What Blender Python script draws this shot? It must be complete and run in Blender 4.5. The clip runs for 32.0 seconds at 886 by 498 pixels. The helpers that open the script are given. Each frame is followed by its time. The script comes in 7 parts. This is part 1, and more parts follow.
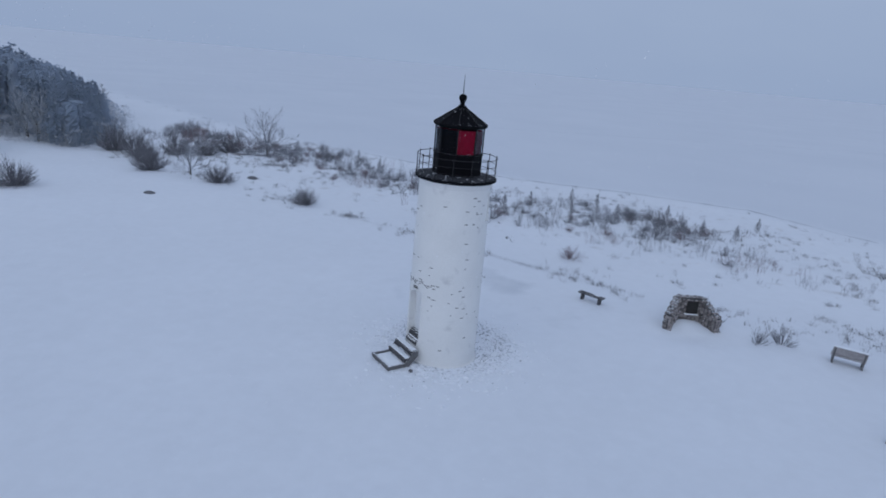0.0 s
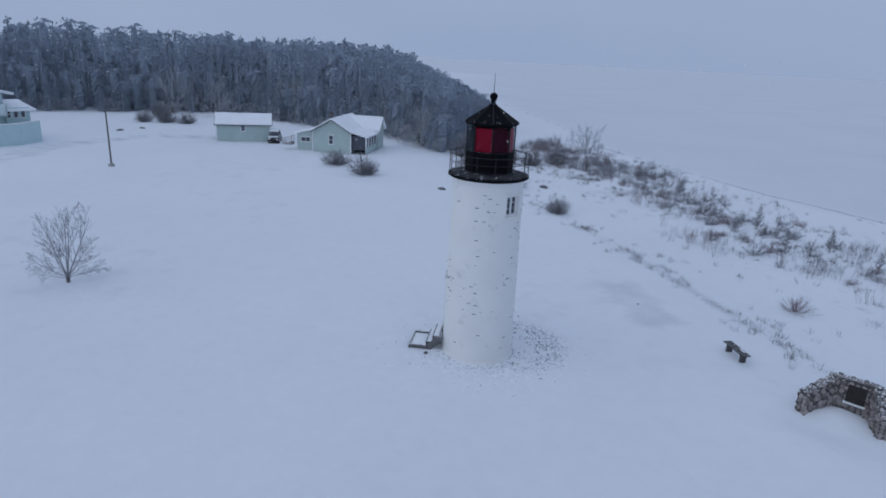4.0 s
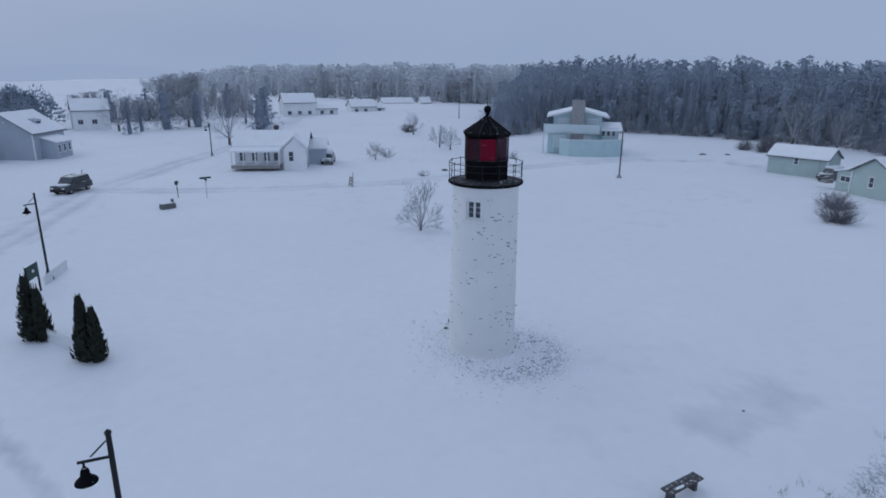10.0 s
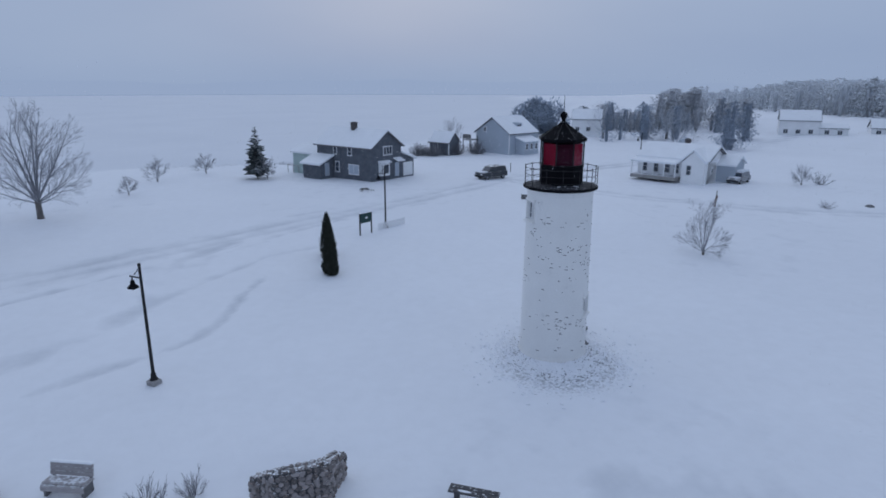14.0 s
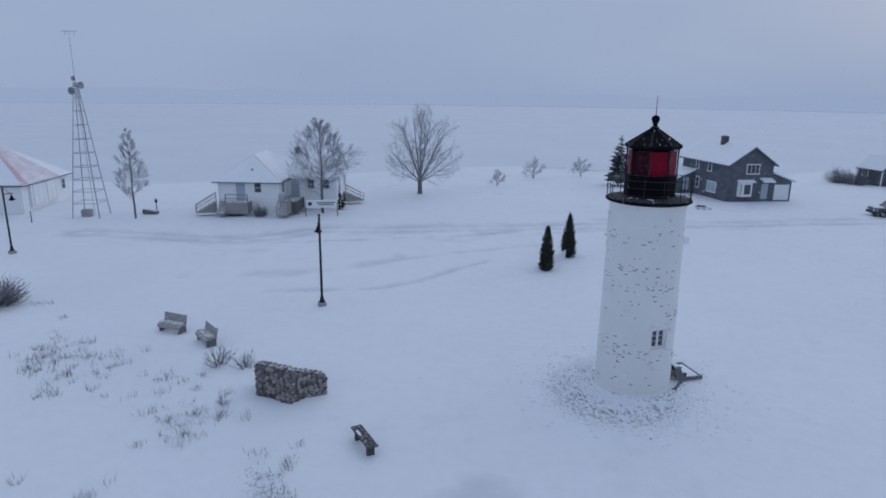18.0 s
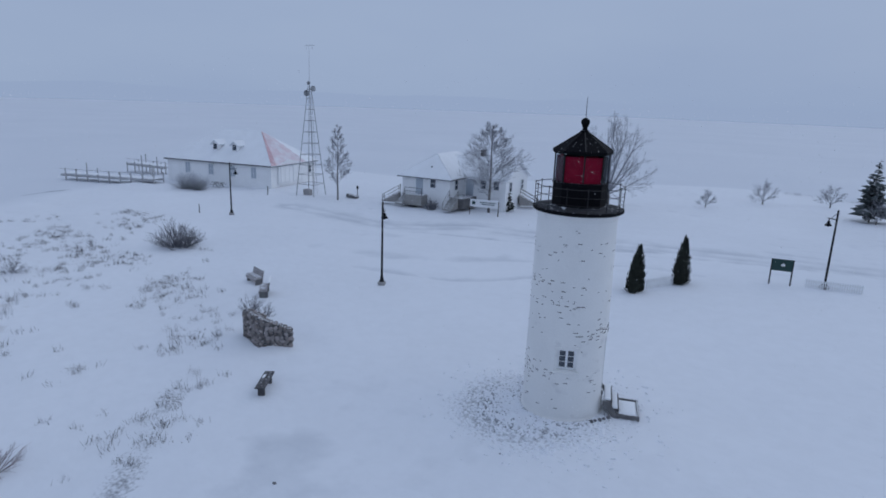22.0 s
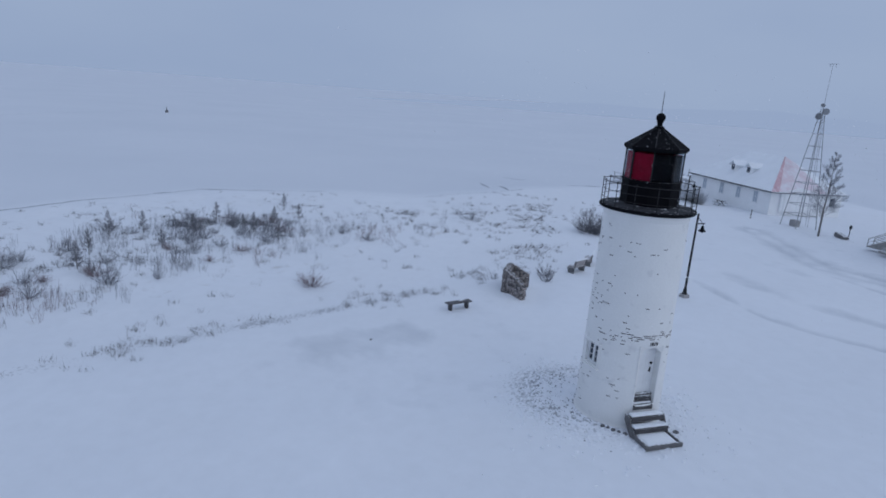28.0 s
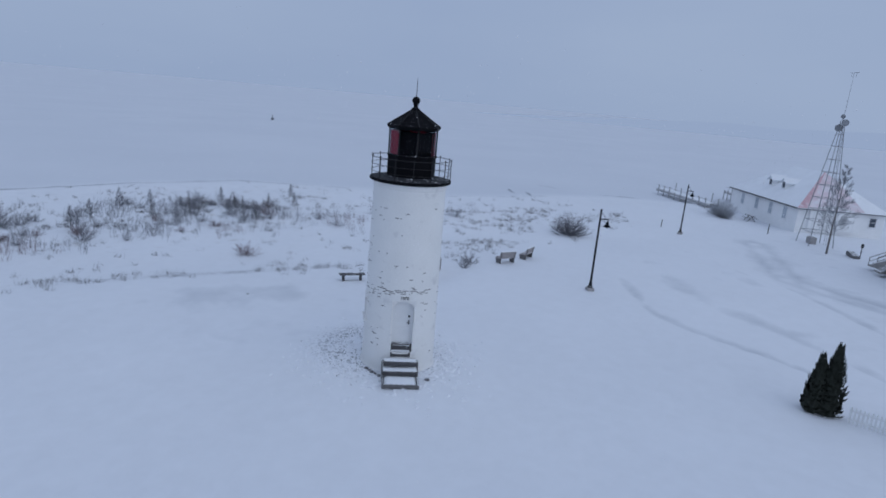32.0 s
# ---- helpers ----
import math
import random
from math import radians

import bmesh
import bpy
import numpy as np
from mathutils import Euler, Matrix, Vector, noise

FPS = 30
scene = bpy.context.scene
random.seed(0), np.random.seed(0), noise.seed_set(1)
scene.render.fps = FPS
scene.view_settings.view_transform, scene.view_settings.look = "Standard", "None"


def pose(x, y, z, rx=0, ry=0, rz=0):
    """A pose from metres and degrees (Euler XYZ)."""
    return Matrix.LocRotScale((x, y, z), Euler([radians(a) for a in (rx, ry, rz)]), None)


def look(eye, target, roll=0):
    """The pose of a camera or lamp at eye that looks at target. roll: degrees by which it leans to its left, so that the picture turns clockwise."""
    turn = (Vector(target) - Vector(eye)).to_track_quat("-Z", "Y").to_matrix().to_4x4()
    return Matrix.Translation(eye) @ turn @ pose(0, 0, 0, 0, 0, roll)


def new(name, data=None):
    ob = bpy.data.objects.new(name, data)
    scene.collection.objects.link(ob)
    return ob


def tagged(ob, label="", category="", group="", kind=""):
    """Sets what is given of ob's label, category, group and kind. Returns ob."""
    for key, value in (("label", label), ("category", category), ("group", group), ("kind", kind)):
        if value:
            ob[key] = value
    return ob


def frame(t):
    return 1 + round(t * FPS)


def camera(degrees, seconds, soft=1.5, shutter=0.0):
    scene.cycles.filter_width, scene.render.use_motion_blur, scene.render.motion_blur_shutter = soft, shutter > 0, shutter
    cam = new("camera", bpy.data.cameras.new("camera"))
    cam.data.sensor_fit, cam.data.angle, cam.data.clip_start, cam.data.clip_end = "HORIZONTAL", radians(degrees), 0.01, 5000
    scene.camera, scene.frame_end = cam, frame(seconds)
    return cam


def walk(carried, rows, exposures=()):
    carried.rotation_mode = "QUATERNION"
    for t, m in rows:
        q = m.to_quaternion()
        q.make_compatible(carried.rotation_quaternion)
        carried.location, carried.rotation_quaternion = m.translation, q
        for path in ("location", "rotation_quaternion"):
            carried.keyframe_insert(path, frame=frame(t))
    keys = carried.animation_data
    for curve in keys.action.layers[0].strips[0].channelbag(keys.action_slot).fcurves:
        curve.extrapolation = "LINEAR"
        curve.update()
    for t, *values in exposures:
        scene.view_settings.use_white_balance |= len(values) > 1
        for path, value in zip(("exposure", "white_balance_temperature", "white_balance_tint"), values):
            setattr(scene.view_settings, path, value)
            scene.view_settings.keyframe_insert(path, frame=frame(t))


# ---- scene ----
cam = camera(71.4, 32.0, 1.75)
METRES, EYE, TILT, LEAN, TURN = 152.8, 13.905, 0.0, 0.0, 0.0
ROWS = [
    (0.0, 0.0, 0.0, 0.0, 1.49, -16.84, -4.93),
    (0.5, 0.0147, -0.0002, 0.0001, 6.44, -16.99, -4.66),
    (1.0, 0.0293, 0.0006, 0.0002, 12.74, -17.16, -4.34),
    (1.5, 0.044, 0.0029, 0.0006, 19.11, -17.38, -3.97),
    (2.0, 0.0589, 0.0063, 0.0008, 23.98, -17.41, -3.7),
    (2.5, 0.0739, 0.0116, 0.0011, 28.58, -17.43, -3.42),
    (3.0, 0.0887, 0.0186, 0.0012, 33.43, -17.45, -3.15),
    (3.5, 0.1032, 0.027, 0.0013, 38.22, -17.44, -2.9),
    (5.5, 0.154, 0.0736, 0.0011, 53.7, -17.07, -2.16),
    (6.0, 0.1646, 0.0879, 0.0013, 58.87, -16.99, -1.92),
    (6.5, 0.1745, 0.1033, 0.0019, 64.55, -16.97, -1.7),
    (7.0, 0.1832, 0.1199, 0.002, 70.77, -16.85, -1.44),
    (7.5, 0.1906, 0.1374, 0.0024, 77.05, -16.78, -1.21),
    (8.0, 0.1963, 0.1558, 0.0026, 83.08, -16.69, -0.98),
    (8.5, 0.2003, 0.1746, 0.0027, 88.95, -16.59, -0.82),
    (9.0, 0.2023, 0.1938, 0.0025, 94.68, -16.47, -0.69),
    (9.5, 0.2024, 0.2133, 0.0026, 100.71, -16.34, -0.58),
    (10.0, 0.2008, 0.2329, 0.0027, 107.1, -16.23, -0.42),
    (10.5, 0.1973, 0.2522, 0.0029, 113.36, -16.15, -0.32),
    (11.0, 0.1918, 0.2709, 0.0028, 119.34, -16.03, -0.28),
    (11.5, 0.1843, 0.2885, 0.0024, 124.92, -15.86, -0.16),
    (12.0, 0.1751, 0.3057, 0.0024, 130.62, -15.72, -0.09),
    (12.5, 0.1641, 0.3214, 0.0019, 136.93, -15.52, -0.1),
    (13.0, 0.1513, 0.3358, 0.0016, 143.62, -15.37, -0.06),
    (13.5, 0.1374, 0.3489, 0.0011, 150.05, -15.21, -0.09),
    (14.0, 0.122, 0.3602, 0.0007, 156.16, -15.08, -0.14),
    (14.5, 0.1063, 0.369, 0.0, 161.85, -14.92, -0.19),
    (16.5, 0.0411, 0.3847, -0.0021, 184.07, -14.39, -0.42),
    (17.0, 0.0261, 0.3845, -0.0022, 189.53, -14.28, -0.47),
    (17.5, 0.0119, 0.383, -0.0028, 194.75, -14.17, -0.57),
    (18.0, -0.0017, 0.3806, -0.0031, 199.76, -14.1, -0.68),
    (18.5, -0.0146, 0.3768, -0.0036, 203.37, -14.01, -0.84),
    (19.0, -0.0273, 0.3724, -0.0039, 206.44, -13.93, -1.0),
    (19.5, -0.0397, 0.3671, -0.0042, 209.69, -13.85, -1.22),
    (20.0, -0.0523, 0.3611, -0.0045, 213.16, -13.79, -1.36),
    (20.5, -0.0646, 0.3542, -0.0047, 216.75, -13.75, -1.55),
    (21.0, -0.0766, 0.3464, -0.005, 220.39, -13.66, -1.7),
    (21.5, -0.0882, 0.3378, -0.0049, 224.17, -13.67, -1.86),
    (22.0, -0.0989, 0.3285, -0.0047, 228.27, -13.68, -2.02),
    (22.5, -0.1091, 0.3188, -0.0048, 232.28, -13.66, -2.17),
    (23.0, -0.1185, 0.3085, -0.0046, 236.54, -13.7, -2.29),
    (23.5, -0.1274, 0.2982, -0.0046, 241.42, -13.72, -2.5),
    (24.0, -0.1355, 0.2877, -0.0048, 246.78, -13.78, -2.68),
    (24.5, -0.1428, 0.277, -0.0051, 252.2, -13.83, -2.93),
    (25.0, -0.1491, 0.2659, -0.0054, 257.48, -13.89, -3.11),
    (25.5, -0.1543, 0.2543, -0.0057, 262.59, -13.98, -3.32),
    (26.0, -0.1587, 0.2428, -0.0061, 267.9, -14.06, -3.51),
    (26.5, -0.1627, 0.2312, -0.0064, 273.25, -14.15, -3.68),
    (28.5, -0.1703, 0.1841, -0.0073, 288.86, -14.25, -4.29),
    (29.0, -0.1705, 0.1719, -0.0073, 290.86, -14.22, -4.39),
    (29.5, -0.17, 0.1594, -0.0074, 292.82, -14.17, -4.51),
    (30.0, -0.1692, 0.1464, -0.0075, 294.6, -14.12, -4.61),
    (30.5, -0.1677, 0.1331, -0.0077, 295.97, -14.04, -4.73),
    (31.0, -0.1657, 0.1195, -0.0079, 296.85, -13.94, -4.83),
    (31.5, -0.1634, 0.106, -0.008, 297.38, -13.85, -4.89),
    (32.0, -0.161, 0.0927, -0.0081, 297.64, -13.74, -4.96),
]
walk(cam, [(t, pose(0, 0, EYE, TILT, LEAN, TURN) @ pose(METRES * x, METRES * y, METRES * z, 90 + pitch, roll, yaw)) for t, x, y, z, yaw, pitch, roll in ROWS], [(0.0, -0.12), (32.0, -0.12)])

# ---- world, sun, exposure ----
world = bpy.data.worlds.new("overcast_sky")
scene.world = world
world.use_nodes = True
wn, wl = world.node_tree.nodes, world.node_tree.links
wn.clear()
w_out = wn.new("ShaderNodeOutputWorld")
w_sky = wn.new("ShaderNodeTexSky")
w_sky.sky_type, w_sky.sun_disc = "NISHITA", False
w_sky.sun_elevation, w_sky.sun_rotation, w_sky.dust_density = radians(14), radians(200), 6.0
w_skyb = wn.new("ShaderNodeBackground")
w_skyb.inputs["Strength"].default_value = 0.05
wl.new(w_sky.outputs["Color"], w_skyb.inputs["Color"])
w_co = wn.new("ShaderNodeTexCoord")
w_sep = wn.new("ShaderNodeSeparateXYZ")
wl.new(w_co.outputs["Generated"], w_sep.inputs[0])
w_ramp = wn.new("ShaderNodeValToRGB")
wl.new(w_sep.outputs["Z"], w_ramp.inputs["Fac"])
for at, col in ((0.0, (0.332, 0.430, 0.626)), (0.06, (0.336, 0.434, 0.630)), (0.35, (0.352, 0.450, 0.636)), (1.0, (0.412, 0.512, 0.715))):
    el = w_ramp.color_ramp.elements[0] if at == 0.0 else (w_ramp.color_ramp.elements[1] if at == 1.0 else w_ramp.color_ramp.elements.new(at))
    el.position, el.color = at, (*col, 1)
w_cloud = wn.new("ShaderNodeBackground")
w_stretch = wn.new("ShaderNodeMapping")
w_stretch.inputs["Scale"].default_value = (1.0, 1.0, 3.2)
wl.new(w_co.outputs["Generated"], w_stretch.inputs["Vector"])
w_noise = wn.new("ShaderNodeTexNoise")
w_noise.inputs["Scale"].default_value, w_noise.inputs["Detail"].default_value = 1.7, 4
wl.new(w_stretch.outputs[0], w_noise.inputs["Vector"])
w_tone = wn.new("ShaderNodeValToRGB")
for at, col in ((0.0, (0.95, 0.955, 0.97)), (1.0, (1.06, 1.045, 1.02))):
    el = w_tone.color_ramp.elements[0 if at == 0.0 else 1]
    el.position, el.color = 0.3 + 0.4 * at, (*col, 1)
wl.new(w_noise.outputs["Fac"], w_tone.inputs["Fac"])
w_mul = wn.new("ShaderNodeMix")
w_mul.data_type, w_mul.blend_type = "RGBA", "MULTIPLY"
w_mul.inputs[0].default_value = 1.0
wl.new(w_ramp.outputs["Color"], w_mul.inputs[6]); wl.new(w_tone.outputs["Color"], w_mul.inputs[7])
wl.new(w_mul.outputs[2], w_cloud.inputs["Color"])
w_mix = wn.new("ShaderNodeMixShader")
w_mix.inputs[0].default_value = 0.97
wl.new(w_skyb.outputs[0], w_mix.inputs[1])
wl.new(w_cloud.outputs[0], w_mix.inputs[2])
wl.new(w_mix.outputs[0], w_out.inputs["Surface"])
sun_data = bpy.data.lights.new("sun", "SUN")
sun_data.energy, sun_data.angle, sun_data.color = 0.5, radians(80), (0.93, 0.97, 1.0)
sun = new("sun", sun_data)
sun.matrix_basis = look((0, 0, 20), (10, 34, 0))


# ---- materials ----
def material(name, base, rough=0.8, metal=0.0, vary=0.15, scale=3.0, fine=40.0, bump=0.2, dist=0.02, second=None, amount=0.5, edge=0.1, snow=0.0, spec=0.3, per=0.0):
    """A surface with variation at two scales, an optional second colour in patches, and snow that clings to what faces up."""
    m = bpy.data.materials.new(name)
    m.use_nodes = True
    n, l = m.node_tree.nodes, m.node_tree.links
    b = n["Principled BSDF"]
    b.inputs["Roughness"].default_value, b.inputs["Metallic"].default_value = rough, metal
    b.inputs["Specular IOR Level"].default_value = spec
    co = n.new("ShaderNodeTexCoord")
    geo = n.new("ShaderNodeNewGeometry")
    big, small = n.new("ShaderNodeTexNoise"), n.new("ShaderNodeTexNoise")
    for t, s, d in ((big, scale, 3), (small, fine, 4)):
        t.inputs["Scale"].default_value, t.inputs["Detail"].default_value = s, d
        l.new(geo.outputs["Position"], t.inputs["Vector"])
    add = n.new("ShaderNodeMath")
    add.operation = "ADD"
    l.new(big.outputs["Fac"], add.inputs[0]); l.new(small.outputs["Fac"], add.inputs[1])
    fac = add.outputs[0]
    if per:
        info = n.new("ShaderNodeObjectInfo")
        mad = n.new("ShaderNodeMath")
        mad.operation = "MULTIPLY_ADD"
        l.new(info.outputs["Random"], mad.inputs[0])
        mad.inputs[1].default_value = per
        l.new(fac, mad.inputs[2])
        fac = mad.outputs[0]
    rng = n.new("ShaderNodeMapRange")
    rng.inputs["From Min"].default_value, rng.inputs["From Max"].default_value = 0.6, 1.4 + per
    rng.inputs["To Min"].default_value, rng.inputs["To Max"].default_value = 1 - vary, 1 + vary
    l.new(fac, rng.inputs["Value"])
    mul = n.new("ShaderNodeMix")
    mul.data_type, mul.blend_type = "RGBA", "MULTIPLY"
    mul.inputs[0].default_value = 1.0
    mul.inputs[6].default_value = (*base, 1)
    l.new(rng.outputs[0], mul.inputs[7])
    col = mul.outputs[2]
    def mix_in(col, mask, colour):
        mx = n.new("ShaderNodeMix")
        mx.data_type = "RGBA"
        l.new(mask, mx.inputs[0]); l.new(col, mx.inputs[6])
        mx.inputs[7].default_value = (*colour, 1)
        return mx.outputs[2]
    if second:
        pt = n.new("ShaderNodeTexNoise")
        pt.inputs["Scale"].default_value, pt.inputs["Detail"].default_value = scale * 2.3, 6
        l.new(geo.outputs["Position"], pt.inputs["Vector"])
        pr = n.new("ShaderNodeMapRange")
        pr.inputs["From Min"].default_value, pr.inputs["From Max"].default_value = amount, amount + edge
        l.new(pt.outputs["Fac"], pr.inputs["Value"])
        col = mix_in(col, pr.outputs[0], second)
    if snow:
        sx = n.new("ShaderNodeSeparateXYZ")
        l.new(geo.outputs["Normal"], sx.inputs[0])
        st = n.new("ShaderNodeTexNoise")
        st.inputs["Scale"].default_value, st.inputs["Detail"].default_value = fine * 0.15, 5
        l.new(geo.outputs["Position"], st.inputs["Vector"])
        sm = n.new("ShaderNodeMath"); sm.operation = "MULTIPLY_ADD"
        l.new(sx.outputs["Z"], sm.inputs[0]); sm.inputs[1].default_value = 0.5; l.new(st.outputs["Fac"], sm.inputs[2])
        sr = n.new("ShaderNodeMapRange")
        sr.inputs["From Min"].default_value, sr.inputs["From Max"].default_value = 1.05 - snow, 1.25 - snow
        l.new(sm.outputs[0], sr.inputs["Value"])
        col = mix_in(col, sr.outputs[0], (0.82, 0.84, 0.87))
    l.new(col, b.inputs["Base Color"])
    if bump:
        bp = n.new("ShaderNodeBump")
        bp.inputs["Strength"].default_value, bp.inputs["Distance"].default_value = bump, dist
        l.new(add.outputs[0], bp.inputs["Height"])
        l.new(bp.outputs[0], b.inputs["Normal"])
    return m


SNOW = material("snow", (0.84, 0.86, 0.90), 0.75, vary=0.05, scale=0.12, fine=1.6, bump=0.35, dist=0.08)
ROOFSNOW = material("roof_snow", (0.86, 0.88, 0.91), 0.8, vary=0.05, scale=0.7, fine=6, bump=0.3, dist=0.05)
PAINT = material("white_painted_brick", (0.80, 0.80, 0.79), 0.6, vary=0.05, scale=0.8, fine=16, bump=0.3, dist=0.012, second=(0.66, 0.66, 0.66), amount=0.62, edge=0.15)
BRICK = material("bare_brick", (0.036, 0.022, 0.024), 0.9, vary=0.4, scale=9, fine=60, per=0.5)
BLACK = material("black_iron", (0.006, 0.006, 0.008), 0.7, vary=0.3, scale=4, fine=60, snow=0.008, bump=0.15, spec=0.06)
IRON = material("black_railing", (0.012, 0.012, 0.014), 0.5, vary=0.2, scale=4, fine=60)
# Darker copy of red_screen, with the weak light on two panels put into colour.
DIMRED = material("shaded_red_screen", (0.055, 0.006, 0.016), 0.5, vary=0.3, scale=5, fine=30, spec=0.1)
RED = material("red_screen", (0.30, 0.007, 0.028), 0.5, vary=0.25, scale=5, fine=30, spec=0.1)
WOODGREY = material("weathered_wood", (0.15, 0.148, 0.15), 0.85, vary=0.35, scale=4, fine=50, snow=0.18)
TIMBER = material("grey_timber", (0.30, 0.29, 0.28), 0.85, vary=0.3, scale=4, fine=50, snow=0.2)
STONE = material("field_stone", (0.235, 0.215, 0.210), 0.9, vary=0.80, scale=5, fine=40, per=2.4, snow=0.14, second=(0.36, 0.285, 0.25), amount=0.57)
MORTAR = material("mortar", (0.085, 0.083, 0.088), 0.95, vary=0.3, scale=4, fine=60, snow=0.16)
WHITEWOOD = material("white_paint", (0.78, 0.79, 0.80), 0.6, vary=0.06, scale=1.5, fine=20)
SIDINGWHITE = material("white_siding", (0.86, 0.865, 0.87), 0.7, vary=0.07, scale=0.6, fine=8)
SIDINGGREY = material("pale_grey_siding", (0.42, 0.47, 0.53), 0.7, vary=0.08, scale=0.6, fine=8)
SIDINGDARK = material("dark_shingle", (0.115, 0.127, 0.148), 0.9, vary=0.35, scale=1.2, fine=14, second=(0.19, 0.19, 0.2), amount=0.6)
SIDINGMINT = material("mint_siding", (0.44, 0.54, 0.52), 0.75, vary=0.08, scale=0.6, fine=8)
SIDINGTEAL = material("teal_siding", (0.50, 0.65, 0.67), 0.75, vary=0.08, scale=0.6, fine=8)
TEALLIGHT = material("pale_teal_panel", (0.64, 0.73, 0.745), 0.75, vary=0.06, scale=0.6, fine=8)
ROOFDARK = material("dark_roof_edge", (0.15, 0.15, 0.16), 0.9, vary=0.3, scale=2, fine=20)
BAREROOF = material("bare_red_roof_metal", (0.62, 0.40, 0.44), 0.7, vary=0.15, scale=0.8, fine=8, second=(0.78, 0.70, 0.74), amount=0.52, edge=0.2)
ROOFRED = material("red_roof_metal", (0.72, 0.60, 0.64), 0.75, vary=0.12, scale=0.4, fine=5, second=(0.80, 0.80, 0.84), amount=0.40, edge=0.35)
GLASS = material("dark_window_glass", (0.055, 0.065, 0.085), 0.12, vary=0.2, scale=2, fine=10, bump=0.05, spec=0.6)
CHIMNEY = material("chimney_stone", (0.34, 0.33, 0.33), 0.9, vary=0.25, scale=2, fine=12)
CHIMDARK = material("chimney_brick", (0.10, 0.088, 0.088), 0.9, vary=0.25, scale=2, fine=12)
BARK = material("bark", (0.15, 0.138, 0.13), 0.95, vary=0.3, scale=2, fine=20, snow=0.1)
# Twig tones are greyed for frost and cooled with the blue of haze.
TWIG = material("frost_haze_twigs", (0.25, 0.255, 0.28), 0.95, vary=0.3, scale=1, fine=10, snow=0.22)
# Pale copy of the twig colour, with distance haze painted in beside frost.
WOODTWIG = material("frost_haze_wood_twigs", (0.64, 0.665, 0.71), 0.95, vary=0.15, scale=0.2, fine=4, bump=0.0)
DENSETWIG = material("frost_haze_dense_twigs", (0.19, 0.19, 0.21), 0.95, vary=0.3, scale=1, fine=10, snow=0.12)
REDTWIG = material("reddish_twigs", (0.26, 0.21, 0.225), 0.95, vary=0.3, scale=1, fine=10, snow=0.1)
GRASS = material("dry_beach_grass", (0.115, 0.11, 0.115), 0.95, vary=0.4, scale=1, fine=10, snow=0.1)
# Well above needle tone: frost and snow haze both put into the colour.
CONIFER = material("frost_haze_conifer", (0.45, 0.525, 0.63), 0.95, vary=0.05, scale=0.10, fine=1.2, bump=0.0, per=0.10)
# Paler still: the deeper haze over the far woods, put into the colour.
FARWOOD = material("far_frost_haze_wood", (0.83, 0.875, 0.93), 0.95, vary=0.08, scale=0.03, fine=0.6, bump=0.0)
BENCHWOOD = material("bare_bench_plank", (0.085, 0.083, 0.088), 0.85, vary=0.35, scale=4, fine=50, snow=0.015)
PALEWOOD = material("pale_weathered_slat", (0.36, 0.335, 0.335), 0.85, vary=0.25, scale=4, fine=50, snow=0.16)
CEDAR = material("dark_cedar", (0.022, 0.026, 0.020), 0.95, vary=0.4, scale=4, fine=30, snow=0.05)
POLEWOOD = material("pole_wood", (0.11, 0.095, 0.085), 0.9, vary=0.3, scale=4, fine=30)
STEEL = material("galvanised_steel", (0.30, 0.31, 0.33), 0.6, 0.3, vary=0.2, scale=3, fine=30)
SIGNGREEN = material("dark_green_sign", (0.025, 0.06, 0.055), 0.6, vary=0.15, scale=3, fine=30)
CARDARK = material("dark_car_paint", (0.04, 0.045, 0.052), 0.3, vary=0.2, scale=2, fine=10, snow=0.2, spec=0.5)
CARGREY = material("silver_car_paint", (0.25, 0.26, 0.28), 0.35, vary=0.2, scale=2, fine=10, snow=0.25, spec=0.5)
RUBBER = material("tyre", (0.02, 0.02, 0.02), 0.9, vary=0.2)


def let_light_through(m, share):
    """Sprays pass part of the light on, which softens contrast as haze does."""
    n, l = m.node_tree.nodes, m.node_tree.links
    b = n["Principled BSDF"]
    tl, mx = n.new("ShaderNodeBsdfTranslucent"), n.new("ShaderNodeMixShader")
    l.new(b.inputs["Base Color"].links[0].from_socket, tl.inputs["Color"])
    mx.inputs[0].default_value = share
    l.new(b.outputs[0], mx.inputs[1]); l.new(tl.outputs[0], mx.inputs[2])
    l.new(mx.outputs[0], n["Material Output"].inputs["Surface"])
    # normals lean up so sprays catch the sky evenly, imitating haze's low contrast
    geo, soft = n.new("ShaderNodeNewGeometry"), n.new("ShaderNodeVectorMath")
    soft.operation = "MULTIPLY_ADD"
    soft.inputs[1].default_value, soft.inputs[2].default_value = (0.4, 0.4, 0.4), (0, 0, 0.6)
    l.new(geo.outputs["Normal"], soft.inputs[0])
    unit = n.new("ShaderNodeVectorMath")
    unit.operation = "NORMALIZE"
    l.new(soft.outputs[0], unit.inputs[0]); l.new(unit.outputs[0], b.inputs["Normal"])


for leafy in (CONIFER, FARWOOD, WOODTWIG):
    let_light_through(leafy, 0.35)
# Emission gives the far shore its haze tone; no lamp stands there.
HAZE = bpy.data.materials.new("far_shore_haze")
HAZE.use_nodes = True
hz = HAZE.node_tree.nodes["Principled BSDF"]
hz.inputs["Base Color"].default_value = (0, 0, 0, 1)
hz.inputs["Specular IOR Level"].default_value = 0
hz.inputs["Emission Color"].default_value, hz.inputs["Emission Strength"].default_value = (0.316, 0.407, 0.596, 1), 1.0

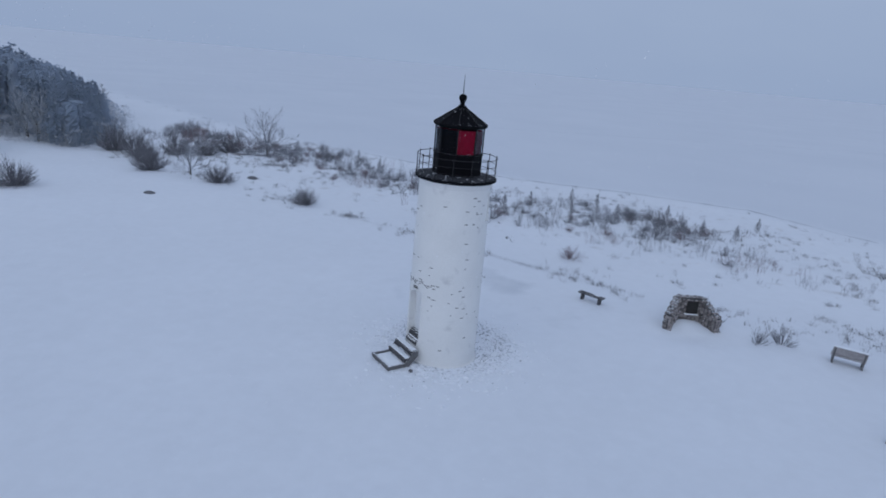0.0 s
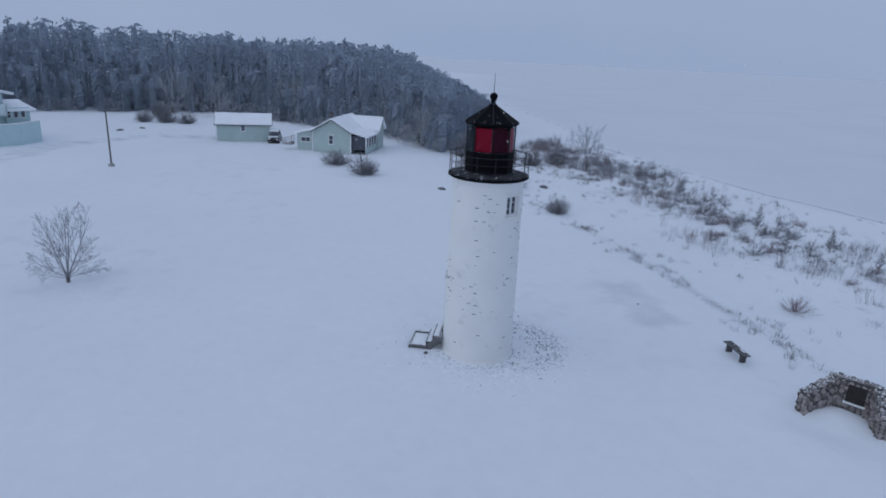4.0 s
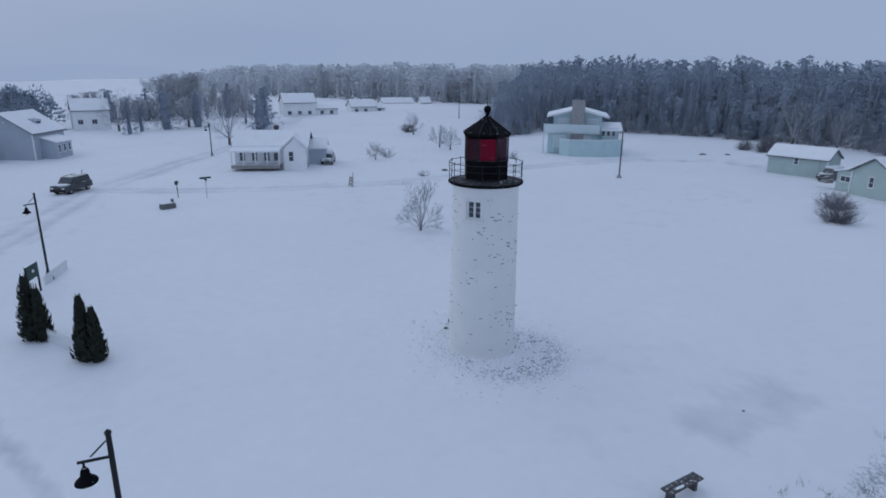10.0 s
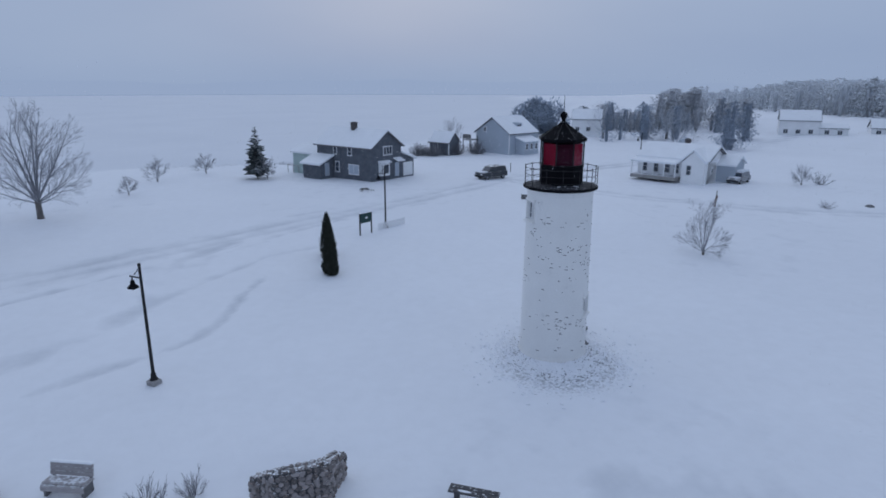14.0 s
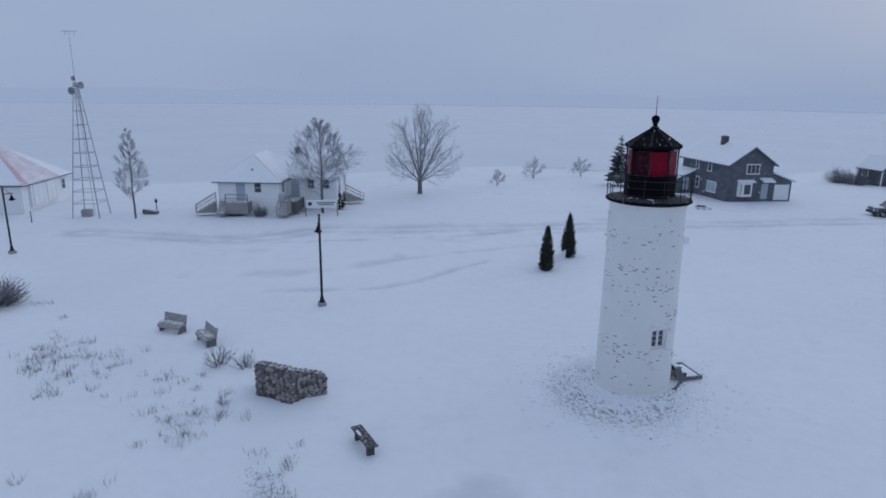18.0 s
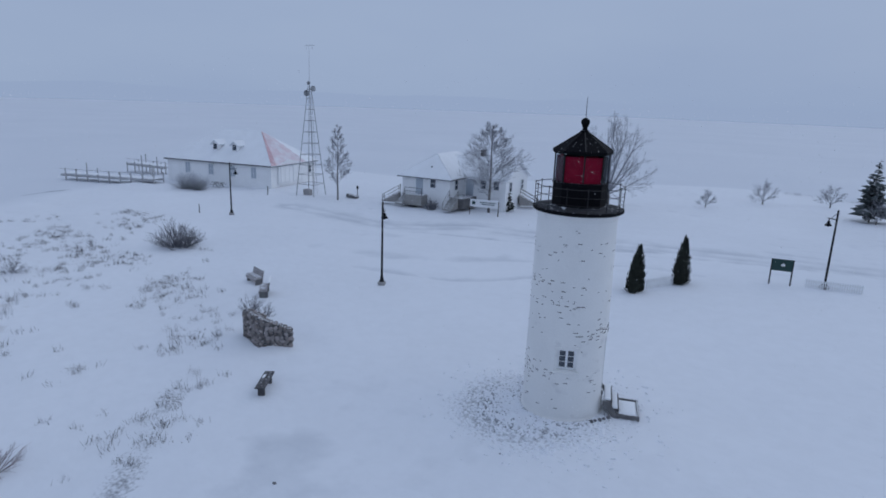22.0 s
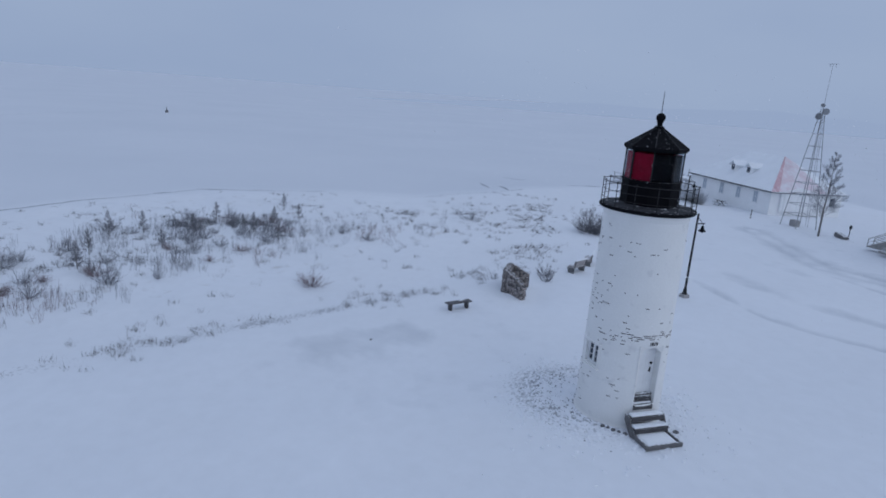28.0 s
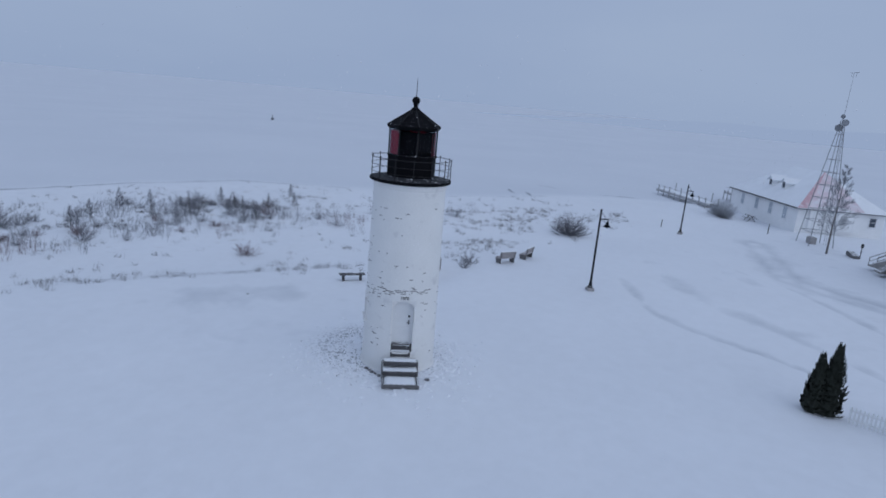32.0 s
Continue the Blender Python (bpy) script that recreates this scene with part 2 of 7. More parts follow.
PANE = bpy.data.materials.new("lantern_glass")
PANE.use_nodes = True
pn, pl = PANE.node_tree.nodes, PANE.node_tree.links
p_gl, p_tr, p_mx = pn.new("ShaderNodeBsdfGlossy"), pn.new("ShaderNodeBsdfTransparent"), pn.new("ShaderNodeMixShader")
p_gl.inputs["Roughness"].default_value = 0.08
p_tr.inputs["Color"].default_value = (0.90, 0.92, 0.94, 1)
p_fr, p_ml = pn.new("ShaderNodeFresnel"), pn.new("ShaderNodeMath")
p_fr.inputs["IOR"].default_value = 1.45
p_ml.operation = "MULTIPLY"
p_ml.inputs[1].default_value = 0.07
pl.new(p_fr.outputs[0], p_ml.inputs[0]); pl.new(p_ml.outputs[0], p_mx.inputs[0])
pl.new(p_tr.outputs[0], p_mx.inputs[1]); pl.new(p_gl.outputs[0], p_mx.inputs[2])
pl.new(p_mx.outputs[0], pn["Material Output"].inputs["Surface"])


# ---- mesh building ----
class Shape:
    """Vertices and faces gathered piece by piece."""
    def __init__(self):
        self.v, self.f = [], []

    def add(self, verts, faces):
        o = len(self.v)
        self.v += [tuple(p) for p in verts]
        self.f += [tuple(i + o for i in f) for f in faces]
        return self

    def box(self, c, s, rot=None, chamfer=0.0):
        hx, hy, hz = s[0] / 2, s[1] / 2, s[2] / 2
        if chamfer <= 0:
            vs = [(x, y, z) for z in (-hz, hz) for x, y in ((-hx, -hy), (hx, -hy), (hx, hy), (-hx, hy))]
            fs = [(3, 2, 1, 0), (4, 5, 6, 7), (0, 1, 5, 4), (1, 2, 6, 5), (2, 3, 7, 6), (3, 0, 4, 7)]
        else:
            k = min(chamfer, hx * 0.9, hy * 0.9, hz * 0.9)
            vs, fs = [], []
            for z, i in ((-hz, k), (-hz + k, 0), (hz - k, 0), (hz, k)):
                vs += [(-hx + i, -hy + i + (k if not i else 0) * 0, z), (hx - i, -hy + i, z), (hx - i, hy - i, z), (-hx + i, hy - i, z)]
            fs = [(3, 2, 1, 0), (12, 13, 14, 15)]
            for r in range(3):
                for j in range(4):
                    fs.append((r * 4 + j, r * 4 + (j + 1) % 4, r * 4 + 4 + (j + 1) % 4, r * 4 + 4 + j))
        m = Matrix.Translation(c) @ (rot.to_4x4() if rot else Matrix.Identity(4))
        return self.add([m @ Vector(p) for p in vs], fs)

    def tube(self, a, b, r0, r1=None, n=8, caps=True):
        r1 = r0 if r1 is None else r1
        a, b = Vector(a), Vector(b)
        q = (b - a).to_track_quat("Z", "Y")
        ring = [(math.cos(2 * math.pi * i / n), math.sin(2 * math.pi * i / n)) for i in range(n)]
        vs = [a + q @ Vector((r0 * x, r0 * y, 0)) for x, y in ring] + [b + q @ Vector((r1 * x, r1 * y, 0)) for x, y in ring]
        fs = [(i, (i + 1) % n, n + (i + 1) % n, n + i) for i in range(n)]
        if caps:
            fs += [tuple(range(n))[::-1], tuple(range(n, 2 * n))]
        return self.add(vs, fs)

    def lathe(self, profile, n=32, turn=0.0, c=(0, 0, 0)):
        vs = [(c[0] + r * math.cos(turn + 2 * math.pi * i / n), c[1] + r * math.sin(turn + 2 * math.pi * i / n), c[2] + z) for r, z in profile for i in range(n)]
        fs = [(k * n + i, k * n + (i + 1) % n, k * n + n + (i + 1) % n, k * n + n + i) for k in range(len(profile) - 1) for i in range(n)]
        fs += [tuple(range(n))[::-1], tuple(range((len(profile) - 1) * n, len(profile) * n))]
        return self.add(vs, fs)

    def extrude(self, outline, direction):
        """A closed prism from a planar outline."""
        n = len(outline)
        d = Vector(direction)
        vs = [Vector(p) for p in outline] + [Vector(p) + d for p in outline]
        fs = [(i, (i + 1) % n, n + (i + 1) % n, n + i) for i in range(n)] + [tuple(range(n))[::-1], tuple(range(n, 2 * n))]
        return self.add(vs, fs)

    def mesh(self, name, smooth=False):
        me = bpy.data.meshes.new(name)
        me.from_pydata(self.v, [], self.f)
        if smooth:
            me.polygons.foreach_set("use_smooth", [True] * len(me.polygons))
        me.update()
        return me


def part(name, shape, mat, parent=None, label="", smooth=False, at=None):
    me = shape if isinstance(shape, bpy.types.Mesh) else shape.mesh(name, smooth)
    if not me.materials:
        me.materials.append(mat)
    ob = new(name, me)
    ob.parent = parent
    if at is not None:
        ob.matrix_basis = at
    if label:
        tagged(ob, label)
    return ob


def thing(name, m, label, category, group="", kind=""):
    ob = new(name)
    ob.empty_display_size = 0.3
    ob.matrix_basis = m
    return tagged(ob, label, category, group, kind)


# ---- ground and ice ----
def hash2(ix, iy, seed):
    v = np.sin(ix * 127.1 + iy * 311.7 + seed * 74.7) * 43758.5453
    return v - np.floor(v)


def vnoise(x, y, seed=0):
    ix, iy = np.floor(x), np.floor(y)
    fx, fy = x - ix, y - iy
    fx, fy = fx * fx * (3 - 2 * fx), fy * fy * (3 - 2 * fy)
    a, b = hash2(ix, iy, seed), hash2(ix + 1, iy, seed)
    c, d = hash2(ix, iy + 1, seed), hash2(ix + 1, iy + 1, seed)
    return (a * (1 - fx) + b * fx) * (1 - fy) + (c * (1 - fx) + d * fx) * fy


SHORE = [(-320, 420), (-161.4, 224.8), (-65.0, 139.5), (-37.1, 110.7), (-3.3, 90.6), (9.9, 85.7), (25.3, 82.4), (38.4, 77.9), (47.3, 65.3), (51.7, 54.4), (58.2, 50.5), (62.5, 47.1), (70.0, 43.3), (78.6, 35.6), (86.1, 24.7), (99.9, 10.6), (97.7, -9.0), (82.7, -15.6), (71.9, -18.9), (51.2, -43.9), (39.1, -59.1), (28.2, -66.6), (7.6, -64.6), (-2.2, -61.3), (-21.7, -74.1), (-41.2, -95.4), (-64.8, -110.3), (-118.5, -144.4), (-214.7, -270.4), (-300, -500), (-1500, -700), (-1500, 600)]
ROADS = [([(-165.2, -73.2), (-98.3, -44.5), (-51.9, -34.3), (-28.1, -27.2), (-10.5, -17.0), (6.3, -9.8), (21.0, -2.4), (32.4, 2.8), (37.7, 10.2)], 2.4), ([(-28.1, -27.2), (-35.5, -9.6), (-48.0, 7.1), (-64.5, 17.6), (-81.0, 34.2), (-87.1, 48.7), (-78.9, 61.2)], 2.2), ([(54.2, 13.4), (43.9, 11.3), (37.7, 10.2)], 2.2)]
TRACKS = [([(34, 21.5), (31, 20.2), (27.5, 18.4), (24.5, 16.2), (22.5, 13.6), (20.8, 10.6), (19.8, 5), (19, 1.1), (14, -4)], 0.95, 1.15),
          ([(26, 22.6), (22, 20.8), (18.5, 19.0), (17, 17), (15.8, 14.2), (15, 12), (12.5, 7.5)], 0.80, 0.38),
          ([(37, 14.5), (35.9, 12.8), (34.7, 10.9), (32.2, 8.7), (27, 5.4), (20, 1.5), (10, -4.4), (2, -9.5)], 0.80, 0.40),
          ([(39.5, 9.6), (32.3, 3.8), (25.2, -2.1), (16.1, -7.9), (9.3, -12.5), (-2.2, -16.5)], 0.70, 0.55),
          ([(21.1, 11.8), (19.8, 10.1), (16.7, 7.1), (11.9, 2.5), (7.1, 1.1)], 0.55, 0.55)]
TOWER = (0.29, 28.55)


def to_segments(x, y, pts, closed=False):
    d = np.full(x.shape, 1e9)
    pts = pts + pts[:1] if closed else pts
    for (ax, ay), (bx, by) in zip(pts, pts[1:]):
        ux, uy = bx - ax, by - ay
        t = np.clip(((x - ax) * ux + (y - ay) * uy) / (ux * ux + uy * uy), 0, 1)
        d = np.minimum(d, np.hypot(x - ax - t * ux, y - ay - t * uy))
    return d


def inside(x, y, pts):
    hit = np.zeros(x.shape, bool)
    for (ax, ay), (bx, by) in zip(pts, pts[1:] + pts[:1]):
        cond = (ay > y) != (by > y)
        xs = (bx - ax) * (y - ay) / (by - ay if by != ay else 1e-9) + ax
        hit ^= cond & (x < xs)
    return hit


def smooth01(a, b, v):
    t = np.clip((v - a) / (b - a), 0, 1)
    return t * t * (3 - 2 * t)


def shore_distance(x, y):
    """Metres inland of the waterline; negative on the ice."""
    d = to_segments(x, y, SHORE, True) + 1.6 * (vnoise(x / 7, y / 7, 3) - 0.5)
    return np.where(inside(x, y, SHORE), d, -d)


def packed_road(x, y):
    k = np.zeros(x.shape)
    for pts, w in ROADS:
        d = to_segments(x, y, pts)
        lane = smooth01(w + 1.6, w - 0.4, d)
        rut = np.exp(-((d - w * 0.45) / 0.5) ** 2)
        k = np.maximum(k, 0.40 * lane + 0.42 * rut * lane)
    for j, (pts, deep, wide) in enumerate(TRACKS):
        d = to_segments(x, y, pts) + 0.5 * (vnoise(x / 2.5, y / 2.5, 70 + j) - 0.5)
        k = np.maximum(k, deep * np.exp(-(d / wide) ** 2) * smooth01(0.0, 0.45, vnoise(x / 4, y / 4, 80 + j)))
    return k * (0.55 + 0.6 * vnoise(x / 5, y / 5, 8))


def wind_streaks(x, y):
    """Long low ridges that the wind has combed into the snow by the road."""
    a, b = 0.80 * x + 0.60 * y, -0.60 * x + 0.80 * y
    near = to_segments(x, y, ROADS[0][0])
    return smooth01(0.55, 0.9, vnoise(a / 9, b / 1.1, 91)) * smooth01(15, 3, near)


def height(x, y):
    x, y = np.asarray(x, float), np.asarray(y, float)
    s = shore_distance(x, y)
    land = smooth01(-0.5, 3.0, s)
    drift = 0.15 * (vnoise(x / 14, y / 9, 1) - 0.5) + 0.05 * (vnoise((x + y) / 5, (x - y) / 2.2, 2) - 0.5)
    side = smooth01(46, 52, y + 0.55 * x) * smooth01(-60, -25, x)
    beach = smooth01(48, 58, y + 0.4 * x) * smooth01(-60, -25, x)
    hum = beach * (0.30 * (vnoise(x / 3.2, y / 3.2, 4) - 0.5) + 0.16 * (vnoise(x / 1.1, y / 1.1, 5) - 0.5))
    d = np.hypot(x - TOWER[0], y - TOWER[1])
    rough = np.exp(-(d / 5.0) ** 2) * 0.10 * (vnoise(x / 0.9, y / 0.9, 6) - 0.5)
    level = -0.40 + 0.22 * smooth01(9, 2.5, d) + 0.26 * np.exp(-((x + 12) ** 2 + (y + 14) ** 2) / 24 ** 2) - 0.40 * smooth01(-15, -60, x) * smooth01(20, 60, y) - 0.22 * side
    rise = 2.2 * smooth01(-95, -190, x)
    hollow = -0.22 * np.exp(-(((x - 15.2) / 2.6) ** 2 + ((y - 34.0) / 1.0) ** 2)) + 0.42 * np.exp(-(((x - 15.3) / 1.0) ** 2 + ((y - 35.5) / 0.6) ** 2)) + 0.30 * np.exp(-(((x - 16.2) / 0.9) ** 2 + ((y - 37.1) / 0.6) ** 2))
    z = land * (level + drift + hum + rough + rise + hollow - 0.16 * packed_road(x, y) + 0.07 * wind_streaks(x, y)) - 0.95 * (1 - land)
    return z


def axis(lo, hi, a, b, step):
    mid = np.arange(a, b + step, step)
    out, s, v = [], step, b
    while v < hi:
        s *= 1.12
        v += s
        out.append(v)
    low, s, v = [], step, a
    while v > lo:
        s *= 1.12
        v -= s
        low.append(v)
    return np.array(low[::-1] + list(mid) + out)


gx, gy = axis(-4000, 4000, -70, 82, 0.6), axis(-4000, 4000, -62, 92, 0.6)
GX, GY = np.meshgrid(gx, gy)
GZ = height(GX, GY)
nx, ny = len(gx), len(gy)
ground_mesh = bpy.data.meshes.new("ground")
idx = np.arange(nx * ny).reshape(ny, nx)
quads = np.stack([idx[:-1, :-1], idx[:-1, 1:], idx[1:, 1:], idx[1:, :-1]], -1).reshape(-1, 4)
ground_mesh.vertices.add(nx * ny)
ground_mesh.vertices.foreach_set("co", np.stack([GX, GY, GZ], -1).ravel())
ground_mesh.loops.add(quads.size)
ground_mesh.loops.foreach_set("vertex_index", quads.ravel())
ground_mesh.polygons.add(len(quads))
ground_mesh.polygons.foreach_set("loop_start", np.arange(0, quads.size, 4))
ground_mesh.polygons.foreach_set("use_smooth", np.ones(len(quads), bool))
ground_mesh.update(calc_edges=True)
bare = ground_mesh.attributes.new("bare", "FLOAT", "POINT")
tower_d = np.hypot(GX - TOWER[0], GY - TOWER[1])
tower_a = np.arctan2(GY - TOWER[1], GX - TOWER[0])
lee = (0.5 + 0.5 * np.cos(tower_a - 1.2)) ** 2
scour = smooth01(6.4, 1.9, tower_d * (1.25 - 0.40 * lee)) * (0.40 + 0.42 * lee)
drift_line = np.where(GX < 14, np.abs(GY - (50.0 - 0.66 * GX)), np.abs(GY - (41.0 - 0.32 * (GX - 14))) / 2.2)
scuff = np.where(GX < 14, 0.52, 0.26) * np.exp(-(drift_line / 1.1) ** 2) * smooth01(-30, -12, GX) * smooth01(36, 28, GX) * (0.35 + 0.9 * vnoise(GX / 3.0, GY / 3.0, 51))
bare.data.foreach_set("value", np.clip(np.maximum(scour, scuff), 0, 1).ravel())
pack = ground_mesh.attributes.new("packed", "FLOAT", "POINT")
along, across = (GX - 3.0) * -0.75 + (GY - 41.6) * 0.66, (GX - 3.0) * 0.66 + (GY - 41.6) * 0.75
crust = 0.50 * smooth01(5.2, 3.2, np.abs(along) + 1.2 * (vnoise(GX / 1.5, GY / 1.5, 61) - 0.5)) * smooth01(2.2, 1.0, np.abs(across) + 1.0 * (vnoise(GX / 1.2, GY / 1.2, 62) - 0.5))
broad = 0.22 * smooth01(0.50, 0.80, vnoise((GX + 0.4 * GY) / 17, GY / 9, 63))
pack.data.foreach_set("value", np.clip(np.maximum(np.maximum(packed_road(GX, GY), crust), np.maximum(broad, 0.30 * wind_streaks(GX + 0.5, GY - 0.7))) * smooth01(0, 4, shore_distance(GX, GY)), 0, 1).ravel())
beachy = ground_mesh.attributes.new("beach", "FLOAT", "POINT")
bs = smooth01(48, 58, GY + 0.4 * GX) * smooth01(-60, -25, GX) * smooth01(1, 5, shore_distance(GX, GY)) * smooth01(60, 40, GX)
beachy.data.foreach_set("value", bs.ravel())

icy = ground_mesh.attributes.new("ice", "FLOAT", "POINT")
icy.data.foreach_set("value", smooth01(2.0, -4.0, shore_distance(GX, GY)).ravel())
SNOWFIELD = material("snow_field", (0.84, 0.86, 0.90), 0.75, vary=0.04, scale=0.10, fine=1.4, bump=0.4, dist=0.10)
sn, sl = SNOWFIELD.node_tree.nodes, SNOWFIELD.node_tree.links
sb = sn["Principled BSDF"]
s_geo = sn.new("ShaderNodeNewGeometry")
snow_col = sb.inputs["Base Color"].links[0].from_socket
for attr, scl, lo, hi, colour in (("ice", 0.03, 0.1, 1.9, (0.68, 0.71, 0.765)), ("packed", 0.5, 0.75, 1.45, (0.58, 0.61, 0.66)), ("bare", 7.0, 0.86, 1.30, (0.19, 0.20, 0.225)), ("beach", 0.8, 1.60, 1.95, (0.46, 0.44, 0.42))):
    at = sn.new("ShaderNodeAttribute")
    at.attribute_name = attr
    nz = sn.new("ShaderNodeTexNoise")
    nz.inputs["Scale"].default_value, nz.inputs["Detail"].default_value = scl, 6
    sl.new(s_geo.outputs["Position"], nz.inputs["Vector"])
    sm = sn.new("ShaderNodeMath")
    sl.new(at.outputs["Fac"], sm.inputs[0]); sl.new(nz.outputs["Fac"], sm.inputs[1])
    sr = sn.new("ShaderNodeMapRange")
    sr.inputs["From Min"].default_value, sr.inputs["From Max"].default_value = lo, hi
    sl.new(sm.outputs[0], sr.inputs["Value"])
    mx = sn.new("ShaderNodeMix")
    mx.data_type = "RGBA"
    sl.new(sr.outputs[0], mx.inputs[0]); sl.new(snow_col, mx.inputs[6])
    mx.inputs[7].default_value = (*colour, 1)
    snow_col = mx.outputs[2]
sl.new(snow_col, sb.inputs["Base Color"])
ground_mesh.materials.append(SNOWFIELD)
ground = tagged(new("ground", ground_mesh), "wind-drifted snow on land, beach and frozen lake", "snow ground", kind="structure")


def gz(x, y):
    return float(height(np.array([x]), np.array([y]))[0])


# ---- lighthouse ----
def on_wall(angle, r, z, c=TOWER):
    a = radians(angle)
    return Vector((c[0] + r * math.cos(a), c[1] + r * math.sin(a), z))


def wall_frame(angle, r, z):
    """Local x to the right as one faces the wall, y into it, z up."""
    a = radians(angle)
    out = Vector((math.cos(a), math.sin(a), 0))
    right = Vector((-out.y, out.x, 0))
    m = Matrix((right, -out, Vector((0, 0, 1)))).transposed().to_4x4()
    m.translation = Vector((r * math.cos(a), r * math.sin(a), z))
    return m


def tower_radius(z):
    return 1.78 - 0.10 * min(max(z, 0) / 8.5, 1)


def build_tower():
    root = thing("lighthouse", Matrix.Translation((TOWER[0], TOWER[1], 0)), "round white-painted brick lighthouse with black lantern in the snow", "lighthouse")
    # shaft: a ring grid with openings for door and windows
    holes = [(-145.0, 0.50, 0.95, 3.45), (128.0, 0.41, 2.18, 3.10), (-6.0, 0.41, 7.20, 8.16)]
    N = 144
    zs = sorted(set([-0.4, 0.0, 0.22, 0.95, 1.4, 2.0, 2.18, 2.6, 3.10, 3.2, 3.45, 4.2, 5.0, 5.8, 6.6, 7.20, 7.6, 8.16, 8.45, 8.80]))
    s = Shape()
    for z in zs:
        for i in range(N):
            a = 2 * math.pi * i / N
            r = tower_radius(z)
            s.v.append((r * math.cos(a), r * math.sin(a), z))
    open_cells = {}
    for k in range(len(zs) - 1):
        zc = (zs[k] + zs[k + 1]) / 2
        for i in range(N):
            ac = 360 * (i + 0.5) / N
            cut = False
            for h, (ang, half, lo, hi) in enumerate(holes):
                da = (ac - ang + 180) % 360 - 180
                if lo < zc < hi and abs(da) < math.degrees(math.asin(half / tower_radius(zc))):
                    cut = True
            if not cut:
                s.f.append((k * N + i, k * N + (i + 1) % N, k * N + N + (i + 1) % N, k * N + N + i))
    part("tower_wall", s, PAINT, root, smooth=True)
    # plinth and cornice
    part("plinth", Shape().lathe([(1.87, -0.4), (1.85, -0.16), (1.79, -0.06)], 64), PAINT, root, smooth=False)
    part("cornice", Shape().lathe([(1.675, 8.52), (1.70, 8.57), (1.72, 8.70), (1.75, 8.79)], 64), PAINT, root)
    # reveals and windows
    for ang, half, lo, hi in holes[1:]:
        f = wall_frame(ang, tower_radius((lo + hi) / 2), 0)
        d = 0.26
        rev = Shape()
        for cx, cz, sx, sz in ((-half - 0.03, (lo + hi) / 2, 0.08, hi - lo + 0.16), (half + 0.03, (lo + hi) / 2, 0.08, hi - lo + 0.16), (0, hi + 0.03, 2 * half, 0.08), (0, lo - 0.03, 2 * half, 0.08)):
            rev.box((cx, d / 2 + 0.03, cz), (sx, d + 0.02, sz))
        w = part("window", rev, PAINT, root, at=f)
        fr = Shape()
        for cx, cw in ((-half + 0.055, 0.11), (0, 0.10), (half - 0.055, 0.11)):
            fr.box((cx, 0.17, (lo + hi) / 2), (cw, 0.06, hi - lo), chamfer=0.012)
        for cz in (lo + 0.045, hi - 0.045):
            fr.box((0, 0.17, cz), (2 * half, 0.062, 0.09), chamfer=0.012)
        part("window_frame", fr, WHITEWOOD, w)
        for sx in (-1, 1):
            cx = sx * (half - 0.06) / 2
            part("pane", Shape().box((cx, 0.195, (lo + hi) / 2), (half - 0.15, 0.012, hi - lo - 0.16)), GLASS, w)
            for k in (1, 2):
                part("muntin", Shape().box((cx, 0.182, lo + 0.08 + (hi - lo - 0.16) * k / 3), (half - 0.15, 0.014, 0.018)), WHITEWOOD, w)
        part("window_sill", Shape().box((0, 0.02, lo - 0.10), (2 * half + 0.3, 0.20, 0.09), chamfer=0.02), PAINT, w)
        part("lintel", Shape().box((0, 0.05, hi + 0.10), (2 * half + 0.26, 0.12, 0.08), chamfer=0.02), PAINT, w)
    # door recess with arched head
    ang, half, lo, hi = holes[0]
    f = wall_frame(ang, tower_radius(2), 0)
    depth = 0.5
    rec = Shape()
    for sx in (-1, 1):
        rec.box((sx * (half + 0.03), depth / 2 + 0.06, (lo + hi) / 2), (0.08, depth, hi - lo + 0.1))
    rec.box((0, depth / 2 + 0.10, hi + 0.03), (2 * half + 0.1, depth - 0.1, 0.08))
    arch = [(-half, 0.08, hi), (-half, 0.08, hi - 0.38)]
    for k in range(13):
        a = math.pi - math.pi * k / 12
        arch.append((half * math.cos(a), 0.08, hi - 0.38 + 0.34 * math.sin(a)))
    arch += [(half, 0.08, hi)]
    rec.extrude(arch, (0, 0.25, 0))
    door = part("door", rec, PAINT, root, at=f)
    leaf = Shape().box((0, 0.42, 2.36), (2 * half - 0.02, 0.05, 2.14), chamfer=0.01)
    for pz, ph in ((1.75, 0.7), (2.75, 0.85)):
        for sx in (-1, 1):
            leaf.box((sx * 0.22, 0.392, pz), (0.30, 0.02, ph), chamfer=0.008)
    part("door_leaf", leaf, WHITEWOOD, door, "white painted panelled door")
    part("door_handle", Shape().box((0.30, 0.375, 2.32), (0.05, 0.03, 0.22), chamfer=0.01).tube((0.30, 0.35, 2.30), (0.20, 0.33, 2.30), 0.018), IRON, door, "black door latch")
    part("lock", Shape().tube((0.30, 0.38, 2.62), (0.30, 0.33, 2.62), 0.05, n=10), IRON, door)
    part("threshold", Shape().box((0, 0.38, 1.25), (1.0, 0.28, 0.09), chamfer=0.01), WOODGREY, door)
    cu = bpy.data.curves.new("year", "FONT")
    cu.body, cu.size, cu.extrude, cu.align_x, cu.align_y = "1870", 0.20, 0.008, "CENTER", "CENTER"
    cu.materials.append(IRON)
    yr = new("year_numerals", cu)
    yr.parent = root
    yr.matrix_basis = wall_frame(ang, tower_radius(3.6) + 0.012, 3.60) @ pose(0, 0, 0, 90)
    tagged(yr, "black iron year numerals 1870")
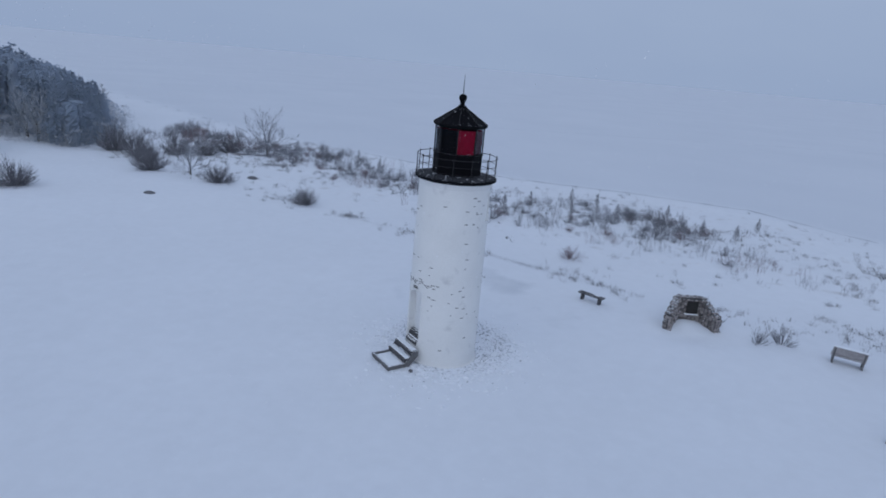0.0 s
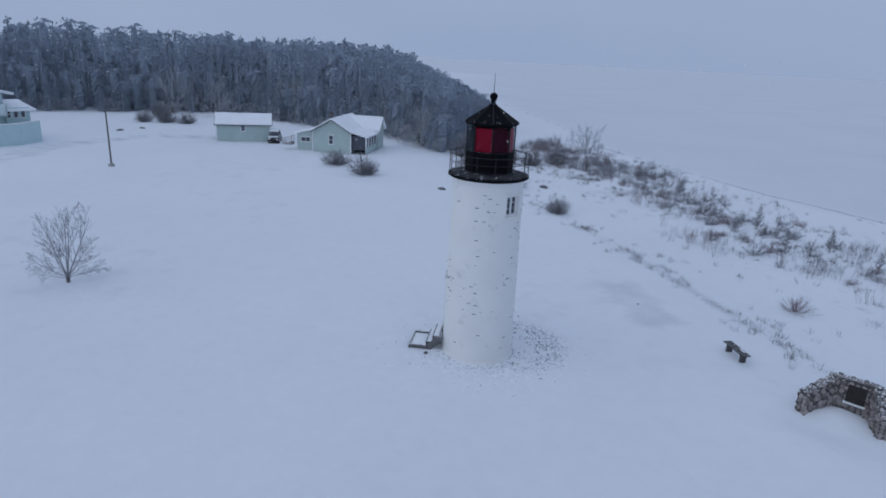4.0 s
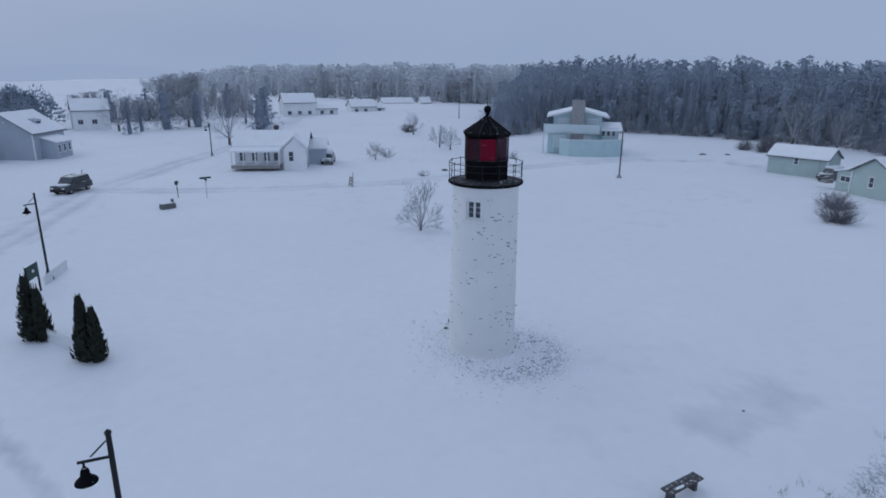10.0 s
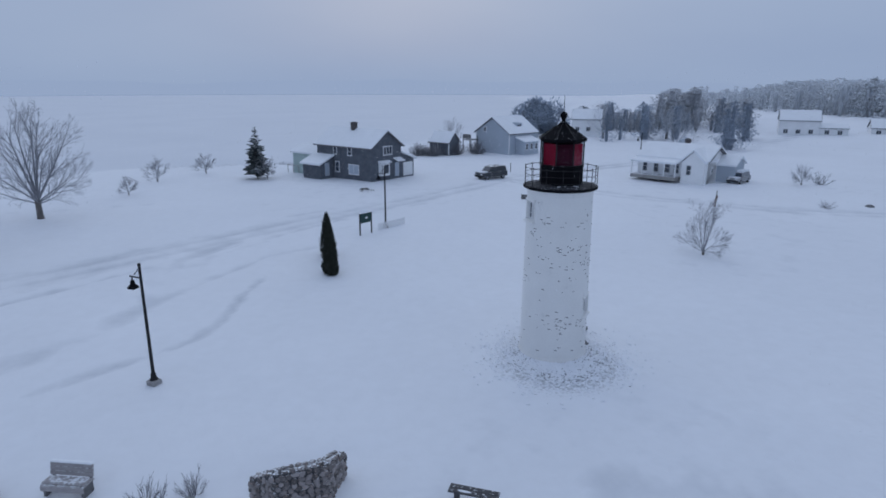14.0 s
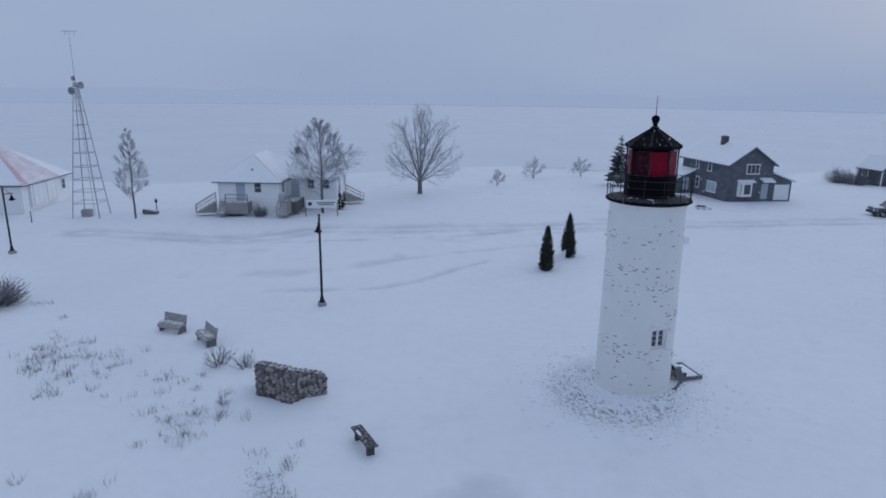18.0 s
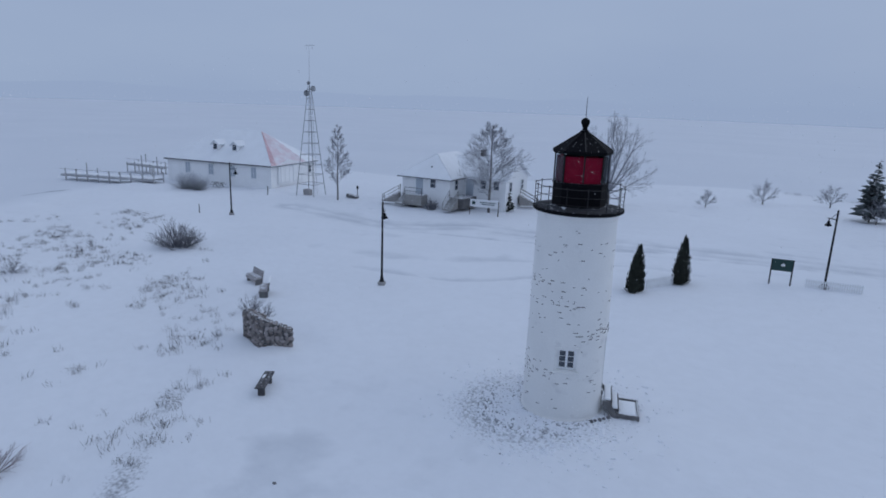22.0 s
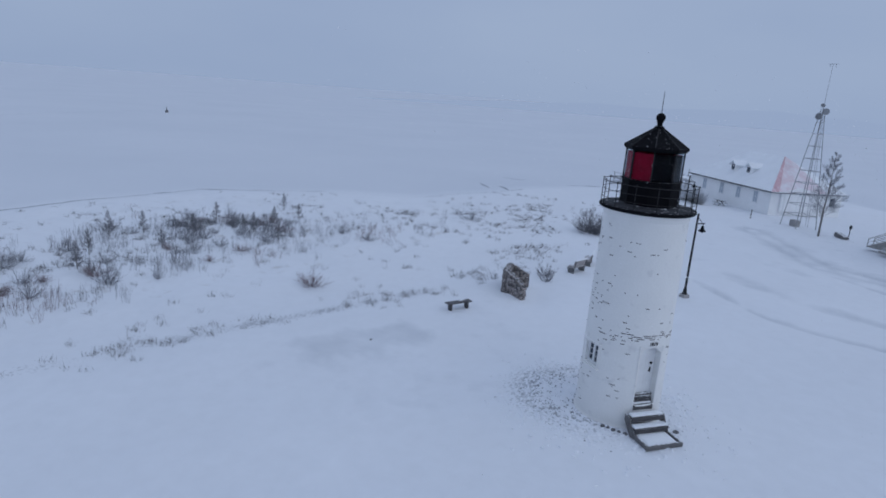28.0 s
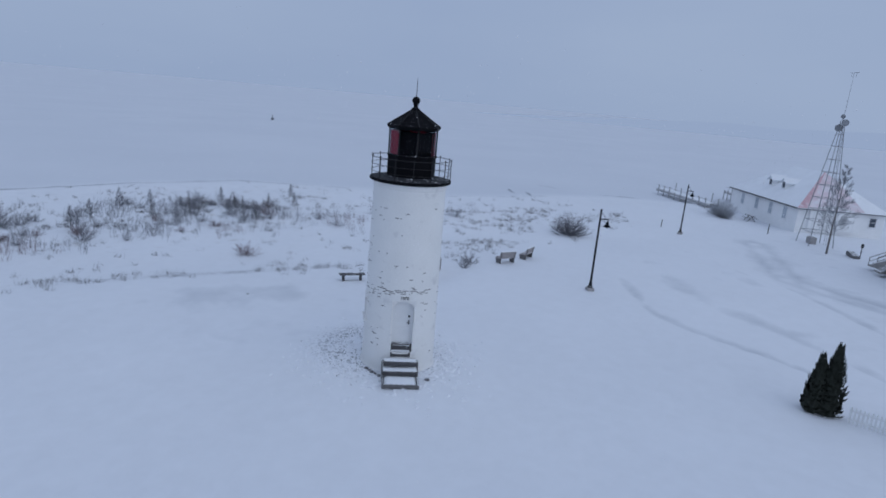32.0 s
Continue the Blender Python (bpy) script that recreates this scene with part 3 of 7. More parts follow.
    # lantern deck and railing
    part("gallery_deck", Shape().lathe([(1.72, 8.78), (1.83, 8.80), (1.905, 8.85), (1.905, 8.93), (1.87, 8.95), (1.0, 8.96)], 48), BLACK, root, "black iron gallery deck dusted with snow")
    part("deck_snow", Shape().lathe([(1.80, 8.953), (1.70, 8.97), (1.30, 8.98), (1.16, 9.03), (1.05, 9.04)], 48), material("deck_snow", (0.035, 0.036, 0.042), 0.8, vary=0.4, scale=2.0, fine=14, second=(0.70, 0.72, 0.76), amount=0.60), root, "thin trodden snow on the deck")
    for k in range(14):
        a = 360 * k / 14 + 8
        p = Vector((1.85 * math.cos(radians(a)), 1.85 * math.sin(radians(a)), 0))
        part("rail_post", Shape().tube(p + Vector((0, 0, 8.92)), p + Vector((0, 0, 9.90)), 0.018, n=6).tube(p + Vector((0, 0, 9.90)), p + Vector((0, 0, 9.95)), 0.04, 0.02, n=6), IRON, root)
    for z, r in ((9.88, 0.017), (9.56, 0.012), (9.24, 0.012)):
        ring = Shape()
        n = 64
        for k in range(n):
            a, b = 2 * math.pi * k / n, 2 * math.pi * (k + 1) / n
            ring.tube((1.85 * math.cos(a), 1.85 * math.sin(a), z), (1.85 * math.cos(b), 1.85 * math.sin(b), z), r, n=5, caps=False)
        part("handrail", ring, IRON, root)
    # lantern: eight sides
    V = [radians(41 + 45 * k) for k in range(8)]
    part("lantern_drum", Shape().lathe([(1.13, 8.85), (1.16, 8.90), (1.13, 8.95), (1.13, 9.93), (1.17, 9.95), (1.17, 10.01), (1.05, 10.02)], 8, V[0]), BLACK, root)
    for a in V:
        c = Vector((1.11 * math.cos(a), 1.11 * math.sin(a), 0))
        part("mullion", Shape().box(c + Vector((0, 0, 10.6)), (0.06, 0.05, 1.22), Matrix.Rotation(a, 3, "Z"), 0.01), IRON, root)
    for k in range(8):
        a, b = V[k], V[(k + 1) % 8]
        pa, pb = Vector((1.09 * math.cos(a), 1.09 * math.sin(a), 0)), Vector((1.09 * math.cos(b), 1.09 * math.sin(b), 0))
        mid, yaw = (pa + pb) / 2, math.atan2((pb - pa).y, (pb - pa).x)
        pane = part("lantern_pane", Shape().box(mid + Vector((0, 0, 10.62)), ((pb - pa).length - 0.05, 0.012, 1.16), Matrix.Rotation(yaw, 3, "Z")), PANE, root)
        pane.visible_shadow = False
        dark = k in (3, 4)
        q = 0.955
        ia, ib = pa * q, pb * q
        im = (ia + ib) / 2
        part("screen_panel", Shape().box(im + Vector((0, 0, 10.56)), ((ib - ia).length, 0.02, 1.05), Matrix.Rotation(yaw, 3, "Z")), BLACK if dark else (DIMRED if k in (0, 6) else RED), root, "blacked-out lantern panel" if dark else "deep red light screen")
    part("lantern_ceiling", Shape().lathe([(1.12, 11.16), (1.18, 11.2), (1.24, 11.26), (1.25, 11.32), (1.10, 11.34)], 8, V[0]), BLACK, root)
    part("lantern_roof", Shape().lathe([(1.25, 11.30), (1.24, 11.33), (0.70, 11.68), (0.16, 12.04), (0.14, 12.10)], 8, V[0]), BLACK, root, "faceted black iron roof flecked with snow")
    for a in V:
        part("roof_rib", Shape().tube((1.24 * math.cos(a), 1.24 * math.sin(a), 11.34), (0.15 * math.cos(a), 0.15 * math.sin(a), 12.07), 0.022, n=5), IRON, root)
    part("ventilator_neck", Shape().lathe([(0.19, 12.06), (0.19, 12.12), (0.11, 12.14), (0.10, 12.26), (0.14, 12.28), (0.14, 12.31)], 16), BLACK, root)
    part("ventilator_ball", Shape().lathe([(0.18 * math.sin(math.pi * k / 10) + 0.002, 12.46 - 0.18 * math.cos(math.pi * k / 10)) for k in range(11)], 20), BLACK, root, smooth=True)
    part("lightning_rod", Shape().tube((0, 0, 12.62), (0, 0, 13.48), 0.018, 0.008, 6), IRON, root)
    return root


tower = build_tower()


# steps up to the lighthouse door
def build_steps():
    ang = -146.0
    m = Matrix.Translation((TOWER[0], TOWER[1], 0)) @ wall_frame(ang, 0, 0)
    root = thing("entrance_steps", m, "weathered timber steps with a snow-filled landing frame", "steps")
    for sx in (-1, 1):
        part("landing_rail", Shape().box((sx * 0.80, -2.90, -0.02), (0.08, 0.95, 0.20), chamfer=0.015), WOODGREY, root)
    part("landing_front", Shape().box((0, -3.36, -0.02), (1.70, 0.08, 0.22), chamfer=0.015), WOODGREY, root)
    part("landing_snow", Shape().lathe([(0.9, -0.3), (0.88, 0.0), (0.75, 0.06), (0.3, 0.09)], 4, math.pi / 4, (0, 0, 0)), ROOFSNOW, root, at=Matrix.Translation((0, -2.88, 0)) @ Matrix.Diagonal((1.15, 0.72, 1, 1)))
    for k, (y, z, w) in enumerate(((-2.36, 0.24, 1.62), (-2.04, 0.58, 1.56), (-1.62, 0.88, 0.94), (-1.47, 1.13, 0.92))):
        part("tread", Shape().box((0, y, z), (w, 0.34 if w > 1.2 else 0.22, 0.07), chamfer=0.012), BENCHWOOD, root)
        part("riser", Shape().box((0, y - 0.13, z - 0.09), (w - 0.02, 0.05, 0.15), chamfer=0.01), BENCHWOOD, root)
        part("tread_snow", Shape().box((0, y + 0.04, z + 0.075), (w - 0.06, 0.28 if w > 1.2 else 0.16, 0.10), chamfer=0.035), ROOFSNOW, root)
    for sx in (-1, 1):
        part("stringer", Shape().extrude([(sx * 0.80, -2.56, -0.15), (sx * 0.80, -2.30, -0.15), (sx * 0.80, -1.80, 0.38), (sx * 0.80, -1.80, 0.62), (sx * 0.80, -2.08, 0.62)], (sx * 0.05, 0, 0)), WOODGREY, root)
    return root


build_steps()


# ---- plants ----
rnd = random.Random(7)


def limb(shape, r, p, d, length, rad, level, top, kids, bend=0.0, tip=0.010, angle=0.55, up=0.12):
    """A limb that curves upward and carries finer ones along it."""
    segs = (6, 4, 3, 2)[level]
    pts, q, dd = [p], p, d.normalized()
    for k in range(segs):
        w = 0.05 + 0.05 * level
        dd = (dd + Vector((r.uniform(-w, w), r.uniform(-w, w), r.uniform(-w, w) + bend))).normalized()
        q = q + dd * (length / segs)
        pts.append(q)
    for k in range(segs):
        shape.tube(pts[k], pts[k + 1], max(rad * (1 - 0.85 * k / segs), tip), max(rad * (1 - 0.85 * (k + 1) / segs), tip), 5 if level == 0 else 3, False)
    if level >= top:
        return
    n = kids[level]
    for k in range(n):
        f = 0.22 + 0.76 * (k + r.random()) / n
        i = min(int(f * segs), segs - 1)
        base = pts[i].lerp(pts[i + 1], f * segs - i)
        ax = (pts[i + 1] - pts[i]).normalized()
        side = Matrix.Rotation(r.uniform(0, 6.28), 3, ax) @ ax.orthogonal().normalized()
        nd = ax + side * angle + Vector((0, 0, up))
        limb(shape, r, base, nd, length * r.uniform(0.75, 1.15) * (0.40 * (1 - f) + 0.30), max(rad * 0.45 * (1 - 0.5 * f), tip), level + 1, top, kids, bend * 0.6, tip, angle, up)


def fan_tree(seed, h, fork, trunk, limbs, reach=0.85, kids=(11, 8, 5), tip=0.011):
    """A short trunk that divides into a few steep leaders, with spreading limbs below them."""
    r = random.Random(seed)
    t, c = Shape(), Shape()
    t.tube((0, 0, -0.4), (0, 0, 0.35), trunk * 1.3, trunk, 9, False).tube((0, 0, 0.35), (0.03, 0, fork), trunk, trunk * 0.86, 9, False)
    leaders = max(3, limbs // 3)
    for k in range(limbs):
        a = k * 2.399 + r.uniform(-0.3, 0.3)
        if k < leaders:
            lean, length, rad = 0.06 + 0.50 * (k + 0.3) / leaders, (h - fork) * r.uniform(0.90, 1.0), trunk * 0.46
        else:
            f = (k - leaders + 0.5) / (limbs - leaders)
            lean, length, rad = 0.62 + 0.80 * f, (h - fork) * reach * (1.0 - 0.12 * f) * r.uniform(0.85, 1.08), trunk * (0.34 - 0.10 * f)
        d = Vector((math.sin(lean) * math.cos(a), math.sin(lean) * math.sin(a), math.cos(lean)))
        limb(c, r, Vector((0, 0, fork * (1.10 - 0.30 * k / limbs))), d, length, rad, 0, len(kids), kids, 0.02 if k < leaders else 0.03, tip, 0.60, 0.04)
    return t, c


def leader_tree(seed, h, w, n, trunk, low=0.14, rise=0.55, kids=(9, 5), tip=0.010, top=2):
    """A straight leader with branches that shorten towards the tip."""
    r = random.Random(seed)
    t, c = Shape(), Shape()
    pts = [Vector((0, 0, -0.3))]
    for k in range(6):
        pts.append(Vector((r.uniform(-0.03, 0.03) * h * 0.2, r.uniform(-0.03, 0.03) * h * 0.2, h * (k + 1) / 6)))
    for k in range(6):
        t.tube(pts[k], pts[k + 1], max(trunk * (1 - 0.95 * k / 6), tip), max(trunk * (1 - 0.95 * (k + 1) / 6), tip), 7, False)
    for k in range(n):
        f = low + (0.97 - low) * (k + r.uniform(0, 0.8)) / n
        i = min(int(f * 6), 5)
        p = pts[i].lerp(pts[i + 1], f * 6 - i)
        a = k * 2.399 + r.uniform(-0.4, 0.4)
        L = w * (1.04 - f) ** 0.75 * r.uniform(0.75, 1.1) * (0.75 + 0.25 * min(1, (f - low) * 8))
        limb(c, r, p, Vector((math.cos(a), math.sin(a), rise * (0.6 + 0.9 * f))), L, max(trunk * 0.30 * (1 - f), tip), 0, top, kids, 0.03, tip)
    return t, c


def plant(name, shapes, mats, x, y, label, category, group="", scale=1.0, turn=0.0):
    root = thing(name, Matrix.Translation((x, y, gz(x, y))) @ Matrix.Rotation(turn, 4, "Z") @ Matrix.Scale(scale, 4), label, category, group)
    for (nm, sh), m in zip(shapes, mats):
        part(nm, sh, m, root)
    return root


t, c = fan_tree(11, 10.8, 2.0, 0.33, 15, 0.66, (8, 6, 4), 0.007)
plant("bare_tree", (("trunk", t), ("crown", c)), (BARK, TWIG), 32.1, -22.7, "tall bare maple with a wide fanned crown in snow", "tree")
t, c = leader_tree(12, 10.6, 5.9, 38, 0.19, 0.18, 0.66, (11, 7), 0.010, 2)
plant("bare_tree", (("trunk", t), ("crown", c)), (BARK, TWIG), 37.4, -4.9, "bare conical tree with fine branches in front of a cottage", "tree")
t, c = leader_tree(13, 9.9, 2.9, 36, 0.12, 0.18, 0.85, (10, 6), 0.009, 2)
plant("bare_tree", (("trunk", t), ("crown", c)), (BARK, TWIG), 54.7, 6.1, "slim bare tree with upswept branches beside a mast", "tree")
t, c = fan_tree(14, 4.1, 0.35, 0.10, 12, 0.66, (7, 5, 3), 0.006)
plant("bare_tree", (("trunk", t), ("crown", c)), (BARK, TWIG), -22.9, 17.0, "small many-stemmed bare tree alone in the snow field", "tree")
for x, y, seed, h, lab in ((-29.4, 68.9, 15, 3.6, "spreading bare tree among frosted brush"), (20.6, -46.0, 16, 3.2, "small bare tree near the harbour bank"), (13.4, -52.0, 17, 3.0, "low bare tree on the harbour bank"), (5.2, -42.0, 18, 3.0, "windswept bare tree beside a pine"), (-74.9, -41.1, 19, 8.8, "old bare tree beside a street"), (-25.4, 84.9, 20, 6.0, "thin bare tree behind the beach"), (24.0, -34.9, 21, 2.2, "small wind-bent bare tree in snow"), (-85.4, -0.7, 22, 4.0, "spreading bare orchard tree"), (-82.3, 2.4, 23, 3.6, "spreading bare orchard tree"), (-106.1, -13.6, 24, 4.5, "bare tree in a snowy yard"), (-65.8, -5.9, 25, 2.6, "small bare yard tree"), (-89.3, -82.1, 26, 9.0, "tall bare street tree"), (-103.8, -73.8, 27, 11.0, "tall bare street tree"), (-116.3, -65.4, 28, 9.0, "tall bare street tree"), (-41.6, -76.0, 29, 6.0, "bare tree behind a grey house"), (-116.4, 67.5, 30, 9.0, "frosted bare tree at the forest edge"), (-108.1, 73.7, 31, 7.0, "frosted bare tree at the forest edge")):
    t, c = fan_tree(seed, h, 0.16 * h, 0.030 * h, 9, 0.85, (8, 5), 0.012)
    # Trees farther off get the twig colour paled for haze.
    plant("bare_tree", (("trunk", t), ("crown", c)), (BARK, WOODTWIG if x < -60 else TWIG), x, y, lab, "tree")


def conifer(seed, h, w, tiers=15, per=9, droop=0.35):
    r = random.Random(seed)
    s = Shape()
    for k in range(tiers):
        f = k / (tiers - 1)
        z = h * (0.10 + 0.90 * f)
        reach = w * ((1 - f) ** 0.8 * r.uniform(0.7, 1.1) + 0.06)
        n = max(4, int(per * (1 - 0.55 * f)))
        for j in range(n):
            a = 2 * math.pi * (j + r.uniform(-0.4, 0.4)) / n + k
            L = reach * r.uniform(0.6, 1.15)
            d, o = Vector((math.cos(a), math.sin(a), 0)), Vector((-math.sin(a), math.cos(a), 0))
            base = Vector((0, 0, z + r.uniform(-0.5, 0.5) * h / tiers))
            tip = base + d * L + Vector((0, 0, -droop * L + r.uniform(-0.25, 0.5) * L))
            mid = base.lerp(tip, 0.55) + Vector((0, 0, 0.08 * L))
            wd = 0.22 * L + 0.012 * h
            s.add([base + Vector((0, 0, 0.05 * h / tiers)), mid + o * wd - Vector((0, 0, 0.12 * L)), tip, mid - o * wd - Vector((0, 0, 0.12 * L)), mid + Vector((0, 0, 0.10 * L))],
                  [(0, 1, 4), (1, 2, 4), (2, 3, 4), (3, 0, 4)])
    trunk = Shape().tube((0, 0, -0.3), (0, 0, h * 0.97), 0.035 * w + 0.06, 0.02, 6, False)
    return trunk, s


# the pine beside the dark house
t, c = conifer(3, 8.0, 2.3, 22, 14, 0.05)
plant("pine_tree", (("trunk", t), ("crown", c)), (BARK, material("dark_pine", (0.085, 0.10, 0.10), 0.95, vary=0.4, scale=1, fine=8, snow=0.1)), 6.4, -43.6, "dark green pine with open tiers beside a house", "tree")


# clipped cedars by the road
def cedar_spire(s, r, x, y, h, w):
    rows, n = 26, 17
    lump = [r.uniform(0.78, 1.12) for _ in range(9)]
    for k in range(rows):
        f = k / rows
        z = 0.02 + h * f
        for j in range(n):
            a = 2 * math.pi * (j + 0.5 * (k % 2)) / n + r.uniform(-0.2, 0.2)
            rad = w * (1.0 - 0.86 * f ** 1.7) * lump[int(a * 1.43 + 2.2 * f) % 9]
            d, o = Vector((math.cos(a), math.sin(a), 0)), Vector((-math.sin(a), math.cos(a), 0))
            p = Vector((x, y, z)) + d * rad * r.uniform(0.45, 0.75)
            ln = h / rows * r.uniform(1.4, 4.2) * (1.5 if r.random() < 0.08 else 1.0)
            tip = p + d * rad * r.uniform(0.16, 0.50) + Vector((0, 0, ln))
            wd = rad * r.uniform(0.12, 0.24) + 0.015
            mid = p.lerp(tip, 0.45) + d * rad * 0.10
            s.add([p, mid + o * wd, tip, mid - o * wd, mid + d * 0.04], [(0, 1, 4), (1, 2, 4), (2, 3, 4), (3, 0, 4)])


for x, y, seed, spires in ((8.1, 9.35, 1, ((0, 0, 3.35, 0.66), (-0.10, 0.62, 2.8, 0.52))), (7.05, 4.5, 2, ((0, 0, 3.5, 0.66), (-0.10, 0.62, 2.9, 0.52)))):
    s = Shape()
    r = random.Random(seed)
    st = Shape()
    for px, py, h, w in spires:
        cedar_spire(s, r, px, py, h, w)
        st.tube((px, py, -0.2), (px, py, h * 0.8), 0.08, 0.02, 6)
        s.lathe([(w * 0.56, 0.02), (w * 0.58, 0.3 * h), (w * 0.36, 0.65 * h), (0.03, 0.88 * h)], 9, 0, (px, py, 0))
    plant("cedar_tree", (("trunk", st), ("crown", s)), (BARK, CEDAR), x, y, "dark narrow evergreen cedar with twin spires in snow", "tree", "cedars by the road")


# bushes
def bush_shapes(seed, h, w, stems):
    r = random.Random(seed)
    s = Shape()
    for k in range(stems):
        a = r.uniform(0, 2 * math.pi)
        th = math.acos(1 - r.random() * 0.86)
        L = r.uniform(0.62, 1.12)
        top = Vector((w * L * math.sin(th) * math.cos(a), w * L * math.sin(th) * math.sin(a), h * (L * math.cos(th) + 0.06)))
        b = Vector((0.10 * w * r.uniform(-1, 1), 0.10 * w * r.uniform(-1, 1), -0.12))
        mid = b.lerp(top, 0.55) + Vector((r.uniform(-0.05, 0.05) * w, r.uniform(-0.05, 0.05) * w, -0.05 * h * math.sin(th)))
        s.tube(b, mid, 0.014, 0.009, 3, False).tube(mid, top, 0.009, 0.003, 3, False)
        ax = (top - b).normalized()
        for j in range(6):
            f = r.uniform(-0.2, 0.95)
            q = mid.lerp(top, f) if f > 0 else mid.lerp(b, -f * 2)
            side = Matrix.Rotation(r.uniform(0, 6.28), 3, ax) @ ax.orthogonal().normalized()
            e = q + (ax * 0.20 + side * 0.13 + Vector((0, 0, 0.05))) * r.uniform(0.6, 1.5) * (h + w) / 2
            s.tube(q, e, 0.0055, 0.0022, 3, False)
    return s


BUSH = [bush_shapes(40 + k, 1.0, 0.9, 38).mesh("bush_twigs") for k in range(4)]
REDBUSH = [bush_shapes(50 + k, 1.0, 0.9, 44).mesh("red_bush_twigs") for k in range(2)]
DENSE = [bush_shapes(60 + k, 1.0, 0.9, 130).mesh("dense_bush_twigs") for k in range(2)]


# Bushes for the boathouse wall, drawn in the twig colour lightened for haze.
PALED = [bush_shapes(64 + k, 1.0, 0.9, 110).mesh("paled_bush_twigs") for k in range(2)]
SPARSE = [bush_shapes(80 + k, 0.6, 0.55, 26).mesh("open_shrub_twigs") for k in range(2)]


def bush(x, y, h, w, label, kind="grey", group=""):
    me = {"grey": BUSH, "red": REDBUSH, "dense": DENSE, "sparse": SPARSE, "paled": PALED}[kind]
    me = me[rnd.randrange(len(me))]
    root = thing("bush", Matrix.Translation((x, y, gz(x, y))) @ Matrix.Rotation(rnd.uniform(0, 6.28), 4, "Z") @ Matrix.Diagonal((w, w, h, 1)), label, "bush", group)
    part("crown", me, {"grey": TWIG, "red": REDTWIG, "dense": DENSETWIG, "sparse": DENSETWIG, "paled": WOODTWIG}[kind], root)
    return root


for x, y, h, w, lab, kd in ((41.0, 31.6, 2.1, 2.7, "large leafless bush with a dense round crown", "dense"), (20.6, 34.1, 1.9, 1.7, "small frosted leafless shrub beside a stone monument", "sparse"), (19.1, 33.9, 1.6, 1.25, "small leafless shrub beside a stone monument", "sparse"), (-14.0, 59.1, 1.6, 1.6, "round leafless bush at the edge of the beach", "dense"), (-25.2, 66.2, 1.9, 2.2, "frosted brush at the forest end of the beach", "dense"), (-34.4, 69.6, 2.4, 2.4, "frosted brush near the forest", "dense"), (-41.0, 56.5, 2.4, 2.5, "dark dense bush in front of a mint cottage", "dense"), (-48.7, 58.3, 1.9, 2.6, "dark dense bush against a mint cottage", "dense"), (10.5, 48.8, 1.0, 1.5, "reddish leafless bush on the beach", "red"), (45.6, 0.6, 1.2, 1.3, "snowy shrub against a cottage porch", "dense"), (-28.6, -63.6, 2.4, 2.8, "frosted bare hedge beside a dark shed", "dense"), (-30.8, -62.0, 2.2, 3.0, "frosted bare hedge beside a dark shed", "dense"), (-36.0, -62.0, 2.4, 2.6, "frosted bare hedge beside a dark shed", "dense"), (-40.5, -61.5, 2.6, 2.6, "frosted bare hedge beside a grey house", "dense"), (72.6, 17.6, 1.9, 2.2, "leafless bush against a boathouse wall", "paled"), (74.8, 18.7, 2.2, 2.6, "leafless bush against a boathouse wall", "paled"), (-111.2, -16.7, 2.0, 2.5, "frosted leafless bush in a yard", "dense"), (-68.9, -4.9, 1.8, 1.8, "frosted leafless bush in a yard", "grey"), (-79.3, 7.6, 1.6, 1.6, "frosted leafless bush in a yard", "grey"), (-53.4, 7.0, 0.9, 1.2, "low roadside brush in snow", "grey"), (-76.2, 15.5, 1.2, 2.0, "low roadside brush in snow", "grey"), (17.6, 37.6, 0.5, 0.5, "small shrub beside a stone monument", "grey"), (38.9, 44.5, 0.9, 1.8, "frosted brush on the beach", "grey")):
    bush(x, y, h, w, lab, kd)

t, c = conifer(9, 3.2, 0.95, 12, 9, 0.15)
plant("conifer", (("trunk", t), ("crown", c)), (BARK, CEDAR), 36.8, -7.9, "small dark cone-shaped evergreen before a white cottage", "tree")

# shrubs along the beach
rs = np.random.RandomState(5)
CX, CY = rs.uniform(-48, 60, 6000), rs.uniform(44, 125, 6000)
CD = shore_distance(CX, CY)
CM = 12.5 + 8.5 * smooth01(-18, 6, CX)
dens = np.exp(-((CD - CM) / 5.0) ** 2) * (0.15 + 0.85 * vnoise(CX / 8, CY / 8, 12)) * smooth01(31, 20, CX) * (CD > 3) * (CY + 0.45 * CX > 55)
pick = np.nonzero(rs.uniform(0, 1, 6000) < dens)[0][:230]
r = random.Random(5)
for i in pick:
    red = r.random() < 0.22
    big = r.random() < 0.12
    hh = r.uniform(0.5, 1.3) * (0.7 if red else (1.35 if big else 1.0))
    bush(float(CX[i]), float(CY[i]), hh, r.uniform(0.5, 1.3) * (1.3 if big else 1), "reddish leafless bush among beach snow" if red else "frosted leafless bush among beach snow", "red" if red else "grey", "bushes on the beach")
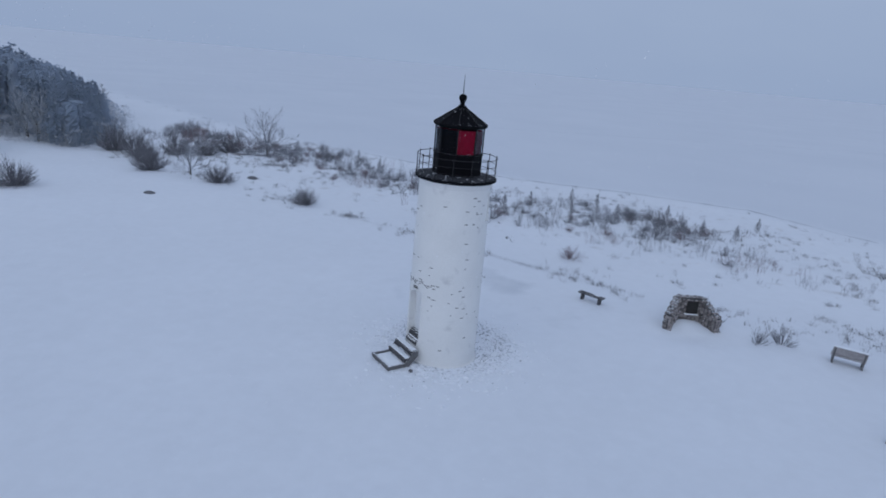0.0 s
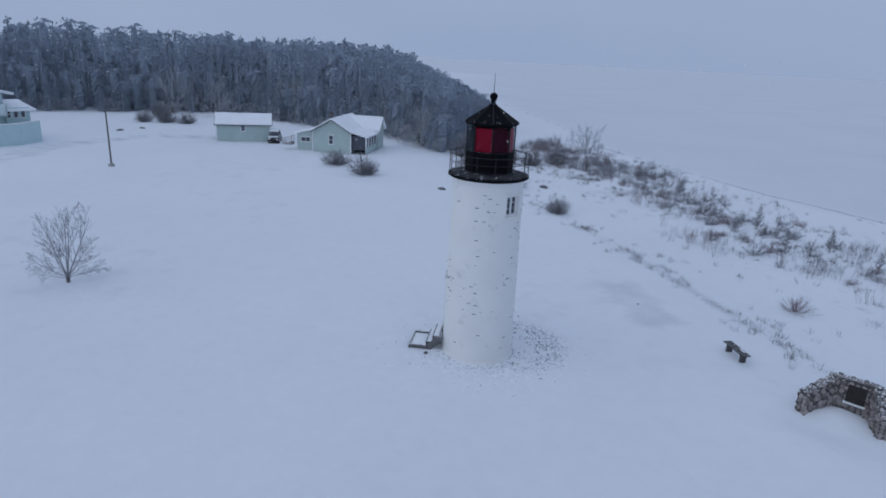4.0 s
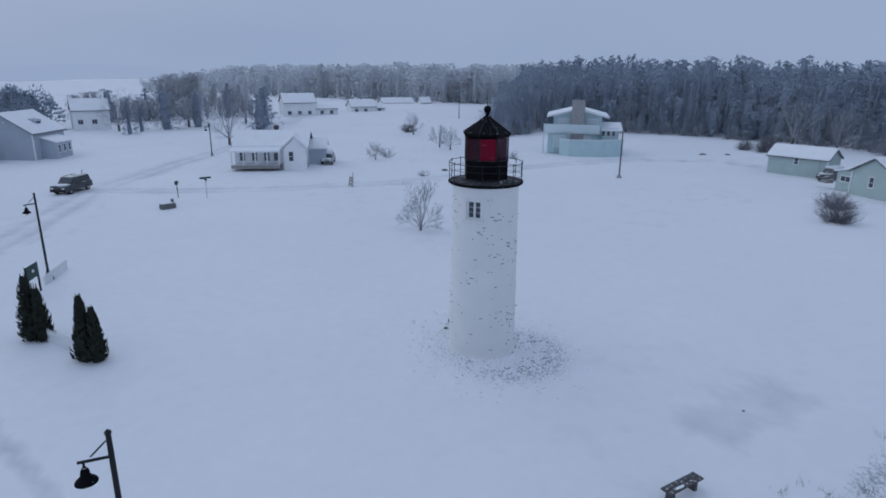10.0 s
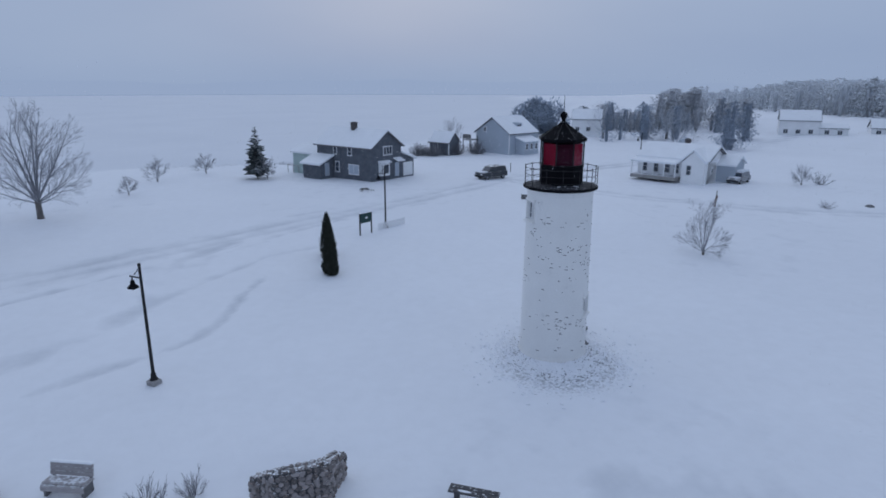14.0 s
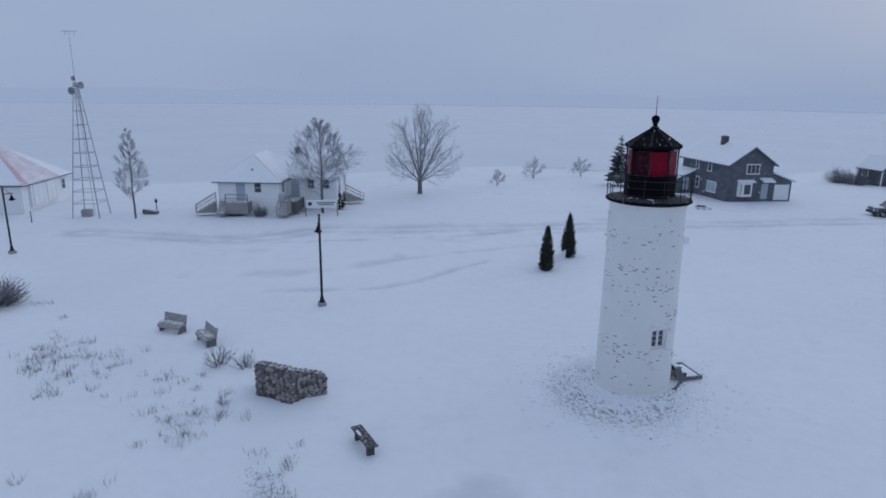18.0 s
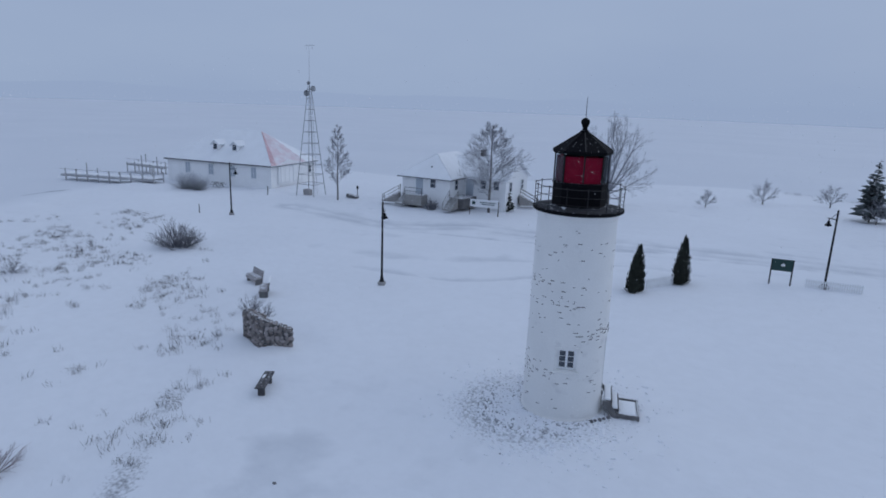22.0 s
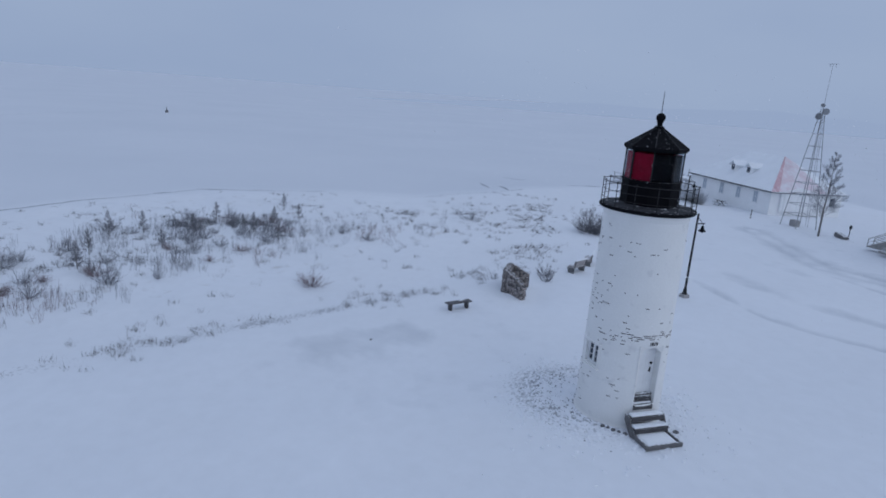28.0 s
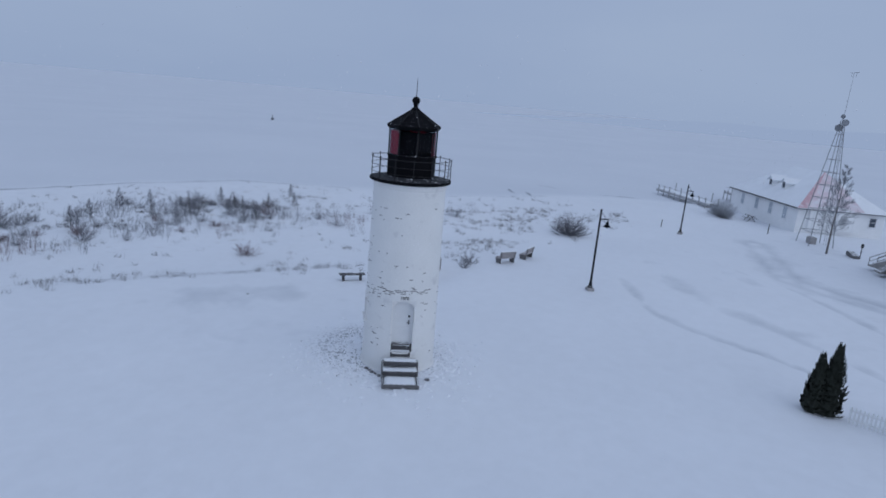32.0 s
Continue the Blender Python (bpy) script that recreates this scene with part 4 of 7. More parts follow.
for x, y, h in ((14, 69, 2.2), (16.7, 68, 2.0), (21.7, 60.5, 1.9), (20, 57, 2.0), (21.6, 61.5, 1.6), (9, 66, 2.0), (2, 70, 2.4), (26, 61, 1.8), (-4, 74, 2.6), (13, 63, 1.6), (29, 60, 1.7), (-12, 80, 2.8), (-17, 84, 2.4), (33, 64, 1.6), (18, 64, 1.9), (6, 64, 2.0), (-9, 78, 2.2), (24, 66, 1.9)):
    sp, cr = leader_tree(int(70 + 3 * x + y), h, 0.30 * h, 26, 0.035, 0.08, 0.8, (7, 4), 0.009, 2)
    plant("sapling", (("trunk", sp), ("crown", cr)), (BARK, TWIG), x, y, "slender bare sapling standing among beach brush", "tree", "saplings on the beach")

# dry grass in tufts, past counting
gs = Shape()
CX, CY = rs.uniform(-45, 62, 30000), rs.uniform(28, 110, 30000)
CD = shore_distance(CX, CY)
line = np.where(CX < 14, np.abs(CY - (50.0 - 0.66 * CX)), np.abs(CY - (41.0 - 0.32 * (CX - 14)))) / np.where(CX < 12, 1.0, 2.0)
dens = np.maximum(np.exp(-(line / 1.3) ** 2) * 0.8, np.maximum(np.exp(-((CD - 17) / 8) ** 2) * 0.7, 0.10)) * vnoise(CX / 3, CY / 3, 21) ** 3 * 3.0
dens *= (CD > 2) * (CY > 37.5 - 0.32 * np.maximum(0, CX - 14) + np.maximum(0, 14 - CX) * 0.66) * (CX > -30 - 0.2 * CY)
pick = np.nonzero(rs.uniform(0, 1, 30000) < dens)[0][:1900]
GH = height(CX[pick], CY[pick])
for i, z in zip(pick, GH):
    x, y = float(CX[i]), float(CY[i])
    for k in range(r.randint(10, 26)):
        a, L = r.uniform(0, 6.28), r.uniform(0.08, 0.42)
        bx, by = x + r.gauss(0, 0.16), y + r.gauss(0, 0.16)
        tip = (bx + 0.7 * L * math.cos(a), by + 0.7 * L * math.sin(a), z + L)
        o = (0.010 * math.sin(a), -0.010 * math.cos(a), 0)
        gs.add([(bx - o[0], by - o[1], z - 0.05), (bx + o[0], by + o[1], z - 0.05), tip], [(0, 1, 2)])
tagged(part("beach_grass", gs, GRASS), "sparse dry beach grass poking through snow", "grass", kind="stuff")

# low brush along the beach, past counting
CX, CY = rs.uniform(-48, 60, 40000), rs.uniform(44, 125, 40000)
CD = shore_distance(CX, CY)
patch = vnoise(CX / 6, CY / 6, 41) * 0.6 + vnoise(CX / 2.2, CY / 2.2, 42) * 0.4
CM = 12.5 + 8.5 * smooth01(-18, 6, CX)
dens = np.exp(-((CD - CM) / 5.5) ** 2) * np.clip((patch - 0.40) * 3.2, 0, 1) * np.where(CX < -3, 0.55, 1.0) * (0.10 + 0.90 * smooth01(31, 20, CX)) * (CD > 3) * (CY + 0.45 * CX > 54)
pick = np.nonzero(rs.uniform(0, 1, 40000) < dens)[0][:4200]
brush, redbrush = Shape(), Shape()
for i, z in zip(pick, height(CX[pick], CY[pick])):
    tgt = redbrush if vnoise(CX[i:i + 1] / 5, CY[i:i + 1] / 5, 43)[0] > 0.66 else brush
    tall = (0.35 + 1.1 * float(patch[i]) * r.random()) * (1.5 if CX[i] < -3 else 1.0)
    for k in range(7):
        a, L = r.uniform(0, 6.28), tall * r.uniform(0.5, 1.1)
        bx, by = float(CX[i]) + r.gauss(0, 0.22), float(CY[i]) + r.gauss(0, 0.22)
        lean = r.uniform(0.05, 0.45) * L
        tip = Vector((bx + lean * math.cos(a), by + lean * math.sin(a), z + L))
        tgt.tube((bx, by, z - 0.05), tip, 0.010, 0.004, 3, False)
        q = Vector((bx, by, z)).lerp(tip, 0.55)
        tgt.tube(q, q + Vector((r.uniform(-0.2, 0.2), r.uniform(-0.2, 0.2), 0.3 * L)), 0.006, 0.003, 3, False)
tagged(part("beach_brush", brush, TWIG), "low frosted brush along the snowy beach", "brush", kind="stuff")
tagged(part("red_beach_brush", redbrush, REDTWIG), "low reddish brush along the snowy beach", "brush", kind="stuff")

bank = Shape()
BANK = [(24.0, -63.3), (16.0, -61.7), (9.6, -61.3), (3.6, -61.6), (-2.4, -60.0)]
for k in range(220):
    i = r.randrange(4)
    f = r.random()
    x, y = BANK[i][0] + (BANK[i + 1][0] - BANK[i][0]) * f + r.gauss(0, 0.3), BANK[i][1] + (BANK[i + 1][1] - BANK[i][1]) * f + r.gauss(0, 0.7)
    z = -0.6
    for q in range(6):
        L = r.uniform(0.15, 0.55)
        tip = Vector((x + r.gauss(0, 0.3), y + r.gauss(0, 0.3), z + L))
        bank.tube((x, y, z - 0.4), tip, 0.014, 0.006, 3, False)
tagged(part("bank_brush", bank, WOODTWIG), "low frosted brush along the harbour bank", "brush", kind="stuff")

# ---- forest ----
FOREST = [(-107.8, 1.6), (-113.2, 9.0), (-121.5, 13.5), (-125.0, 30.0), (-126.0, 51.0), (-113.6, 80.0), (-65.5, 85.0), (-49.8, 79.9), (-48.7, 87.2), (-65.3, 116.5), (-94.6, 147.7), (-120.7, 171.7), (-272.2, 197.5), (-272.3, 5.0), (-172.0, -8.0)]


def full_crown(seed, w, kind, tufts, size, low=0.0, heart=(0.20, 0.34)):
    """An evergreen or twiggy crown, one unit high: lobes of uneven size, each a cloud of small sprays round a ragged heart."""
    q = random.Random(seed)

    def rad(f):
        if kind == "spire":
            return w * ((1 - f) ** 0.85 * min(1.0, 0.62 + 2.4 * f) + 0.010)
        if kind == "dome":
            return w * (math.sqrt(max(0.0, 1 - ((f - 0.42) / 0.58) ** 2)) + 0.01)
        return w * ((1 - f ** 2.2) * min(1.0, 0.6 + 2.0 * f) + 0.012)
    s = Shape()
    n = 7
    rows = [low + (0.93 - low) * k / 8 for k in range(9)]
    s.add([(q.uniform(*heart) * rad(f) * math.cos(6.283 * j / n + 0.7 * k), q.uniform(*heart) * rad(f) * math.sin(6.283 * j / n + 0.7 * k), f + q.uniform(-0.03, 0.03)) for k, f in enumerate(rows) for j in range(n)],
          [(k * n + j, k * n + (j + 1) % n, k * n + n + (j + 1) % n, k * n + n + j) for k in range(8) for j in range(n)] + [tuple(range(n))[::-1], tuple(range(8 * n, 9 * n))])
    lobes = []
    for k in range(34 if kind == "spire" else 22):
        f = low + 0.03 + (0.94 - low) * (k + q.random()) / (34 if kind == "spire" else 22)
        a = 2.399 * k + q.uniform(-0.5, 0.5)
        R0 = rad(f)
        lobes.append((f, a, R0 * q.uniform(0.45, 0.92), max(0.020, R0 * q.uniform(0.26, 0.55))))
    for k in range(tufts):
        f, a, R0, size0 = lobes[q.randrange(len(lobes))]
        v = Vector((q.gauss(0, 1), q.gauss(0, 1), q.gauss(0, 0.7))).normalized()
        flat = 0.45 if kind == "spire" else 0.8
        p = Vector((R0 * math.cos(a), R0 * math.sin(a), f)) + Vector((v.x, v.y, v.z * flat)) * size0 * q.uniform(0.55, 1.08)
        out = Vector((math.cos(a), math.sin(a), -0.25 if kind == "spire" else 0.35))
        d = (v + out * 0.9 + Vector((q.gauss(0, 0.3), q.gauss(0, 0.3), q.gauss(0, 0.3)))).normalized()
        o = d.cross(Vector((q.gauss(0, 1), q.gauss(0, 1), q.gauss(0, 1)))).normalized()
        L, t = size * q.uniform(1.2, 2.6), size * q.uniform(0.35, 0.7)
        m = p + d * L * 0.45 + d.cross(o) * t * 0.5
        s.add([p, m + o * t, p + d * L, m - o * t], [(0, 1, 2), (0, 2, 3)])
    tip = rad(0.93)
    for k in range(8):
        a = 0.8 * k
        p = Vector((0, 0, 0.90 + 0.012 * k))
        s.add([p, p + Vector((tip * math.cos(a), tip * math.sin(a), -0.01)), p + Vector((0.3 * tip * math.cos(a), 0.3 * tip * math.sin(a), 0.03))], [(0, 1, 2)])
    return Shape().tube((0, 0, -0.03), (0, 0, 0.97), 0.013, 0.003, 6, False), s


CONS = []
for k in range(5):
    t, c = full_crown(100 + k, (0.19, 0.24, 0.26, 0.30, 0.21)[k], ("spire", "round", "spire", "dome", "spire")[k], 1200, 0.0145)
    CONS.append((t.mesh("forest_trunk"), c.mesh("forest_crown")))
LEAFLESS = []
for k in range(3):
    t, c = leader_tree(120 + k, 1.0, 0.30, 22, 0.014, 0.2, 0.9, (6, 3), 0.0018) if k else fan_tree(120, 1.0, 0.22, 0.016, 9, 0.8, (6, 4), 0.0018)
    LEAFLESS.append((t.mesh("forest_stem"), c.mesh("forest_limbs")))
TWIGGY = []
for k in range(3):
    t, c = full_crown(140 + k, (0.36, 0.42, 0.33)[k], "dome", 1300, 0.015, 0.10)
    TWIGGY.append((t.mesh("forest_stem"), c.mesh("hazy_twigs")))
SIMPLE = [full_crown(150 + k, (0.20, 0.25, 0.28, 0.32, 0.22)[k], ("spire", "round", "spire", "dome", "spire")[k], 250, 0.024)[1] for k in range(5)]
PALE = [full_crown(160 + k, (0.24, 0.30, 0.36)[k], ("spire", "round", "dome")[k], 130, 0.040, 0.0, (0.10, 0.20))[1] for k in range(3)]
r = random.Random(21)
pts, seen = [], {}
CX, CY = rs.uniform(-270, -40, 30000), rs.uniform(-20, 200, 30000)
CE = to_segments(CX, CY, FOREST[:12])
ok = inside(CX, CY, FOREST) & (shore_distance(CX, CY) > 5) & (rs.uniform(0, 1, 30000) < np.exp(-CE / 30))
for i in np.nonzero(ok)[0]:
    x, y = float(CX[i]), float(CY[i])
    cell = (int(x // 2.5), int(y // 2.5))
    if cell in seen:
        continue
    seen[cell] = 1
    pts.append((x, y, float(CE[i])))
    if len(pts) >= 1750:
        break
pts.sort(key=lambda p: p[2])


def as_arrays(shape):
    tri = [(f[0], f[k], f[k + 1]) for f in shape.f for k in range(1, len(f) - 1)]
    return np.array([tuple(v) for v in shape.v]), np.array(tri)


def mass(name, placed, mat, label):
    """One mesh of many transformed crowns."""
    vs, fs, o = [], [], 0
    for (v, f), m in placed:
        mm = np.array(m)
        vs.append(v @ mm[:3, :3].T + mm[:3, 3])
        fs.append(f + o)
        o += len(v)
    vs, fs = np.concatenate(vs), np.concatenate(fs)
    me = bpy.data.meshes.new(name)
    me.vertices.add(len(vs))
    me.vertices.foreach_set("co", vs.ravel())
    me.loops.add(fs.size)
    me.loops.foreach_set("vertex_index", fs.ravel())
    me.polygons.add(len(fs))
    me.polygons.foreach_set("loop_start", np.arange(0, fs.size, 3))
    me.update(calc_edges=True)
    me.materials.append(mat)
    return tagged(new(name, me), label, "forest", kind="stuff")


raw, pale = [as_arrays(c) for c in SIMPLE], [as_arrays(c) for c in PALE]
deep, far = [], []
for i, (x, y, e) in enumerate(pts):
    south = 3.0 + 0.52 * max(0.0, -0.319 * (x + 107.8) + 0.948 * (y - 1.6))
    north = max(5.0, 8.6 + 0.38 * (-0.706 * (x + 48.7) - 0.708 * (y - 87.2)))
    h = min(south * r.uniform(0.8, 1.15), north * r.uniform(0.85, 1.12), r.choice((r.uniform(10, 14), r.uniform(12.5, 16))) * min(1.06, 0.42 + e / 24))
    broad = (14.0 / h) ** 0.45
    m = Matrix.Translation((x, y, gz(x, y) - 0.2)) @ Matrix.Rotation(r.uniform(0, 6.28), 4, "Z") @ Matrix.Diagonal((h * broad * r.uniform(0.8, 1.2), h * broad * r.uniform(0.8, 1.2), h * (1.08 if r.random() < 0.08 else 1.0), 1))
    if i < 290:
        leafless = r.random() < 0.10
        tm, cm = (LEAFLESS if leafless else CONS)[r.randrange(3 if leafless else 5)]
        root = thing("forest_tree", m, "frosted leafless tree at the forest edge" if leafless else "snow-dusted dark conifer at the forest edge", "tree", "trees of the forest edge")
        part("trunk", tm, BARK, root)
        part("crown", cm, WOODTWIG if leafless else CONIFER, root)
    else:
        deep.append((raw[r.randrange(5)], m))
mass("deep_forest", deep, CONIFER, "mass of snow-dusted conifers deeper in the forest")
# far woods behind the village, in the haze-pale colour
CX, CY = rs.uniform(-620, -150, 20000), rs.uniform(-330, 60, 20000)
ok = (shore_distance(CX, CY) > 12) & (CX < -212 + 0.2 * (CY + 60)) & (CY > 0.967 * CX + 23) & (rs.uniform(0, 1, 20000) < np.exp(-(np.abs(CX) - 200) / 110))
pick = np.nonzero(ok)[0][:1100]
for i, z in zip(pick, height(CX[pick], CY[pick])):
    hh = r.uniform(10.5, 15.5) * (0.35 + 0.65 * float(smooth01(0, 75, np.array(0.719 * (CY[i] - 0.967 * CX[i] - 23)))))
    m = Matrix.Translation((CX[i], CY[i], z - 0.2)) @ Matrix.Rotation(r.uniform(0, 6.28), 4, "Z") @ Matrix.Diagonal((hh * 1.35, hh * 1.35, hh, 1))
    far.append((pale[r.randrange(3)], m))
mass("far_woods", far, FARWOOD, "woods beyond the village, coloured pale for snow haze")
# twiggy undergrowth along the foot of the forest
low_twigs = [as_arrays(full_crown(170 + k, 0.62, "dome", 300, 0.035, 0.0, (0.01, 0.03))[1]) for k in range(3)]
under = []
for (ax, ay), (bx, by) in zip(FOREST[:9], FOREST[1:10]):
    for k in range(int(math.hypot(bx - ax, by - ay) / 1.1)):
        f = r.random()
        x, y, hh = ax + (bx - ax) * f + r.gauss(0, 1.2), ay + (by - ay) * f + r.gauss(0, 1.2), r.uniform(0.8, 3.2)
        under.append((low_twigs[r.randrange(3)], Matrix.Translation((x, y, gz(x, y) - 0.2)) @ Matrix.Rotation(r.uniform(0, 6.28), 4, "Z") @ Matrix.Diagonal((hh, hh, hh, 1))))
mass("forest_undergrowth", under, WOODTWIG, "undergrowth along the forest foot, coloured pale for haze")
for x, y, h, lab in ((-96.5, -46.5, 11.0, "tall frosted conifer behind a white house"), (-99.5, -50.5, 9.0, "frosted conifer behind a white house"), (-84.0, -74.0, 7.5, "frosted conifer at the village edge"), (-90.5, -76.5, 6.5, "frosted conifer at the village edge"), (-97.0, -75.0, 9.5, "tall frosted conifer at the village edge"), (-101.5, -79.0, 8.5, "frosted conifer at the village edge"), (-105.0, -72.0, 9.0, "frosted conifer at the village edge"), (-131.0, -81.2, 10.0, "tall frosted conifer beside a street"), (-127.0, -79.0, 8.0, "frosted conifer beside a street"), (-114.9, -58.7, 9.6, "tall frosted conifer beside a white house"), (-118.0, -61.5, 8.6, "frosted conifer beside a white house"), (-121.0, -63.0, 9.4, "frosted conifer beside a white house"), (-108.6, -103.7, 9.0, "frosted conifer in the village"), (-111.5, -100.0, 7.0, "frosted conifer in the village"), (-116.0, -97.5, 9.0, "frosted conifer in the village"), (-105.0, -106.0, 6.5, "frosted conifer in the village")):
    tm, cm = CONS[rnd.randrange(5)]
    root = thing("village_conifer", Matrix.Translation((x, y, gz(x, y) - 0.2)) @ Matrix.Rotation(rnd.uniform(0, 6), 4, "Z") @ Matrix.Diagonal((h * 1.45, h * 1.45, h, 1)), lab, "tree", "village conifers")
    part("trunk", tm, BARK, root)
    part("crown", cm, CONIFER, root)

for k in range(64):
    if k < 9:
        x, y, hh = -134 + r.gauss(0, 5), -103 + r.gauss(0, 5), r.uniform(10.5, 12.8)
    else:
        u, v = r.random(), r.random() ** 1.4 * 42
        x, y, hh = -99 - 33 * u - 0.75 * v, -107 + 35 * u - 0.66 * v, r.uniform(5.0, 8.5)
    bare_one = k < 9 or r.random() < 0.75
    tm, cm = (TWIGGY if bare_one else CONS)[r.randrange(3 if bare_one else 5)]
    wide = r.uniform(1.1, 1.5)
    root = thing("village_tree", Matrix.Translation((x, y, gz(x, y) - 0.2)) @ Matrix.Rotation(r.uniform(0, 6), 4, "Z") @ Matrix.Diagonal((hh * wide, hh * wide, hh, 1)), "frosted bare tree among village houses" if bare_one else "frosted conifer among village houses", "tree", "trees among the village houses")
    part("trunk", tm, BARK, root)
    part("crown", cm, WOODTWIG if bare_one else CONIFER, root)
# brush before the forest
for x, y, hh, wide in ((-103, 60, 2.6, 2.6), (-100, 62.5, 2.0, 2.4), (-106, 57, 2.2, 2.2), (-110, 62, 3.0, 2.6), (-36, 80, 2.6, 2.4), (-40, 78, 3.2, 2.4), (-44, 80, 3.6, 2.8), (-37, 74, 2.2, 2.2), (-31, 86, 2.2, 2.6), (-33, 82, 2.0, 2.4)):
    bush(x, y, hh, wide, "dense frosted thicket at the forest foot", "dense", "thickets at the forest foot")


def dome_pine(x, y, h, w, seed):
    tr, cr = full_crown(seed, 1.0, "dome", 3600, 0.055, 0.0, (0.55, 0.72))
    root = thing("dome_pine", Matrix.Translation((x, y, gz(x, y) - 0.3)) @ Matrix.Diagonal((w, w, h, 1)), "broad dark dome-shaped evergreen behind a grey house", "tree")
    part("trunk", tr, BARK, root)
    part("crown", cr, CONIFER, root)


dome_pine(-84.0, -106.0, 9.2, 7.4, 4)
dome_pine(-70.5, -92.0, 4.6, 4.2, 5)

# low wooded shore across the bay, its haze painted as a glow
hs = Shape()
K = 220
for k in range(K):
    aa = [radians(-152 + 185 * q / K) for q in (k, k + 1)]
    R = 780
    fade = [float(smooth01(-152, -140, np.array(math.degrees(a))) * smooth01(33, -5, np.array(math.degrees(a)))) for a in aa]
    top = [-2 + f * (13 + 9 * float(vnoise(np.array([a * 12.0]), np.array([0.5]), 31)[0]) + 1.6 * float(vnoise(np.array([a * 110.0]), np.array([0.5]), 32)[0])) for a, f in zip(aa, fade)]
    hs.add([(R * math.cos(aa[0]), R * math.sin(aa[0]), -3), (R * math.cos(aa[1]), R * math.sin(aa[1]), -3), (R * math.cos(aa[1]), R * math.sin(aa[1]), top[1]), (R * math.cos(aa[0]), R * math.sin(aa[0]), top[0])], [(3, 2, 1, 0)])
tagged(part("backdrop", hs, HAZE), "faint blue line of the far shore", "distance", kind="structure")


# ---- houses ----
def side_frame(side, L, W):
    """Local frame of a wall: x to the right seen from outside, y into the wall, z up."""
    if side == "f":
        return Matrix.Identity(4)
    if side == "r":
        return Matrix.Translation((L, 0, 0)) @ Matrix.Rotation(radians(90), 4, "Z")
    if side == "b":
        return Matrix.Translation((L, W, 0)) @ Matrix.Rotation(radians(180), 4, "Z")
    return Matrix.Translation((0, W, 0)) @ Matrix.Rotation(radians(-90), 4, "Z")


def wall_window(parent, f, x, z, w, h, cols=2, rows=1, frame_mat=None, pane_mat=None, name="window"):
    fm = frame_mat or WHITEWOOD
    win = part(name, Shape().box((x, 0.0, z + h / 2), (w, 0.10, h), chamfer=0.01), fm, parent, at=f)
    t = 0.09
    part("pane", Shape().box((x, -0.045, z + h / 2), (w - 2 * t, 0.02, h - 2 * t)), pane_mat or GLASS, win)
    bars = Shape()
    for k in range(1, cols):
        bars.box((x - w / 2 + w * k / cols, -0.062, z + h / 2), (0.06, 0.03, h - t))
    for k in range(1, rows):
        bars.box((x, -0.060, z + h * k / rows), (w - t, 0.026, 0.05))
    for sx in (-1, 1):
        bars.box((x + sx * (w / 2 - 0.04), -0.058, z + h / 2), (0.09, 0.05, h + 0.06))
    for sz in (0, 1):
        bars.box((x, -0.066, z + h * sz), (w + 0.16, 0.06, 0.09))
    part("window_frame", bars, fm, win)
    return win


